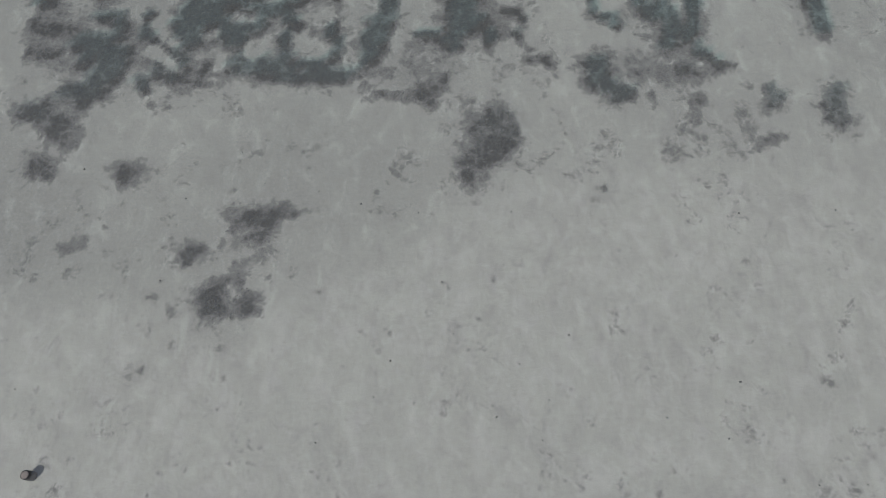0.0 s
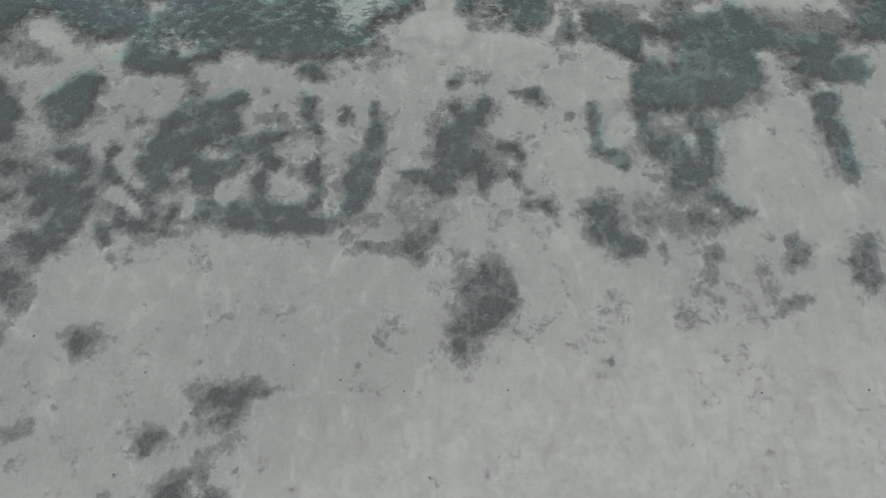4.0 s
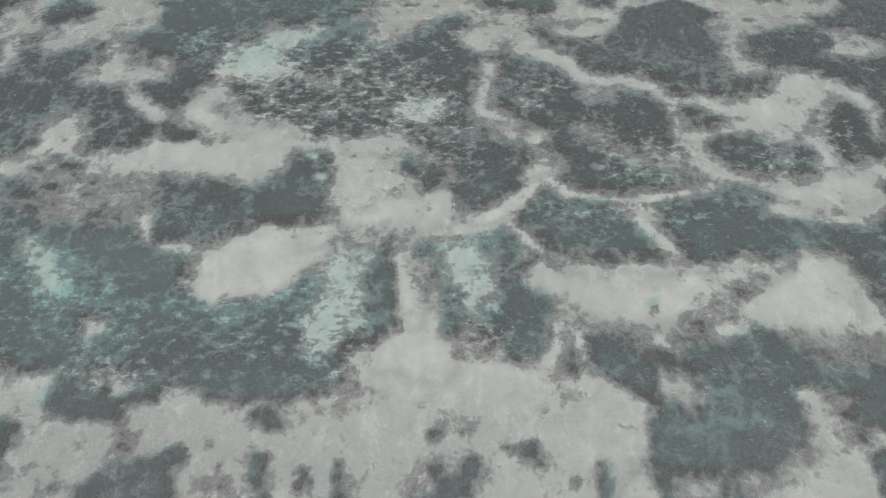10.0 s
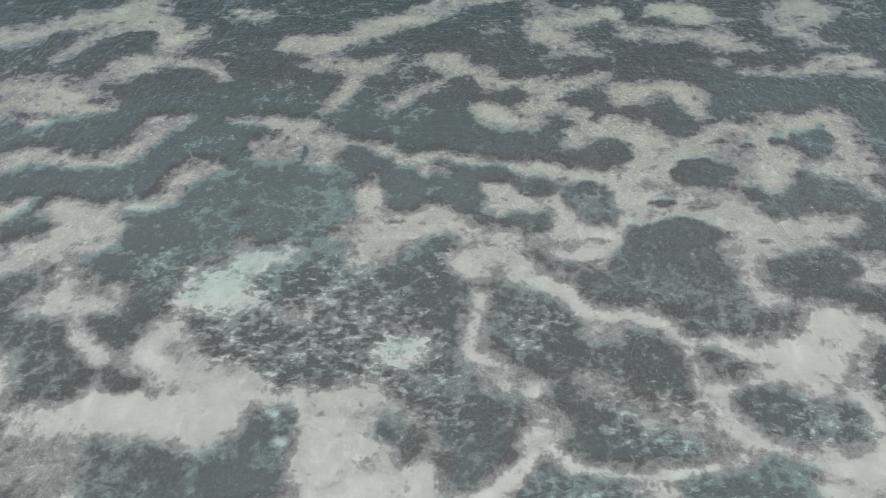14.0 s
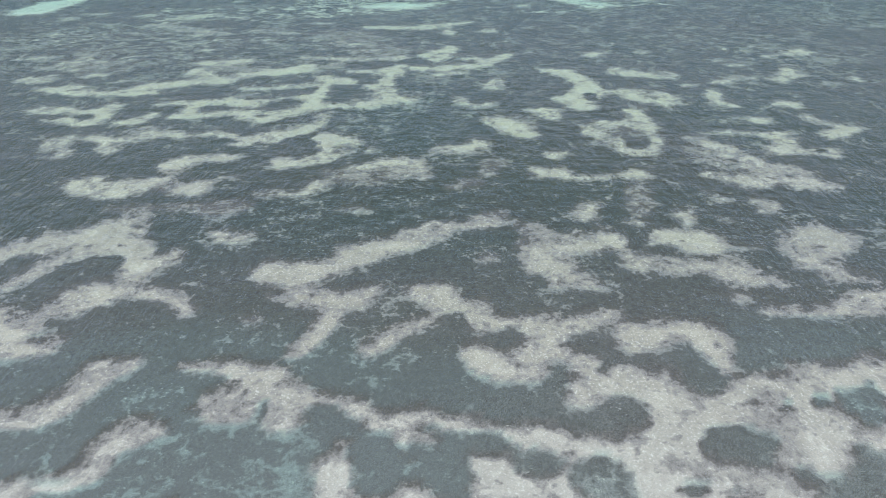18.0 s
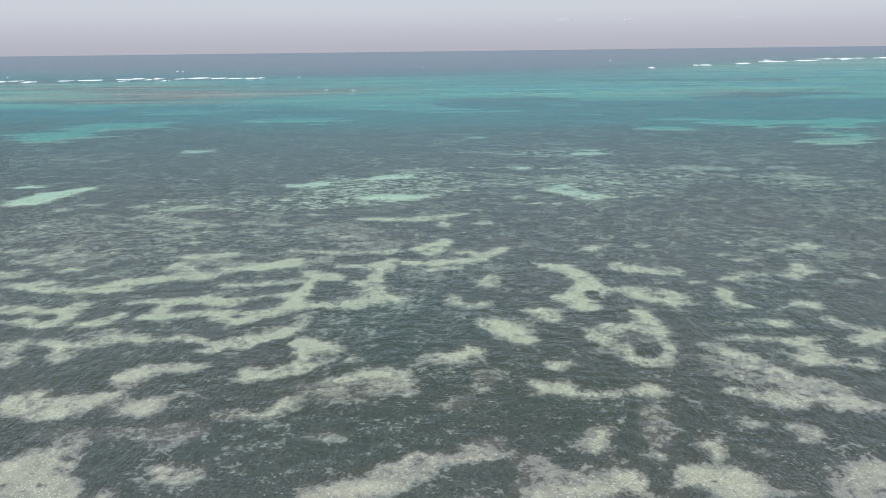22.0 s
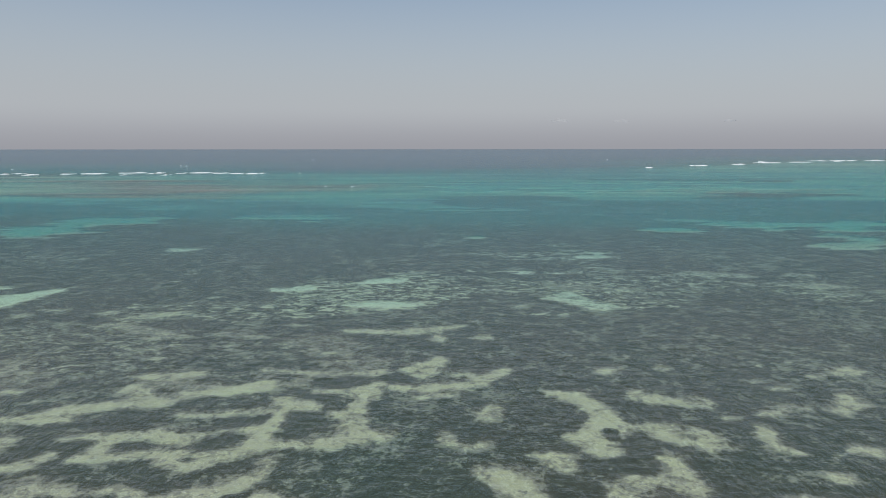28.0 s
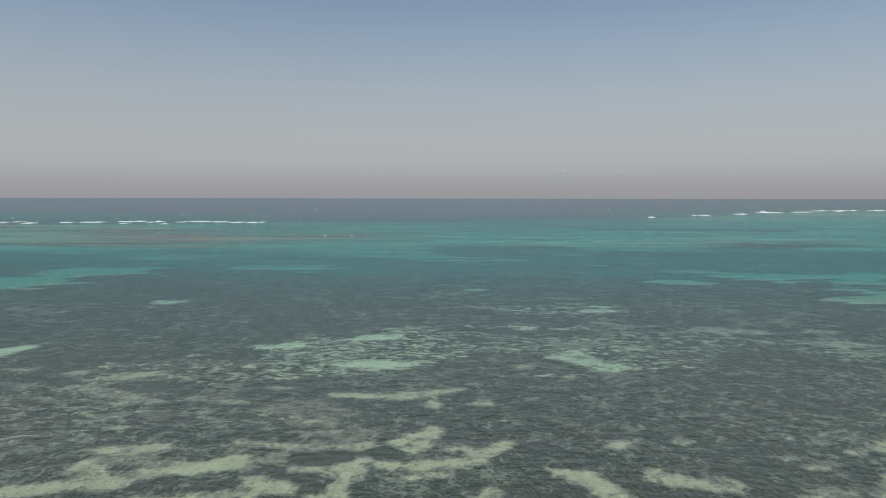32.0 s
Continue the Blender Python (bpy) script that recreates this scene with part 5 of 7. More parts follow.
patch("S", 0.85, -20.88, 119.9, 1.57, 0.69, -18.13, 119.3, 1.55, 0.68, -15.98, 121, 1.98, 0.71, -13.75, 122.8, 1.61, 0.74)
patch("S", 0.85, -14.64, 123.7, 1.23, 1.13, -14.12, 127.7, 1, 1.65)
patch("G", 0.8, -25.51, 122.8, 1.49, 0.74, -27.27, 123, 0.68, 0.37)
patch("G", 0.7, -19.71, 119.9, 0.91, 0.34)
patch("S", 0.7, -16.72, 126.7, 1.69, 0.32, -14.83, 127.7, 1.42, 0.62)
patch("S", 0.85, -46.58, 122.4, 2.05, 0.74, -42.85, 121.8, 2.03, 0.73, -40.59, 121.9, 1.49, 1.09, -39.97, 124, 0.97, 0.76)
patch("S", 0.88, -45.07, 118.9, 1.7, 0.51, -42.98, 119.2, 1.31, 0.68, -40.99, 118, 1.68, 0.66, -39.95, 120.2, 1.32, 1.05)
patch("G", 0.85, -41.97, 120, 1.19, 0.7)
patch("S", 0.85, -36.4, 117.8, 0.77, 0.49, -35.04, 118.2, 1.42, 0.66, -33.92, 119.9, 0.92, 0.69, -33.5, 121.1, 0.53, 0.53)
patch("S", 0.7, -41.34, 113.3, 1.83, 0.44, -40.9, 111.2, 1.18, 1.39, -39.01, 109.6, 0.69, 1.06, -38.82, 107.9, 0.79, 0.76)
patch("S", 0.8, -37.53, 113, 1.33, 0.44, -35.53, 111.6, 0.83, 0.84, -33.9, 109.1, 0.46, 1.05)
patch("B", 0.85, -32.43, 115.5, 2.49, 0.93, -29.26, 113.9, 2.43, 1.19, -26.51, 113.2, 1.44, 0.87)
patch("S", 0.7, -33.23, 112.2, 0.6, 0.57, -31.72, 112.8, 1.8, 0.58, -29.39, 114.2, 1.83, 0.6, -26.82, 113.2, 0.84, 0.58)
patch("S", 0.8, -25, 113.9, 0.85, 0.3, -23.3, 114.2, 1.22, 0.45, -21.41, 113.1, 0.72, 0.44, -20.07, 112.7, 0.6, 0.29)
patch("S", 0.85, -19.7, 110.7, 0.58, 0.27, -18.56, 111.7, 1.29, 0.56, -16.59, 111.9, 1.29, 0.7, -15.22, 113.3, 1.32, 0.73, -13.79, 114.8, 1.46, 0.61, -12.3, 116.3, 1.12, 0.63)
patch("S", 0.8, -18.42, 113.1, 0.84, 0.58, -16.54, 113.8, 1.21, 0.59)
patch("G", 0.9, -12.9, 111.2, 2.32, 1.65)
patch("S", 0.75, -17.28, 146.4, 2.24, 0.6, -13.74, 145.7, 2.56, 0.74, -9.44, 145.3, 3.4, 0.59, -6.05, 145.2, 2.54, 0.59, -3.58, 146, 1.02, 1.2)
patch("B", 0.85, -9.22, 150.2, 3.55, 1.94, -4.79, 150.1, 2.12, 1.61, -14.47, 140.6, 1.95, 1.62)
patch("S", 0.8, -9.33, 138.6, 1.59, 0.65, -6.15, 138.6, 2.38, 0.65, -3.98, 140.9, 1.14, 1.36, -4.41, 137, 0.94, 0.75)
patch("S", 0.88, -0.69, 140, 2.41, 0.8, 2.53, 139.4, 1.91, 0.79, 4.92, 141, 2.42, 0.68, 8.16, 141.4, 1.46, 0.55, 9.89, 143.9, 1.16, 0.86, 12.15, 146.8, 1.19, 0.91)
patch("S", 0.85, 2.34, 147.1, 1.37, 1.52, 1.57, 144.4, 0.84, 1.16, -0.24, 147.1, 0.86, 0.61, 4.02, 150.5, 0.71, 1.94)
patch("S", 0.75, 6.59, 145.2, 1.51, 0.53)
patch("S", 0.75, 2.21, 136.9, 1.09, 0.5, 4.92, 137.8, 1.57, 0.51)
patch("G", 0.9, -8.15, 141.8, 3.28, 1.94)
patch("G", 0.9, -1.33, 143.9, 2, 1.44)
patch("S", 0.85, -14.17, 135, 0.92, 1.21, -12.03, 133.8, 1.52, 1.18, -10.13, 133.7, 0.91, 0.71)
patch("S", 0.88, -13.48, 129.8, 1.02, 2.6, -13.34, 125.6, 0.97, 1.38, -11.24, 123.7, 1.36, 0.75, -8.46, 123.3, 1.62, 0.65)
patch("S", 0.9, -6.62, 124.6, 1.64, 1.15, -4.68, 125.5, 2.35, 1.18, -1.94, 125.6, 1.52, 0.59)
patch("S", 0.88, -7.74, 130.1, 0.87, 1.74, -5.68, 131.1, 1.47, 1.78, -4.42, 129.6, 0.72, 1.5, -5.27, 134.1, 0.61, 0.95)
patch("G", 0.97, -10.14, 130.1, 2.26, 2.83)
patch("G", 0.85, -11.91, 125.4, 1.39, 0.98)
patch("G", 0.6, -7.45, 125.5, 0.69, 0.39)
patch("S", 0.8, 10.19, 133.8, 1.2, 0.7, 10.41, 131.1, 0.73, 0.89, 8.97, 131.5, 0.73, 0.89)
patch("S", 0.75, 4.6, 125.3, 0.69, 1.37, 5.29, 124.2, 0.54, 0.76)
patch("S", 0.6, 7.61, 122.8, 0.93, 0.55, 9.12, 123.9, 0.67, 0.57)
patch("S", 0.92, 18.3, 138.5, 0.63, 0.41, 20.18, 138, 1.24, 0.77, 21.32, 135.5, 1.06, 1.45, 22.28, 132.4, 1.03, 1.14)
patch("S", 0.9, 22.74, 129.1, 1.41, 2.54, 20.37, 125.7, 1.23, 1.76, 18.57, 125.1, 0.81, 0.77, 20.86, 122.8, 1.32, 0.92)
patch("S", 0.85, 25.12, 128.6, 1.69, 0.73, 28.28, 128.6, 1.68, 0.73, 27.26, 125.9, 1.09, 0.79, 28.7, 124.9, 0.94, 0.38)
patch("G", 0.75, 22.11, 127.6, 0.56, 0.41, 22.03, 125.4, 0.61, 0.58)
patch("S", 0.85, 13.78, 121.5, 1.04, 0.53, 16.01, 121.1, 1.29, 0.7, 16.34, 118.8, 0.76, 0.67, 15.15, 119.4, 0.63, 0.68)
patch("B", 0.8, 11.17, 117.3, 2.11, 1.61, 12.08, 113.7, 2.13, 1.17)
patch("S", 0.8, 10.75, 115.7, 0.73, 1.54, 11.87, 114.6, 1.2, 1.2, 9.93, 117.3, 0.87, 0.64, 12.6, 113, 1.29, 0.57)
patch("S", 0.6, 8.39, 117.6, 0.56, 0.81)
patch("S", 0.9, -10.17, 112, 1.17, 1.12, -8.39, 111.8, 1.4, 1.12, -6.48, 110.8, 0.81, 0.54)
patch("S", 0.85, -10.29, 109.8, 0.68, 0.79, -8.82, 106.8, 0.76, 0.61)
patch("B", 0.8, -8.29, 108.2, 1.67, 0.76)
patch("S", 0.7, -4.77, 108.8, 0.56, 0.64)
patch("S", 0.6, -11.74, 119.6, 0.71, 1.02, -11.96, 117.6, 0.5, 0.65)
patch("S", 0.82, 2.76, 108.8, 0.56, 0.64, 3.87, 108.8, 0.67, 0.64, 5.82, 109.4, 0.78, 0.78, 6.68, 110.7, 0.68, 0.81, 7.52, 110, 0.34, 1.06)
patch("B", 0.8, 4.98, 108.1, 2.75, 0.75)
patch("B", 0.8, 15.29, 107.4, 1.3, 0.98)
patch("S", 0.65, 14.94, 106.8, 0.75, 0.48, 15.89, 107.8, 0.65, 0.37)
patch("S", 0.8, 26.17, 146.8, 1.35, 1.21)
patch("S", 0.8, 28.26, 137.6, 0.62, 1.01, 29.87, 136.3, 1.52, 0.98, 32.32, 135.5, 1.81, 0.85, 34.81, 134.9, 0.9, 0.96)
patch("S", 0.65, 33.63, 147.8, 0.68, 0.61)
patch("S", 0.65, 44.23, 143.1, 1.61, 0.45)
patch("S", 0.75, 45.96, 140.3, 1.25, 0.53)
patch("S", 0.6, 52.35, 144.9, 1.14, 0.58)
patch("S", 0.75, 57.13, 146.3, 1.82, 0.74, 59.22, 147.1, 1.16, 0.91)
patch("S", 0.85, 52.42, 137.3, 1.06, 1.25, 52, 134.8, 1.33, 1.43, 49.64, 133, 0.65, 0.92)
patch("S", 0.6, 43.19, 134.3, 0.74, 0.47, 44.84, 133.8, 1.32, 0.47)
patch("S", 0.75, 41.28, 132.2, 1.45, 0.68)
patch("S", 0.6, 36.48, 131, 1.15, 0.44)
patch("S", 0.85, 38.51, 127.8, 0.83, 1.23, 37.74, 124.8, 0.73, 1.15, 38.34, 122.9, 1.31, 0.46, 39.6, 122, 0.64, 0.36)
patch("S", 0.6, 55.67, 131.3, 1.28, 0.66)
patch("S", 0.85, 59.88, 133.3, 0.65, 1.15)
patch("S", 0.85, 31.41, 127.3, 0.83, 0.81, 32.48, 126.2, 0.89, 0.99, 31.43, 123.9, 0.66, 0.94, 32.58, 123.3, 1.32, 0.46)
patch("S", 0.85, 46.15, 122.8, 1.17, 0.73, 46.94, 122.4, 0.9, 0.9)
patch("S", 0.85, 40.39, 117.2, 0.97, 0.95, 41.16, 116.9, 0.6, 0.95)
patch("S", 0.5, 57.33, 126.8, 0.54, 0.4)
patch("S", 0.85, 26.36, 121.1, 1.42, 0.53, 26.51, 119.2, 0.88, 1.01, 26.96, 117.4, 0.74, 1.28, 27.25, 115.2, 1.07, 1.36)
patch("S", 0.8, 25.34, 117.1, 0.61, 0.8, 25.64, 114.7, 0.83, 0.6)
patch("S", 0.8, 22.71, 116.3, 1.82, 0.62, 20.57, 114.8, 1.19, 0.45, 19.98, 113.3, 0.82, 0.58, 21.54, 113.8, 1.06, 0.58)
patch("S", 0.85, 21.65, 111.6, 1.03, 0.69, 22.47, 110.3, 0.78, 0.93, 22.61, 108.6, 0.88, 0.76, 23.47, 107.7, 0.86, 0.62)
patch("S", 0.75, 27.07, 111.6, 0.51, 1.38, 26.15, 109.4, 0.44, 0.78, 24.98, 107.3, 1.18, 0.49)
patch("G", 0.9, 24.5, 110.5, 1.4, 1.61)
patch("B", 0.7, 20.7, 109.9, 1.12, 1.05, 24.15, 114.8, 1.19, 0.9, 25.34, 112.6, 1.73, 0.42)
patch("S", 0.7, 30.85, 111.8, 1.14, 0.55, 31.78, 110.4, 0.78, 0.67)
patch("S", 0.85, 31.64, 107.8, 0.97, 0.62, 33.13, 108.2, 1.3, 1.13, 33.39, 106.8, 0.85, 0.6)
patch("B", 0.85, 30.56, 107.9, 2.15, 0.99, 28.36, 109.4, 1.32, 0.65)
patch("S", 0.78, 36.1, 113.4, 1.74, 0.36, 38.16, 112.8, 1.38, 0.43, 39.82, 112.7, 1.15, 0.49, 41.46, 113.1, 1.04, 0.29)
patch("S", 0.85, 40.21, 111.7, 0.68, 0.69, 40.82, 110.1, 1.1, 0.92, 39.68, 107.8, 1.28, 0.99, 42.36, 107.7, 1.6, 0.86, 43.94, 106.7, 1.05, 0.72)
patch("G", 0.8, 43.69, 107.7, 0.85, 0.49)
patch("G", 0.6, 42.55, 108.6, 0.54, 0.25)
patch("B", 0.7, 37.62, 106.8, 1.06, 0.6)
patch("S", 0.8, 46.46, 118.9, 0.74, 0.41, 46.84, 117.3, 0.73, 0.4, 47.67, 116, 0.95, 0.46)
patch("S", 0.85, 48.56, 114.9, 0.82, 0.9, 47.08, 112.3, 0.74, 1.12, 49.76, 114.4, 1.17, 0.74, 49.45, 113.4, 0.8, 0.43)
patch("S", 0.7, 45.02, 107.7, 0.53, 0.61)
patch("S", 0.8, -24.83, 105.4, 1.62, 0.7, -23.72, 106.5, 1.31, 0.73, -22.22, 106.9, 1.21, 0.61, -20.44, 106.5, 0.87, 0.36)
patch("S", 0.7, -26.18, 104.8, 0.86, 0.69, -24.61, 103.1, 1.04, 0.44)
patch("S", 0.85, -33.95, 100.6, 1.21, 0.91, -32.54, 101.6, 1.12, 1.04, -31.21, 99.75, 1.79, 0.98, -29.06, 100.3, 2, 1, -28.1, 98.58, 1.75, 0.66)
patch("S", 0.8, -26.66, 100.5, 1.3, 0.81, -25.4, 101.5, 1.22, 0.73, -29.37, 97.84, 1.15, 0.37)
patch("B", 0.85, -24.42, 100, 1.98, 1.19, -22.55, 98.07, 1.92, 0.74)
patch("S", 0.8, -21.81, 99.69, 0.99, 0.78, -21.08, 100.3, 0.99, 0.6, -21.79, 98.54, 1.64, 0.57)
patch("S", 0.5, -18.67, 101.8, 0.71, 0.31, -17.43, 101.2, 0.4, 0.21)
patch("S", 0.82, -13.73, 105.9, 0.97, 0.71, -14, 104.9, 0.85, 0.58, -11.58, 105.8, 1.61, 0.95, -9.83, 106.4, 0.87, 0.72)
patch("S", 0.6, -14.11, 97.84, 0.76, 0.55, -12.5, 98.02, 1.14, 0.28, -10.36, 98, 0.95, 0.55, -9.31, 99.61, 0.88, 0.68)
patch("B", 0.7, -11.9, 97.55, 2.36, 0.64)
patch("B", 0.6, -17.03, 94.97, 2.27, 1.34, -27.51, 95.02, 0.91, 0.42)
patch("S", 0.78, -25.57, 90.19, 1.67, 0.84, -24.07, 91.25, 0.68, 0.73, -26.52, 89.02, 1.64, 0.94, -24.28, 88.68, 1.87, 0.93, -22.65, 87.58, 0.95, 0.51)
patch("S", 0.7, -25.91, 87.71, 1.6, 0.77, -24.04, 87.58, 1.59, 0.51)
patch("B", 0.9, -14.7, 88.99, 1.46, 0.4)
patch("S", 0.55, -14.99, 89.2, 0.98, 0.27)
patch("S", 0.6, -8.76, 100.4, 1.19, 0.5, -7.44, 101.2, 1.2, 0.51, -5.61, 102.2, 1.01, 0.74)
patch("S", 0.8, -5.4, 104.1, 1.36, 0.56, -3.98, 105.1, 1.38, 0.58, -2.44, 105.5, 1.17, 0.58, -0.29, 105.1, 0.95, 0.69, 0.57, 104.2, 0.52, 0.67)
patch("B", 0.9, -6.67, 102.4, 2.55, 1.06, -3.25, 103.5, 2.07, 0.88, -0.07, 102.4, 1.82, 1.06, -3.9, 100.9, 1.49, 0.61)
patch("S", 0.55, 1.48, 101.8, 0.5, 0.52)
patch("B", 0.8, 4.03, 99.33, 1.25, 0.77, 6.21, 99.8, 0.77, 0.78)
patch("B", 0.8, -4.77, 94.5, 1.78, 0.57)
patch("B", 0.8, 8.69, 105.7, 1.27, 0.7, 7.51, 102.3, 1.01, 0.53)
patch("B", 0.85, 13.04, 102.3, 1.3, 1.26, 15.04, 102.3, 1.2, 0.84)
patch("S", 0.75, 13.36, 102.8, 0.81, 0.64, 14.65, 103, 0.71, 0.65, 15.42, 101.5, 0.69, 0.41, 17.38, 101.4, 1.18, 0.31)
patch("B", 0.85, 8.06, 93.64, 1.13, 1.11, 6.69, 91.74, 1.43, 0.59, 9.23, 91.88, 0.84, 0.37)
patch("S", 0.7, 3.76, 91.38, 0.75, 0.58, 2.54, 90.46, 1.07, 0.63, 0.96, 89.63, 1.22, 0.48, 4.59, 91.38, 0.5, 0.36)
patch("B", 0.9, 1.77, 89.63, 2.03, 0.95, 0.25, 88.63, 1.59, 0.52)
patch("S", 0.8, -2.77, 87.55, 1.17, 0.44, -1.26, 87.92, 1.18, 0.45, 0.28, 88.3, 0.87, 0.52)
patch("S", 0.6, -4.33, 87.55, 0.78, 0.5)
patch("S", 0.62, 7.31, 91.37, 0.67, 0.36, 6.05, 91.01, 0.58, 0.36)
patch("S", 0.5, 10.78, 90.64, 0.58, 0.28, 11.57, 90.43, 0.41, 0.21)
patch("B", 0.85, 10.4, 91, 1.66, 0.43, 12.88, 88.28, 1.57, 0.77)
patch("S", 0.75, 13.19, 87.77, 0.93, 0.5, 14.44, 88.28, 0.55, 0.39)
patch("S", 0.75, 15.79, 93.22, 0.6, 0.93, 16.63, 95.23, 0.62, 0.58)
patch("B", 0.8, 22.39, 101.7, 1.28, 1.03)
patch("S", 0.6, 23.02, 102.2, 0.8, 0.52, 19.37, 101.5, 1.48, 0.31)
patch("B", 0.9, 21.92, 98.27, 0.75, 1.66, 20.95, 94.79, 1.06, 1.15)
patch("S", 0.65, 20.34, 91.84, 0.83, 0.52)
patch("S", 0.8, 24.78, 93.18, 0.6, 0.7, 24.79, 92.05, 0.38, 0.52)
patch("B", 0.85, 29.9, 106, 2.1, 0.71, 32.34, 104.3, 2.04, 0.56)
patch("S", 0.82, 34.88, 105.4, 1.04, 0.69, 35.14, 103.7, 1.01, 0.77)
patch("S", 0.85, 30.67, 101.4, 0.88, 0.51, 32, 101.1, 1.46, 0.71, 33.74, 99.61, 1.42, 0.67, 36.87, 102.1, 0.79, 0.83, 38.62, 102.6, 0.89, 1.06, 37.3, 100.1, 1.43, 0.98, 39.41, 99.58, 1.89, 0.77, 40.51, 98.62, 0.93, 0.46)
patch("B", 0.8, 35.15, 101.6, 1.95, 1.02, 39.82, 102.1, 1.18, 1.04)
patch("G", 0.7, 37.44, 101.3, 0.39, 0.51)
patch("G", 0.8, 41, 101.6, 0.97, 0.82)
patch("S", 0.55, 29.11, 96.44, 0.81, 0.26)
patch("B", 0.6, 28.45, 98.23, 0.93, 0.37)
patch("S", 0.75, 32.42, 95.82, 0.71, 0.34, 33.2, 95.15, 0.7, 0.66, 32.39, 93.93, 0.77, 0.4)
patch("B", 0.6, 28.13, 92.03, 1, 0.44)
patch("S", 0.85, 21.98, 89.24, 0.87, 0.47, 23.37, 89.24, 1.03, 0.6, 24.83, 88.9, 1.18, 0.66, 25.68, 88.12, 0.77, 0.57, 24.28, 87.5, 0.99, 0.37)
patch("S", 0.8, 23.21, 89.91, 1.2, 0.34, 25.48, 89.57, 0.8, 0.4)
patch("B", 0.8, 27.01, 87.62, 1.15, 0.5, 28.77, 87.3, 1.14, 0.37)
patch("S", 0.78, 34, 89.88, 0.64, 0.75, 35.39, 89.88, 0.8, 1.09, 33.47, 88.24, 1.16, 0.64)
patch("B", 0.8, 34.25, 87.6, 0.76, 0.5)
patch("S", 0.7, 14.71, 87.64, 0.77, 0.5, 16.71, 87.95, 1.32, 0.51)
patch("S", 0.65, 17.41, 89.25, 0.96, 0.33)
patch("M", 0.4, -60.28, 162.4, 13.27, 8.66, -42.39, 154, 10.5, 9.31)
patch("M", 0.55, -44.77, 178.5, 12.89, 6.52, -31.91, 178.4, 10.69, 8.37)
patch("M", 0.97, -21.11, 183.1, 8.83, 9.97, -12.51, 193.7, 9.48, 15.1, -2.16, 199.5, 9.83, 18.9)
patch("M", 0.71, 12.83, 205.8, 10.19, 16.29, 24.73, 199.2, 9.73, 13.66)
patch("M", 0.61, 40.01, 228.3, 8.66, 14.07, 34.48, 193.1, 6.99, 11.42)
patch("M", 0.5, 54.29, 208.6, 12.8, 9.73, 41.23, 187.6, 6.71, 5.26)
patch("M", 0.46, 83.64, 198.4, 13.08, 10.97)
patch("M", 0.35, -25.4, 155.5, 10.58, 5.06)
patch("M", 0.9, 5.16, 220.6, 8.37, 8.05, 19.39, 224.4, 9.94, 8.4)
patch("M", 0.7, 37.29, 247.8, 9.6, 8.59, 20.84, 242.9, 9.41, 6.14)
patch("T", 0.95, -81.84, 182.7, 3.81, 3.48, -79.66, 188.3, 4.2, 3.23, -78.33, 193.3, 2.41, 1.73, -76.41, 196.8, 2.22, 0.91)
patch("T", 0.9, -90.93, 198.8, 3.76, 1.12)
patch("T", 0.7, -135.3, 280.8, 11.69, 5.89, -140.3, 303.1, 12.8, 7.06, -133, 317.5, 13.49, 6.88, -126.9, 338, 14.49, 6.82, -115.3, 344.4, 9.84, 4.74)
patch("T", 0.6, -192, 420.9, 12.58, 11.26)
patch("T", 0.6, -128.5, 390.8, 17.11, 7.92)
patch("T", 0.6, -113.9, 424.1, 12.46, 9.51)
patch("T", 0.65, -77.53, 347.6, 7.39, 6.04, -60.88, 349.4, 9.88, 7.33)
patch("T", 0.8, -50.22, 326.6, 4.55, 2.51)
patch("T", 0.75, -72.13, 252.5, 3.37, 1.7)
patch("T", 0.7, -56.17, 206.7, 1.96, 0.68)
patch("T", 0.85, -29.52, 198, 2.45, 1.22, -26.1, 199.2, 2.47, 1.55)
patch("S", 0.7, -56.18, 177.7, 2.14, 1.84)
patch("S", 0.75, -48.62, 175, 2.51, 0.88, -44.07, 176.7, 3.18, 1.13)
patch("S", 0.6, -66.85, 179.7, 2.18, 0.95)
patch("S", 0.5, -69.62, 176, 1.49, 0.9)
patch("S", 0.5, -50.5, 169.9, 3.02, 0.81, -38.56, 162.3, 3.76, 1.07)
patch("S", 0.5, -29.72, 164, 2.86, 0.73, -25.43, 162.2, 1.87, 0.71)
patch("T", 0.95, -13.39, 184.5, 2, 1.01, -6.95, 184.5, 5.1, 2.27, -1.26, 185.9, 2.46, 1.03)
patch("T", 0.9, -13.96, 205.5, 2.31, 2.01, -9.15, 208.8, 3.66, 2.1)
patch("S", 0.6, -5.77, 216.8, 4.11, 1.54, 2.38, 219.8, 3.06, 2.39)
patch("T", 0.75, 21.62, 217.9, 3.28, 1.94)
patch("T", 0.75, 29.13, 217.8, 1.91, 1.16)
patch("T", 0.75, 43.47, 242.5, 6.22, 3.05)
patch("T", 0.8, 13.49, 281, 1.69, 2.19)
patch("S", 0.6, 13.69, 198.1, 2.18, 1.09)
patch("S", 0.55, 18.4, 183.7, 1.97, 1.24)
patch("T", 0.7, 27.31, 192.1, 3.24, 2.8, 32.39, 182.6, 4.32, 1.96)
patch("S", 0.5, 31.32, 202.2, 4.21, 1.28)
patch("S", 0.5, 39.28, 199, 2.42, 0.92)
patch("T", 0.85, 81.68, 299.4, 5.57, 4.22, 86.56, 295.9, 5.09, 2.46)
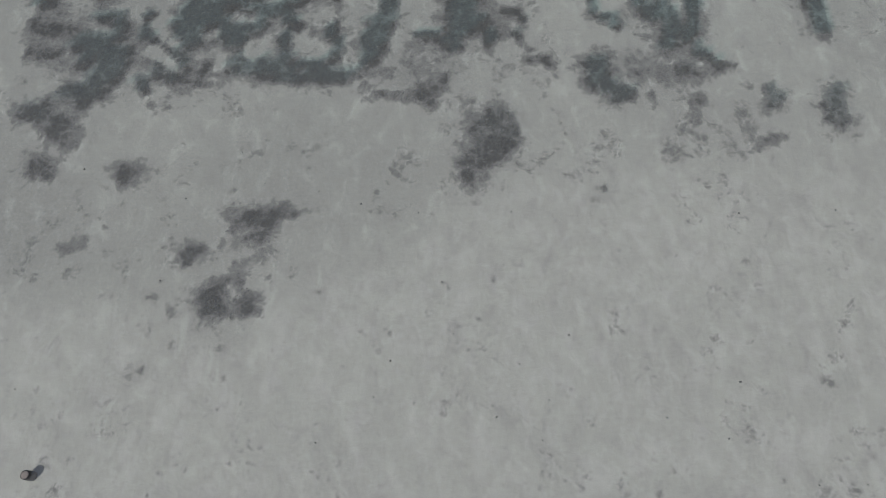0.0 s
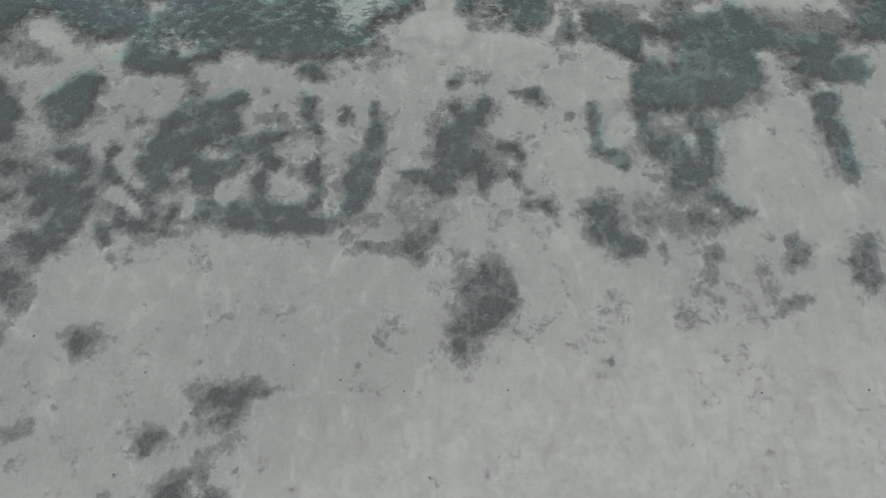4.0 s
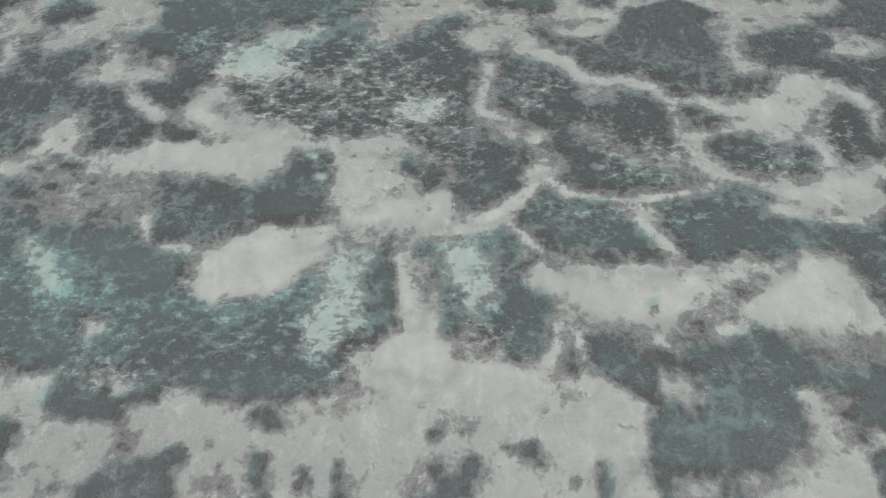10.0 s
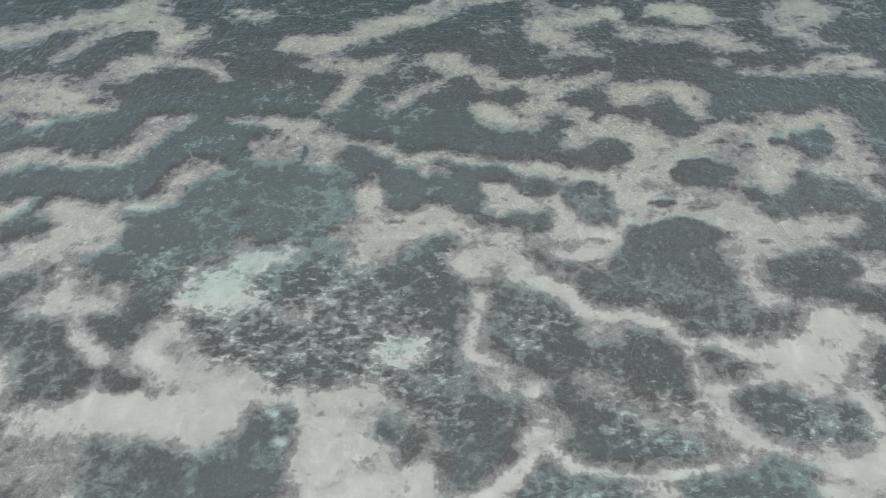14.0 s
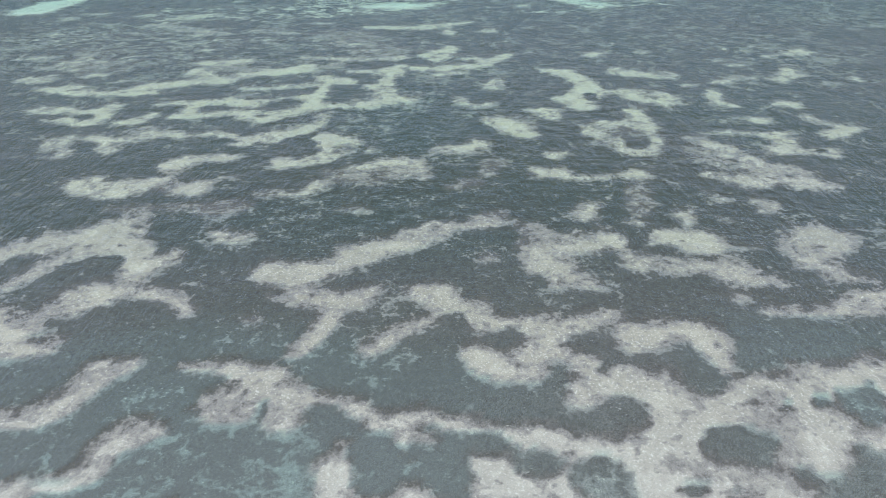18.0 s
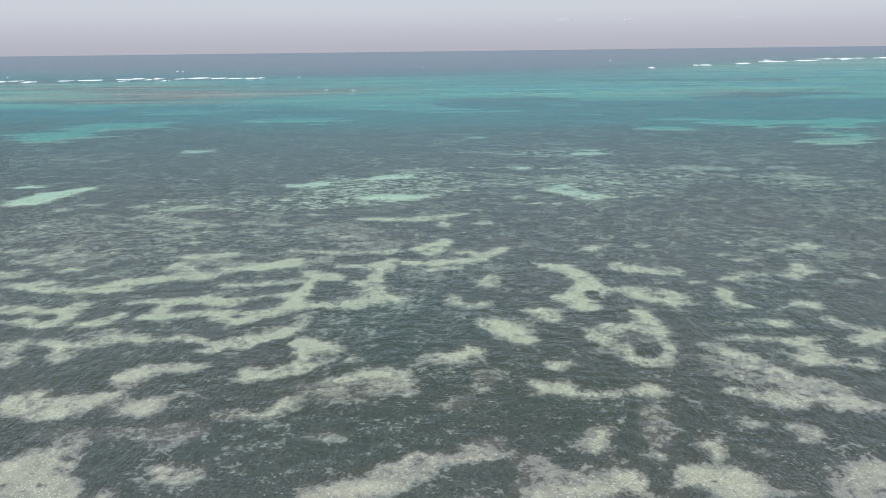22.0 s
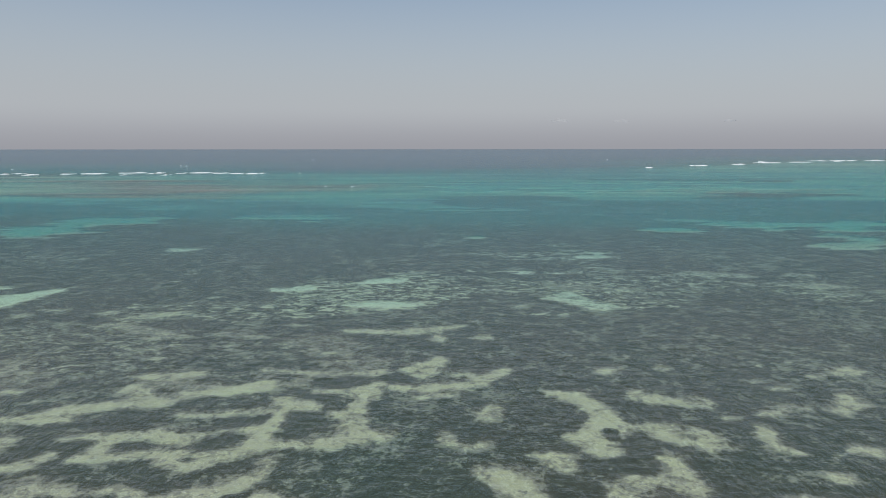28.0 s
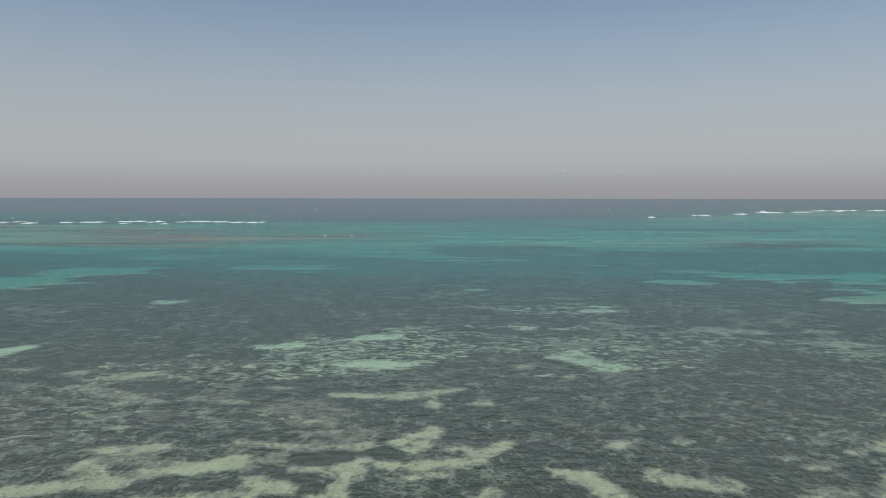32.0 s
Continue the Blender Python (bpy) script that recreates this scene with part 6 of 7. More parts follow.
patch("T", 0.85, 105.5, 314.9, 7.56, 3.8, 119.6, 310.6, 7.41, 9.2, 134.5, 317.8, 9.27, 4.85, 145.9, 321.4, 7.66, 2.98)
patch("T", 0.85, 159.9, 327, 7.8, 8.29)
patch("T", 0.75, 133.6, 288, 4.87, 2.45)
patch("T", 0.7, 146.5, 297.3, 3.49, 2.65)
patch("T", 0.75, 124.4, 265.7, 5.79, 6.32, 140.7, 277.4, 6.43, 7.01)
patch("T", 0.7, 114.8, 262.1, 3.02, 1.96)
patch("T", 0.7, 114.4, 279.6, 2.91, 2.14)
patch("S", 0.55, 61.9, 218, 3.79, 1.24, 68.74, 215.6, 3.73, 1.36)
patch("S", 0.5, 85.98, 215.3, 1.72, 1.12)
patch("S", 0.6, 83.15, 203.4, 3.44, 1.17)
patch("S", 0.6, 84.44, 195.4, 1.75, 0.93)
patch("S", 0.4, 68.27, 205, 1.12, 0.79)
patch("S", 0.5, 94.32, 198.2, 3.55, 1.21)
patch("T", 0.7, 77.85, 350.9, 12, 9.81)
patch("T", 0.6, 95.03, 336.1, 9.09, 4.43)
patch("T", 0.75, -31.17, 419.6, 6.65, 3.7, -20.26, 401.5, 4.01, 4.69, -8.61, 382, 7.56, 4.18, 8, 372.5, 9.41, 2.82)
patch("T", 0.65, -10.46, 425.9, 9.17, 3.82)
patch("G", 0.95, 19.9, 424.2, 12.09, 15.16, 38.95, 434.9, 15.48, 24.08, 56.45, 450.6, 6.42, 17.33)
patch("S", 0.82, -9.18, 166.5, 2.7, 0.61, -2.36, 165.3, 3.43, 1.12, 2.54, 167.6, 2.52, 0.62, 6.44, 169.5, 0.98, 0.48)
patch("S", 0.6, 3.42, 162, 1.2, 1.41)
patch("S", 0.7, 9.29, 172.8, 1.01, 0.68)
patch("S", 0.75, 9.92, 162.7, 1.86, 0.71)
patch("B", 0.8, -15.96, 161.4, 4.63, 2.1, -10.93, 158.7, 3.25, 2.67)
patch("S", 0.5, -11.95, 153.9, 3.46, 0.92)
patch("S", 0.6, -20.49, 169.7, 1.99, 0.65)
patch("T", 0.85, -17.66, 404.5, 15.57, 8.2, -0.44, 392, 10.9, 7.61)
patch("T", 0.6, -194.4, 404, 8.61, 6.59, -181.8, 407.4, 8.68, 5.03)
patch("T", 0.55, -133.6, 382.6, 10.72, 5.79)
patch("T", 0.5, -118.2, 391.6, 8.25, 4.58)
patch("T", 0.6, -68.3, 337.9, 13.81, 4.3, -50.33, 340.2, 9.26, 3.27)
patch("G", 0.8, -175, 353.3, 22.05, 9.63, -143.2, 358.4, 22.36, 12.43, -105.7, 351.3, 21.76, 11.83)
patch("G", 0.7, -41.13, 371.8, 15.43, 8.08)
patch("G", 0.8, 14.42, 448.9, 19.11, 16.67, 34.29, 418.3, 23.45, 17.7, 56.72, 411.4, 17.22, 13.61)
patch("G", 0.7, 45.56, 475.6, 20.36, 11.85)
patch("G", 0.6, 87.99, 398.5, 27.58, 9.45)
patch("T", 0.85, 16.28, 535.1, 23.3, 31.06, 54.3, 568.1, 37.26, 35.46, 97.25, 554.3, 36.14, 40.29, 130.7, 528.9, 26.61, 24.07)
patch("T", 0.8, 75.01, 490.3, 21.03, 15.23)
patch("T", 0.7, 5.06, 374.7, 12.92, 5.47, 25.89, 377.5, 13.01, 5.57)
patch("T", 0.7, 76.89, 352.2, 14.32, 7.07)
patch("G", 0.7, 50.53, 336.4, 27.17, 6.34, 96.69, 354.6, 19.22, 7.18)
patch("T", 0.6, 270.6, 774.6, 63.13, 27.72, 331.9, 734.7, 64.78, 30.87, 415.4, 787.2, 46.32, 28.61)
patch("T", 0.7, 256.9, 553.9, 35.72, 19.91, 218.9, 567.6, 24.54, 14.03)
patch("T", 0.7, 196.6, 597.4, 17.34, 15.73)
patch("G", 0.7, 174.7, 658.9, 53.22, 19.53, 239.5, 639.6, 41.97, 13.69)
patch("G", 0.65, 216.5, 480.4, 40.66, 12.05, 163.3, 449.1, 25.2, 8.28)
patch("T", 0.85, 162, 328.9, 6.54, 3.98, 142.7, 300.4, 9.77, 3.19)
patch("T", 0.6, 135.1, 277.3, 5.31, 2.61, 128.8, 285.4, 5.51, 2.11)
patch("T", 0.7, 14.45, 281.8, 2.56, 2.06)
patch("G", 0.6, -13.13, 11.38, 0.12, 0.12)
patch("G", 0.5, -8.07, 11.64, 0.12, 0.12)
patch("G", 0.5, -6.95, 11.76, 0.13, 0.13)
patch("G", 0.55, 7.99, 15.99, 0.21, 0.21)
patch("G", 0.45, 7.41, 15.51, 0.16, 0.16)
patch("G", 0.4, -12.26, 8.4, 0.14, 0.14)
patch("G", 0.35, -13.37, 7.26, 0.28, 0.28)
patch("G", 0.4, 16.87, 6.29, 0.14, 0.14)
patch("G", 0.4, 17.74, 6.5, 0.14, 0.14)
patch("G", 0.4, 14.35, 14.68, 0.1, 0.1)
patch("G", 0.4, -15.73, 10.7, 0.12, 0.12)
patch("G", 0.4, -19, 14.08, 0.21, 0.21)
patch("S", 0.85, -17.27, 52.31, 0.2, 0.18, -16.47, 51.86, 0.2, 0.18, -15.63, 51.19, 0.2, 0.17)
patch("S", 0.8, 22.97, 48.6, 0.21, 0.23, 23.38, 47.63, 0.21, 0.23, 23.49, 46.69, 0.21, 0.22)
patch("S", 0.8, 25.39, 52.77, 0.32, 0.27, 26.6, 52.09, 0.39, 0.31, 27.06, 51.21, 0.25, 0.34)
patch("S", 0.8, 5.24, 42.6, 0.22, 0.19, 6, 41.65, 0.27, 0.22, 6.76, 41.03, 0.27, 0.21)
patch("S", 0.8, 11.25, 43.68, 0.28, 0.2, 12.2, 42.69, 0.33, 0.26, 12.97, 41.74, 0.27, 0.25, 13.69, 40.67, 0.27, 0.18)
patch("S", 0.75, -14.44, 43.29, 0.14, 0.26, -14.06, 42.01, 0.14, 0.25)
patch("S", 0.7, -12.91, 41.37, 0.39, 0.15, -11.79, 41.3, 0.33, 0.15)
patch("S", 0.8, -0.52, 40.36, 0.16, 0.35, -0.24, 38.92, 0.16, 0.45, -0.02, 37.83, 0.2, 0.32)
patch("T", 0.75, -29.5, 428, 6.5, 3.6, -13.9, 414, 6.3, 6.7, -2.0, 399, 9.8, 6.1, 11.5, 387, 6.3, 2.9)
patch("G", 0.75, 10.8, 422, 7.7, 14.5, 34.9, 426, 21.0, 22.3, 60.5, 437, 7.4, 15.7)
patch("T", 0.7, 64.9, 408, 5.7, 6.7)
patch("M", 0.5, -101, 409, 55.7, 38.9)

cover *= 1 - 0.13 * step(GY, 100, 150)
cover *= 1 - 0.1 * step(WARPS[3][1] + 0.6 * WARPS[2][2], 0.1, 0.9) * step(GY, 30, 40)
mottle = np.maximum(mottle, (0.16 + 0.12 * WARPS[4][1]) * step(GY, 34, 38) * (1 - 0.5 * step(GY, 52, 72)) * (1 - step(GY, 110, 130)))
flecks = np.maximum(flecks, np.clip(-0.08 + 0.35 * WARPS[4][2], 0, 1) * step(GY, 110, 150) * (1 - step(GY, 300, 420)))
brown = np.maximum(brown, np.clip(0.62 - 0.2 * step(GX, -8, 8) + 0.18 * WARPS[3][1] + 0.16 * WARPS[2][2], 0, 0.85) * step(GY - 6 * step(GX, -8, 6), 8, 14) * (1 - step(GY, 31, 36)))     # a thin brown film
depth = depth - 1.4 * belt * step(cover, 0.45, 0.85) + 0.5 * pools * belt     # weedy banks stand higher than the washed channels
# teal tint on dense seagrass by place, standing in for low-angle sky reflection
lush = step(cover - brown * 0.4, 0.45, 0.85)
teal_noise = 0.6 + 0.4 * step(WARPS[3][1] + WARPS[4][1], -0.4, 0.5)
depth = depth + lush * teal_noise * (1 - 0.45 * mottle) * (0.6 * step(GY, 16, 22) + 0.65 * step(GY, 28, 36) - 0.65 * step(GY, 39, 50) - 0.4 * step(GY, 64, 80) - 0.08 * step(GY, 84, 106))
TEAL = [(-15, 38.5, 13, 5, 1.0), (14, 42, 14, 5, 0.15), (-10, 63, 20, 10, 0.75), (-12, 72, 26, 5, 0.5), (0, 118, 12, 14, 0.12), (29, 71, 11, 8, 0.5), (-32, 72, 8, 8, 0.85)]       # greener meadow zones, tinted further in place of reflected sky
hollow = np.zeros_like(GX)
for x_, y_, rx_, ry_, much in TEAL:
    hollow = np.maximum(hollow, much - much * step(np.hypot((GX - x_) / rx_, (GY - y_) / ry_) + 0.25 * WARPS[3][1] + 0.15 * WARPS[2][2], 0.35, 1.2))
depth = depth + hollow * lush
depth = depth + 0.75 * step(cover, 0.7, 0.84) * step(GY, 19, 24) * (1 - step(GY, 31, 35))      # teal tint over the cores of the clumps
depth = depth + 1.3 * pools * step(GY, 250, 290)
depth = depth + pools * (0.4 * step(GY, 30, 36) - 0.15 * step(GY, 62, 85))
gold = step(GY + 8 * WARPS[3][2], 70, 128) * (1 - 0.6 * step(GY, 180, 260)) * (1 - belt)               # bottom colour yellower off the flat
clean = np.maximum(pools * step(GY, 130, 165), 0.4 * flecks * step(GY, 165, 185)) * (1 - step(GY, 230, 270)) + 0.7 * pools * belt           # washed white sand in the outer hollows
crisp = step(GY, 50, 80)                       # firmer rims off the flat
bed_z = -0.02 * depth + 0.05 * WARPS[2][1] * step(60 - far, -200, 40) + 0.06 * cover


# ---- sheets cut from one grid ----
def sheet(name, xs, ys, z, values, mat, keep=None):
    nx, ny = len(xs), len(ys)
    gx, gy = np.meshgrid(xs, ys)
    index = np.arange(nx * ny).reshape(ny, nx)
    quads = np.stack([index[:-1, :-1], index[:-1, 1:], index[1:, 1:], index[1:, :-1]], -1)
    quads = quads[keep] if keep is not None else quads.reshape(-1, 4)
    used, loops = np.unique(quads, return_inverse=True)
    points = np.stack([gx.ravel()[used], gy.ravel()[used], z.ravel()[used]], -1)
    me = bpy.data.meshes.new(name)
    me.vertices.add(len(used)), me.loops.add(quads.size), me.polygons.add(len(quads))
    me.vertices.foreach_set("co", points.astype(np.float32).ravel())
    me.loops.foreach_set("vertex_index", loops.astype(np.int32).ravel())
    me.polygons.foreach_set("loop_start", np.arange(0, quads.size, 4, dtype=np.int32))
    me.polygons.foreach_set("use_smooth", np.ones(len(quads), bool))
    for key, v in values.items():
        me.attributes.new(key, "FLOAT", "POINT").data.foreach_set("value", v.ravel()[used].astype(np.float32))
    me.update(calc_edges=True)
    me.materials.append(mat)
    return new(name, me)


seabed = tagged(sheet("ground", XS, YS, bed_z, {"cover": cover, "brown": brown, "mottle": mottle, "flecks": flecks, "gold": gold, "crisp": crisp, "clean": clean}, SEABED),
                "shallow lagoon bottom of pale sand and dark seagrass meadow", "seabed", kind="structure")
veil = 0.11 * (1 - step(GY, 14, 38)) + 0.1 - 0.02 * step(GY, 55, 75) - 0.08 * step(GY, 72, 105)           # milky haze painted into the water, thinning away from the shore
ruffle = (0.12 + 0.2 * step(GY, 15, 60) + 0.45 * step(GY, 70, 200)) * (1 - 0.88 * step(GY, 260, 1200))      # calmer in the lee of the shore
wx_, wy_ = XS[::2], YS[::2]
water = tagged(sheet("water", wx_, wy_, np.full((len(wy_), len(wx_)), 0.45), {"depth": depth[::2, ::2], "ruffle": ruffle[::2, ::2], "veil": veil[::2, ::2]}, WATER),
               "clear shallow sea water ruffled by wind", "water", kind="structure")
water.visible_shadow = False


# ---- each patch of the bottom as a thing of its own, laid on the sheet ----
KINDS = {"S": ("sand_patch", "sand patch", "sand patches in the seagrass"), "T": ("sand_hollow", "sand hollow", "turquoise sand hollows"),
         "B": ("weed_patch", "weed patch", "patches of sparse weed"), "G": ("seagrass_clump", "seagrass", "seagrass clumps")}
CLUMPS = []
for n, (kind, amount, box, value, runs) in enumerate(PATCHES):
    if amount < 0.4:
        continue
    rows_, cols_ = box
    corner = np.maximum(np.maximum(value[:-1, :-1], value[1:, 1:]), np.maximum(value[1:, :-1], value[:-1, 1:]))
    keep = corner > 0.3
    if keep.sum() < 2:
        continue
    name, category, group = KINDS[kind]
    lift = (0.015 + 0.00007 * n) * step(value, 0.3, 0.7) - 0.008
    thing = sheet(name, XS[cols_], YS[rows_], bed_z[box] + lift, {"cover": cover[box], "brown": brown[box], "mottle": mottle[box], "flecks": flecks[box], "gold": gold[box], "crisp": crisp[box], "clean": clean[box]}, SEABED, keep)
    wide, deep = np.ptp(runs[:, 0]) + 2 * runs[:, 2].mean(), np.ptp(runs[:, 1]) + 2 * runs[:, 3].mean()
    shape = "long narrow" if max(wide, deep) > 3.2 * min(wide, deep) else "winding" if len(runs) > 12 else "rounded"
    size = "large" if max(wide, deep) > 9 else "small" if max(wide, deep) < 2.5 else "mid-sized"
    on_flat = runs[:, 1].mean() < 31
    label = {"S": f"{size} {shape} patch of pale bare sand in dark seagrass", "T": f"{size} {shape} sandy hollow, pale turquoise under clear water",
             "B": f"{size} {shape} patch of sparse brown weed on sand",
             "G": f"{size} {shape} clump of dark seagrass on {'the pale sand flat' if on_flat else 'sandy bottom'}"}[kind]
    tagged(thing, label, category, group)
    if kind == "G" and runs[:, 1].mean() < 70:
        CLUMPS.append((thing, box))


# ---- seagrass blades ----
def blades_material():
    g = Graph("seagrass_blades")
    info = g.n.new("ShaderNodeNewGeometry")
    colour = g.mix(info.outputs["Random Per Island"], (0.06, 0.062, 0.052), (0.15, 0.14, 0.12))
    return g.finish(g.principled(colour, 0.7))


def weed_material():
    g = Graph("wet_stone")
    return g.finish(g.principled(g.mix(g.noise(9.0), (0.05, 0.047, 0.04), (0.16, 0.15, 0.13)), 0.6, g.bump(g.noise(14.0), 0.5, 0.02)))


BLADES, STONE = blades_material(), weed_material()


def mesh_of(name, points, faces, mat, smooth=False):
    me = bpy.data.meshes.new(name)
    me.from_pydata([tuple(p) for p in points], [], [tuple(f) for f in faces])
    me.polygons.foreach_set("use_smooth", np.full(len(me.polygons), smooth))
    me.materials.append(mat)
    return me


def blade_mesh(name, roots, rng):
    """A bent pointed leaf of two triangles and a quad at each root, leaning with the current."""
    n = len(roots)
    way = rng.normal(0.6, 0.7, n)
    long_, wide = rng.uniform(0.05, 0.13, n), rng.uniform(0.008, 0.018, n)
    along = np.stack([np.cos(way), np.sin(way), np.zeros(n)], -1)
    side = np.stack([-np.sin(way), np.cos(way), np.zeros(n)], -1) * wide[:, None]
    up = np.array([0, 0, 1.0])
    mid = roots + along * (long_ * 0.45)[:, None] + up * (long_ * 0.5)[:, None]
    tip = roots + along * long_[:, None] + up * (long_ * 0.45)[:, None]
    points = np.stack([roots - side, roots + side, mid + side, mid - side, tip], 1).reshape(-1, 3)
    k = 5 * np.arange(n)
    quads, tris = np.stack([k, k + 1, k + 2, k + 3], -1), np.stack([k + 3, k + 2, k + 4], -1)
    me = bpy.data.meshes.new(name)
    loops = np.concatenate([quads.ravel(), tris.ravel()]).astype(np.int32)
    starts = np.concatenate([np.arange(n) * 4, 4 * n + np.arange(n) * 3]).astype(np.int32)
    me.vertices.add(len(points)), me.loops.add(len(loops)), me.polygons.add(2 * n)
    me.vertices.foreach_set("co", points.astype(np.float32).ravel())
    me.loops.foreach_set("vertex_index", loops)
    me.polygons.foreach_set("loop_start", starts)
    me.update(calc_edges=True)
    me.materials.append(BLADES)
    return me


def bed_at(x, y, field):
    i, j = np.clip(np.searchsorted(XS, x), 1, len(XS) - 1), np.clip(np.searchsorted(YS, y), 1, len(YS) - 1)
    a, b = (x - XS[i - 1]) / (XS[i] - XS[i - 1]), (y - YS[j - 1]) / (YS[j] - YS[j - 1])
    low = field[j - 1, i - 1] * (1 - a) + field[j - 1, i] * a
    high = field[j, i - 1] * (1 - a) + field[j, i] * a
    return low * (1 - b) + high * b


rng = np.random.default_rng(7)
for thing, box in CLUMPS:
    x0, x1 = XS[box[1]][[0, -1]]
    y0, y1 = YS[box[0]][[0, -1]]
    n = int(min((x1 - x0) * (y1 - y0) * 60, 6000))
    x, y = rng.uniform(x0, x1, n), rng.uniform(y0, y1, n)
    ok = bed_at(x, y, cover) + 0.35 * rough_field(x, y, 0.4, 61) > rng.uniform(0.6, 1.1, n)
    x, y = x[ok], y[ok]
    if len(x):
        leaves = new("leaves", blade_mesh("leaves", np.stack([x, y, bed_at(x, y, bed_z)], -1), rng))
        leaves.parent = thing
n = 90000
x, y = rng.uniform(-30, 32, n), 31 + 62 * rng.uniform(0, 1, n) ** 1.4
ok = bed_at(x, y, cover) + 0.4 * rough_field(x, y, 0.5, 67) > rng.uniform(0.45, 1.1, n)
x, y = x[ok], y[ok]
tagged(new("seagrass", blade_mesh("seagrass", np.stack([x, y, bed_at(x, y, bed_z)], -1), rng)),
       "short dark seagrass leaves bent by the current", "seagrass", kind="stuff")


# ---- stones on the sand flat ----
def stone_mesh(seed):
    bm = bmesh.new()
    bmesh.ops.create_icosphere(bm, subdivisions=2, radius=1.0)
    for v in bm.verts:
        v.co *= 1 + 0.28 * noise.noise(v.co * 1.3 + Vector((seed * 7.1, 0, 0))) + 0.1 * noise.noise(v.co * 3.5 + Vector((0, seed * 3.3, 0)))
        v.co.z *= 0.6
    me = bpy.data.meshes.new("stone")
    bm.to_mesh(me)
    bm.free()
    me.materials.append(STONE)
    me.polygons.foreach_set("use_smooth", np.ones(len(me.polygons), bool))
    return me


SHAPES = [stone_mesh(k) for k in range(4)]


def stone(n, x, y, r):
    ob = new("stone", SHAPES[n % 4])
    ob.matrix_world = pose(x, y, float(bed_at(np.array([x]), np.array([y]), bed_z)[0]) + 0.25 * r, 0, 0, n * 47) @ Matrix.Diagonal((r, r * 0.8, r, 1))
    tagged(ob, "small dark weed-covered stone lying on pale sand", "stone", "stones on the sand flat")


STONES = [(0.5, 8.8), (2.3, 5.1), (4.2, 4.1), (10.1, 10.8), (14.4, 14.7), (12.1, 4.1), (-3.0, 6.0), (-13.1, 11.5), (-12.5, 15.8), (-6.0, 16.1),
          (-8.7, 16.6), (0.0, 11.3), (3.4, 7.4), (4.6, 5.8), (5.7, 8.7), (-5.4, 4.1), (-18.7, 6.5), (-17.8, 17.5), (3.4, 14.9), (9.6, 5.0),
          (15.5, 8.2), (19.1, 14.8), (15.5, 2.2), (17.5, 2.2), (-2.3, 7.6), (-1.1, 14.9), (2.9, 12.1), (13.0, 6.5), (-3.9, 15.4), (-10.0, 18.4)]
for n, (x, y) in enumerate(STONES):
    stone(n, x, y, 0.035 + 0.025 * ((n * 37) % 10) / 10)


# ---- mooring post in the shallows ----
def turned(name, profile, mat, parent=None, sides=20, wobble=0.0):
    """A round body from rows of radius and height."""
    points, faces = [], []
    for k, (r, z) in enumerate(profile):
        for i in range(sides):
            a = 2 * math.pi * i / sides
            q = r * (1 + wobble * noise.noise(Vector((math.cos(a) * 2, math.sin(a) * 2, k * 0.7))))
            points.append((q * math.cos(a), q * math.sin(a), z))
    for k in range(len(profile) - 1):
        for i in range(sides):
            j = (i + 1) % sides
            faces.append((k * sides + i, k * sides + j, (k + 1) * sides + j, (k + 1) * sides + i))
    faces += [tuple(range(sides))[::-1], tuple((len(profile) - 1) * sides + i for i in range(sides))]
    ob = new(name, mesh_of(name, points, faces, mat, True))
    ob.parent = parent
    return ob


def plain(name, dark, light, scale, rough=0.8):
    g = Graph(name)
    return g.finish(g.principled(g.mix(g.noise(scale, 5), dark, light), rough, g.bump(g.noise(scale * 2), 0.5, 0.01)))


WOOD, WET = plain("weathered_wood", (0.16, 0.13, 0.1), (0.36, 0.31, 0.26), 18), plain("wet_wood", (0.02, 0.018, 0.016), (0.06, 0.052, 0.045), 14, 0.5)
post = tagged(new("mooring_post"), "stout weathered wooden post standing in shallow water", "post")
post.location = (-17.1, 2.87, -0.05)
turned("trunk", [(0.21, -0.3), (0.2, 0.2), (0.195, 0.58), (0.185, 0.62)], WET, post, 24, 0.08)
turned("post_top", [(0.15, 0.6), (0.155, 0.635), (0.14, 0.65), (0.05, 0.645)], WOOD, post, 24, 0.15)


# ---- surf on the outer reef ----
def foam_material():
    g = Graph("foam")
    holes = g.noise(0.9, 5, g.place(), 0.5)
    return g.finish(g.principled(g.mix(g.ramp(holes, 0.35, 0.6), (0.62, 0.66, 0.66), (0.86, 0.87, 0.87)), 0.9, g.bump(g.noise(3.0, 4), 0.8, 0.2)))


FOAM = foam_material()


def ridge(name, length, height, depth_, seed, parent):
    """A broken crest: uneven along its length, steep in front and sloping behind."""
    n, m = max(6, int(length / 2.2)), 7
    points, faces = [], []
    for i in range(n + 1):
        u = i / n
        swell_ = math.sin(math.pi * u) ** 0.4 * (0.65 + 0.6 * noise.noise(Vector((u * length * 0.16, seed * 3.7, 0))))
        bend = 2.5 * noise.noise(Vector((u * length * 0.05, seed * 1.9, 4)))
        for k in range(m):
            a = math.pi * k / (m - 1)
            lump = 1 + 0.3 * noise.noise(Vector((u * length * 0.5, k * 0.8, seed)))
            points.append(((u - 0.5) * length, bend - math.cos(a) * depth_ * (0.5 + 0.5 * swell_), max(0.0, math.sin(a)) * height * max(swell_, 0.08) * lump - 0.08))
    for i in range(n):
        for k in range(m - 1):
            p = i * m + k
            faces.append((p, p + 1, p + m + 1, p + m))
    ob = new(name, mesh_of(name, points, faces, FOAM, True))
    ob.parent = parent
    return ob


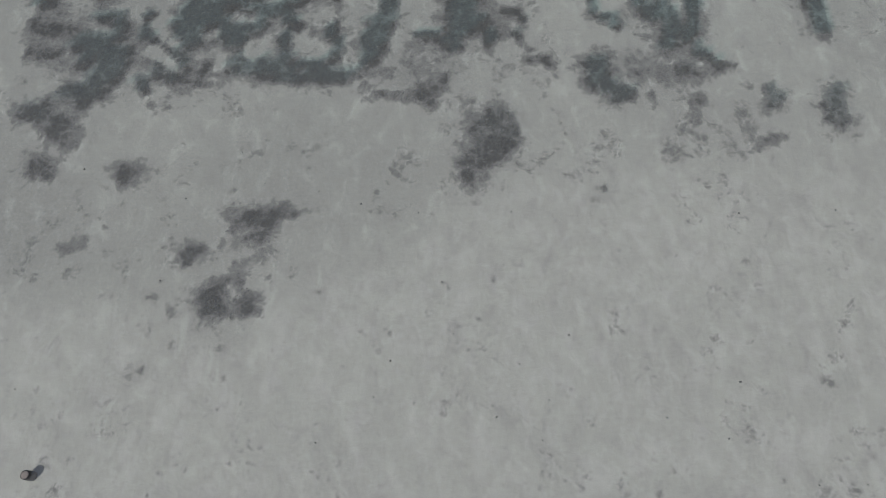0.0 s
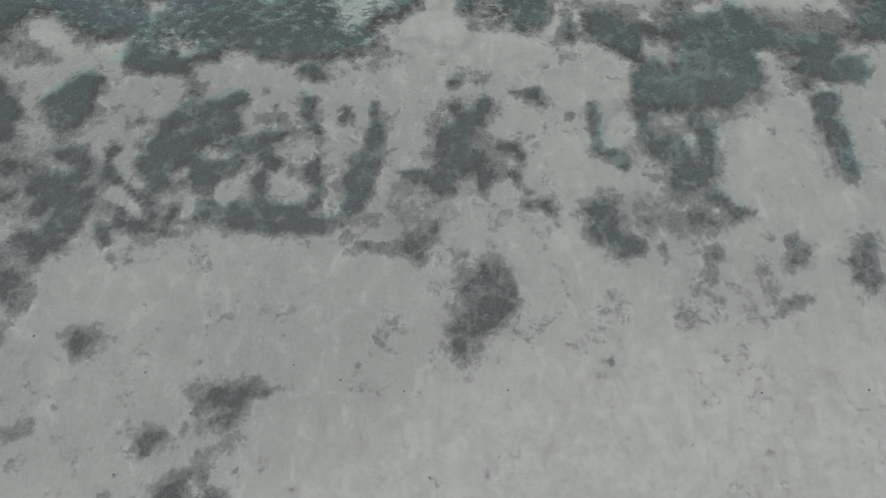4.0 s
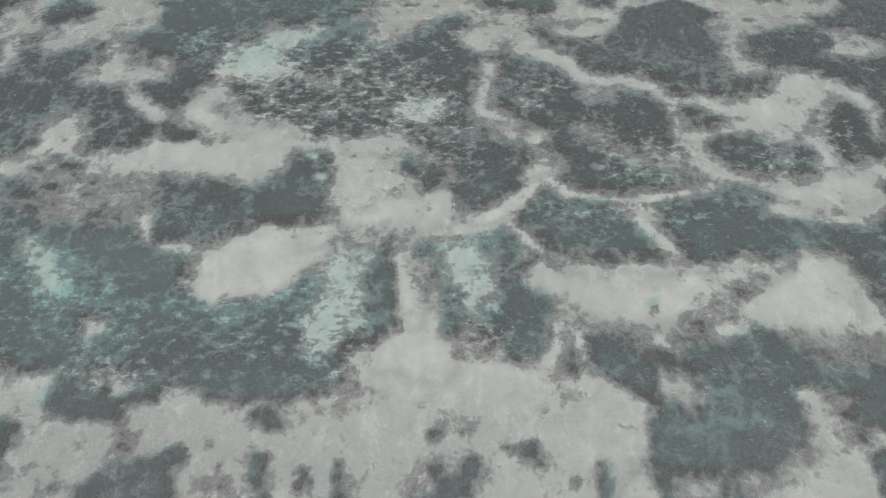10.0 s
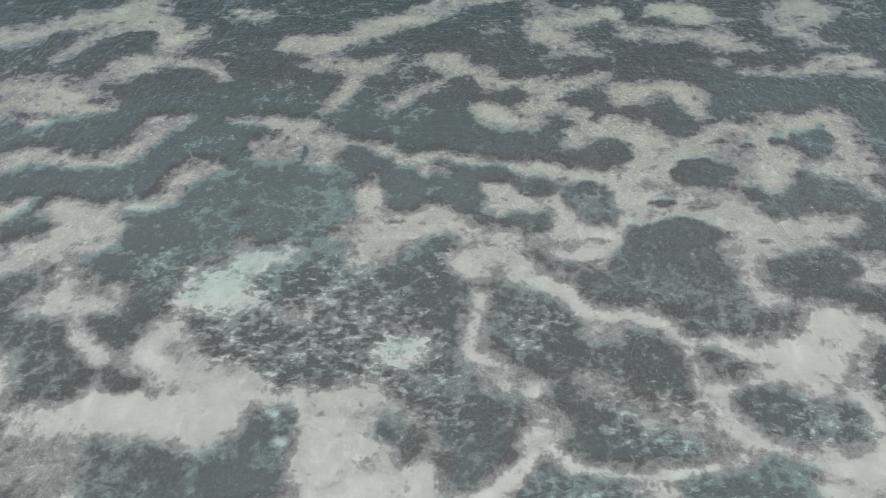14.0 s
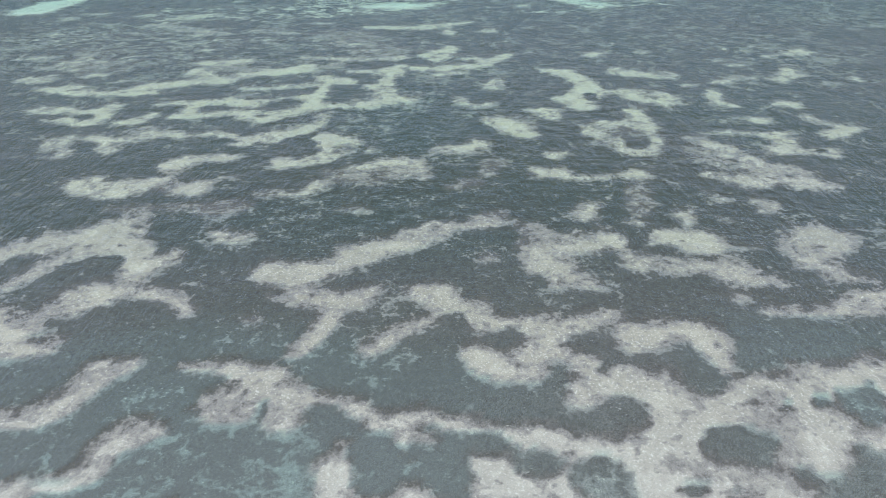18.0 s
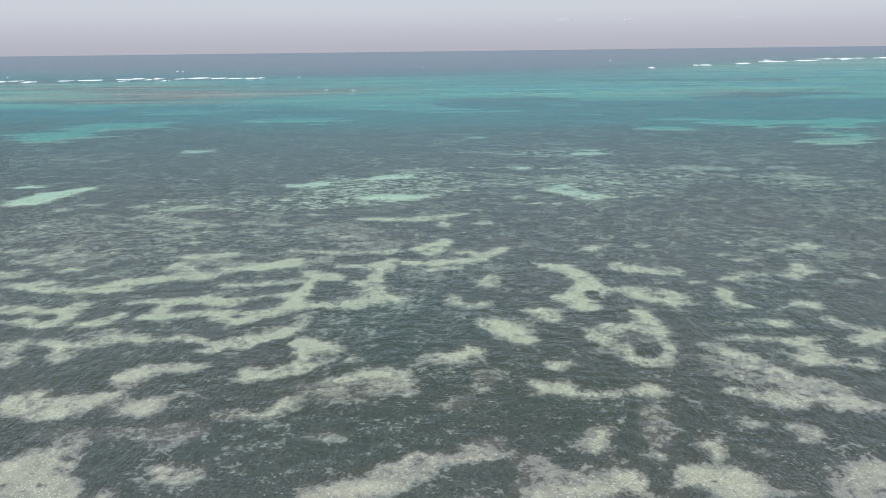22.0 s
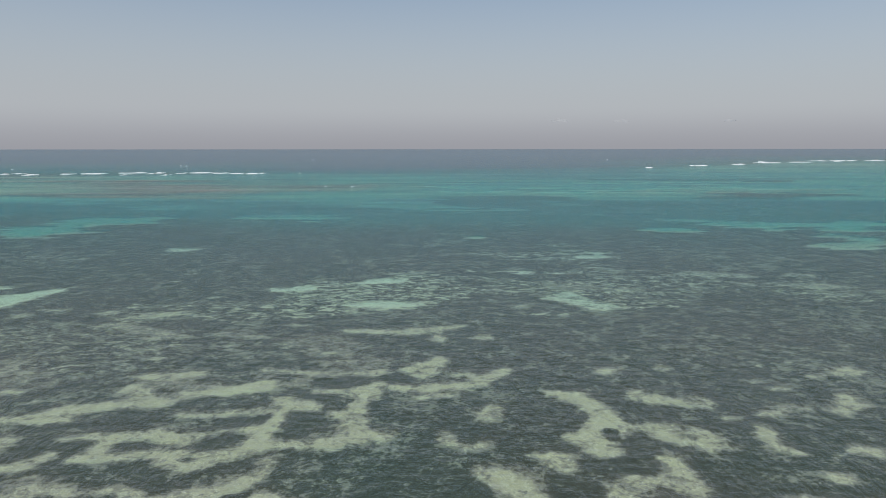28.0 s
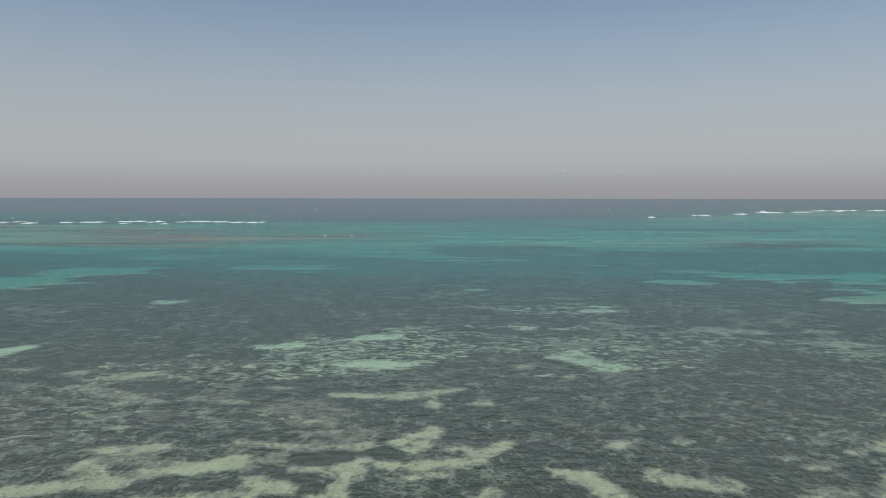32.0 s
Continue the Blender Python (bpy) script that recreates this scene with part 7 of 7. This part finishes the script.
def breaker(n, x0, y0, x1, y1, height):
    wave = tagged(new("breaking_wave"), "white breaking wave of foam on the outer reef", "wave", "surf on the reef")
    wave.matrix_world = pose((x0 + x1) / 2, (y0 + y1) / 2, 0.45, 0, 0, math.degrees(math.atan2(y1 - y0, x1 - x0)))
    length = math.hypot(x1 - x0, y1 - y0)
    ridge("crest", length, height * 0.75, 1.8, n, wave)
    ridge("wash", length * 0.85, height * 0.35, 6.0, n + 50, wave).location = (length * 0.04, -5.0, 0)
    ridge("trail", length * 0.5, height * 0.5, 1.4, n + 90, wave).location = (length * 0.2, 9.0, 0)


LEFT_REEF = [(-456, 759, -446, 759), (-451, 773, -442, 774), (-419, 740, -410, 740), (-397, 762, -383, 763), (-381, 770, -354, 771), (-351, 789, -321, 791),
             (-311, 774, -305, 774), (-310, 789, -302, 789), (-286, 782, -275, 783), (-277, 793, -252, 795), (-248, 785, -233, 785), (-229, 777, -213, 778),
             (-210, 772, -196, 773), (-196, 779, -192, 779), (-325, 745, -319, 745), (-281, 741, -277, 741), (-520, 764, -490, 762), (-580, 768, -545, 766)]
RIGHT_REEF = [(253, 958, 261, 959), (340, 1048, 346, 1048), (348, 1048, 365, 1050), (422, 1109, 443, 1110), (493, 1200, 540, 1204), (565, 1234, 607, 1237),
              (540, 1289, 551, 1290), (647, 1335, 689, 1339), (696, 1348, 727, 1350), (734, 1360, 753, 1361), (766, 1362, 806, 1366), (668, 1280, 678, 1280),
              (815, 1370, 850, 1374), (865, 1384, 905, 1390)]
for n, row in enumerate(LEFT_REEF + RIGHT_REEF):
    breaker(n, *row, 1.1 + 0.5 * noise.noise(Vector((n * 1.7, 0, 0))) + (0.7 if row[1] > 900 else 0.0))
for n, (x, y) in enumerate([(-369, 1026), (-527, 888), (-381, 1038), (-157, 790), (-86, 553), (-66, 547), (-271, 1428), (-42, 1153), (307, 1428)]):
    cap = tagged(new("whitecap"), "small white wave crest on open water", "wave", "scattered whitecaps")
    cap.location = (x, y, 0.45)
    ridge("crest", 1.6 + y * 0.002, 0.2 + y * 0.0003, 0.5, n + 200, cap)


# ---- low clouds far out ----
def cloud_material():
    g = Graph("cloud")
    see, lit, both = g.n.new("ShaderNodeBsdfTransparent"), g.n.new("ShaderNodeBsdfDiffuse"), g.n.new("ShaderNodeMixShader")
    lit.inputs[0].default_value = (0.85, 0.83, 0.8, 1)
    g.put(both.inputs[0], g.ramp(g.noise(0.03, 4), 0.3, 0.75, 0.01, 0.12)), g.put(both.inputs[1], see.outputs[0]), g.put(both.inputs[2], lit.outputs[0])
    return g.finish(both.outputs[0])


CLOUD = cloud_material()


def cloud(x, y, z, r, seed):
    bm = bmesh.new()
    bmesh.ops.create_icosphere(bm, subdivisions=3, radius=r)
    for v in bm.verts:
        v.co *= 1 + 0.5 * noise.noise(v.co / r * 1.6 + Vector((seed, 0, 0))) + 0.2 * noise.noise(v.co / r * 4)
        v.co.x, v.co.z = v.co.x * 1.8, max(v.co.z, -0.25 * r) * 0.55
    me = bpy.data.meshes.new("cloud")
    bm.to_mesh(me)
    bm.free()
    me.materials.append(CLOUD)
    me.polygons.foreach_set("use_smooth", np.ones(len(me.polygons), bool))
    ob = new("cloud", me)
    ob.location = (x, y, z)
    tagged(ob, "faint pale cloud low over the sea horizon", "cloud", "clouds on the horizon")


cloud(682, 4606, 180, 30, 1.0)
cloud(1087, 4614, 178, 24, 2.3)
cloud(1768, 4560, 180, 20, 4.1)
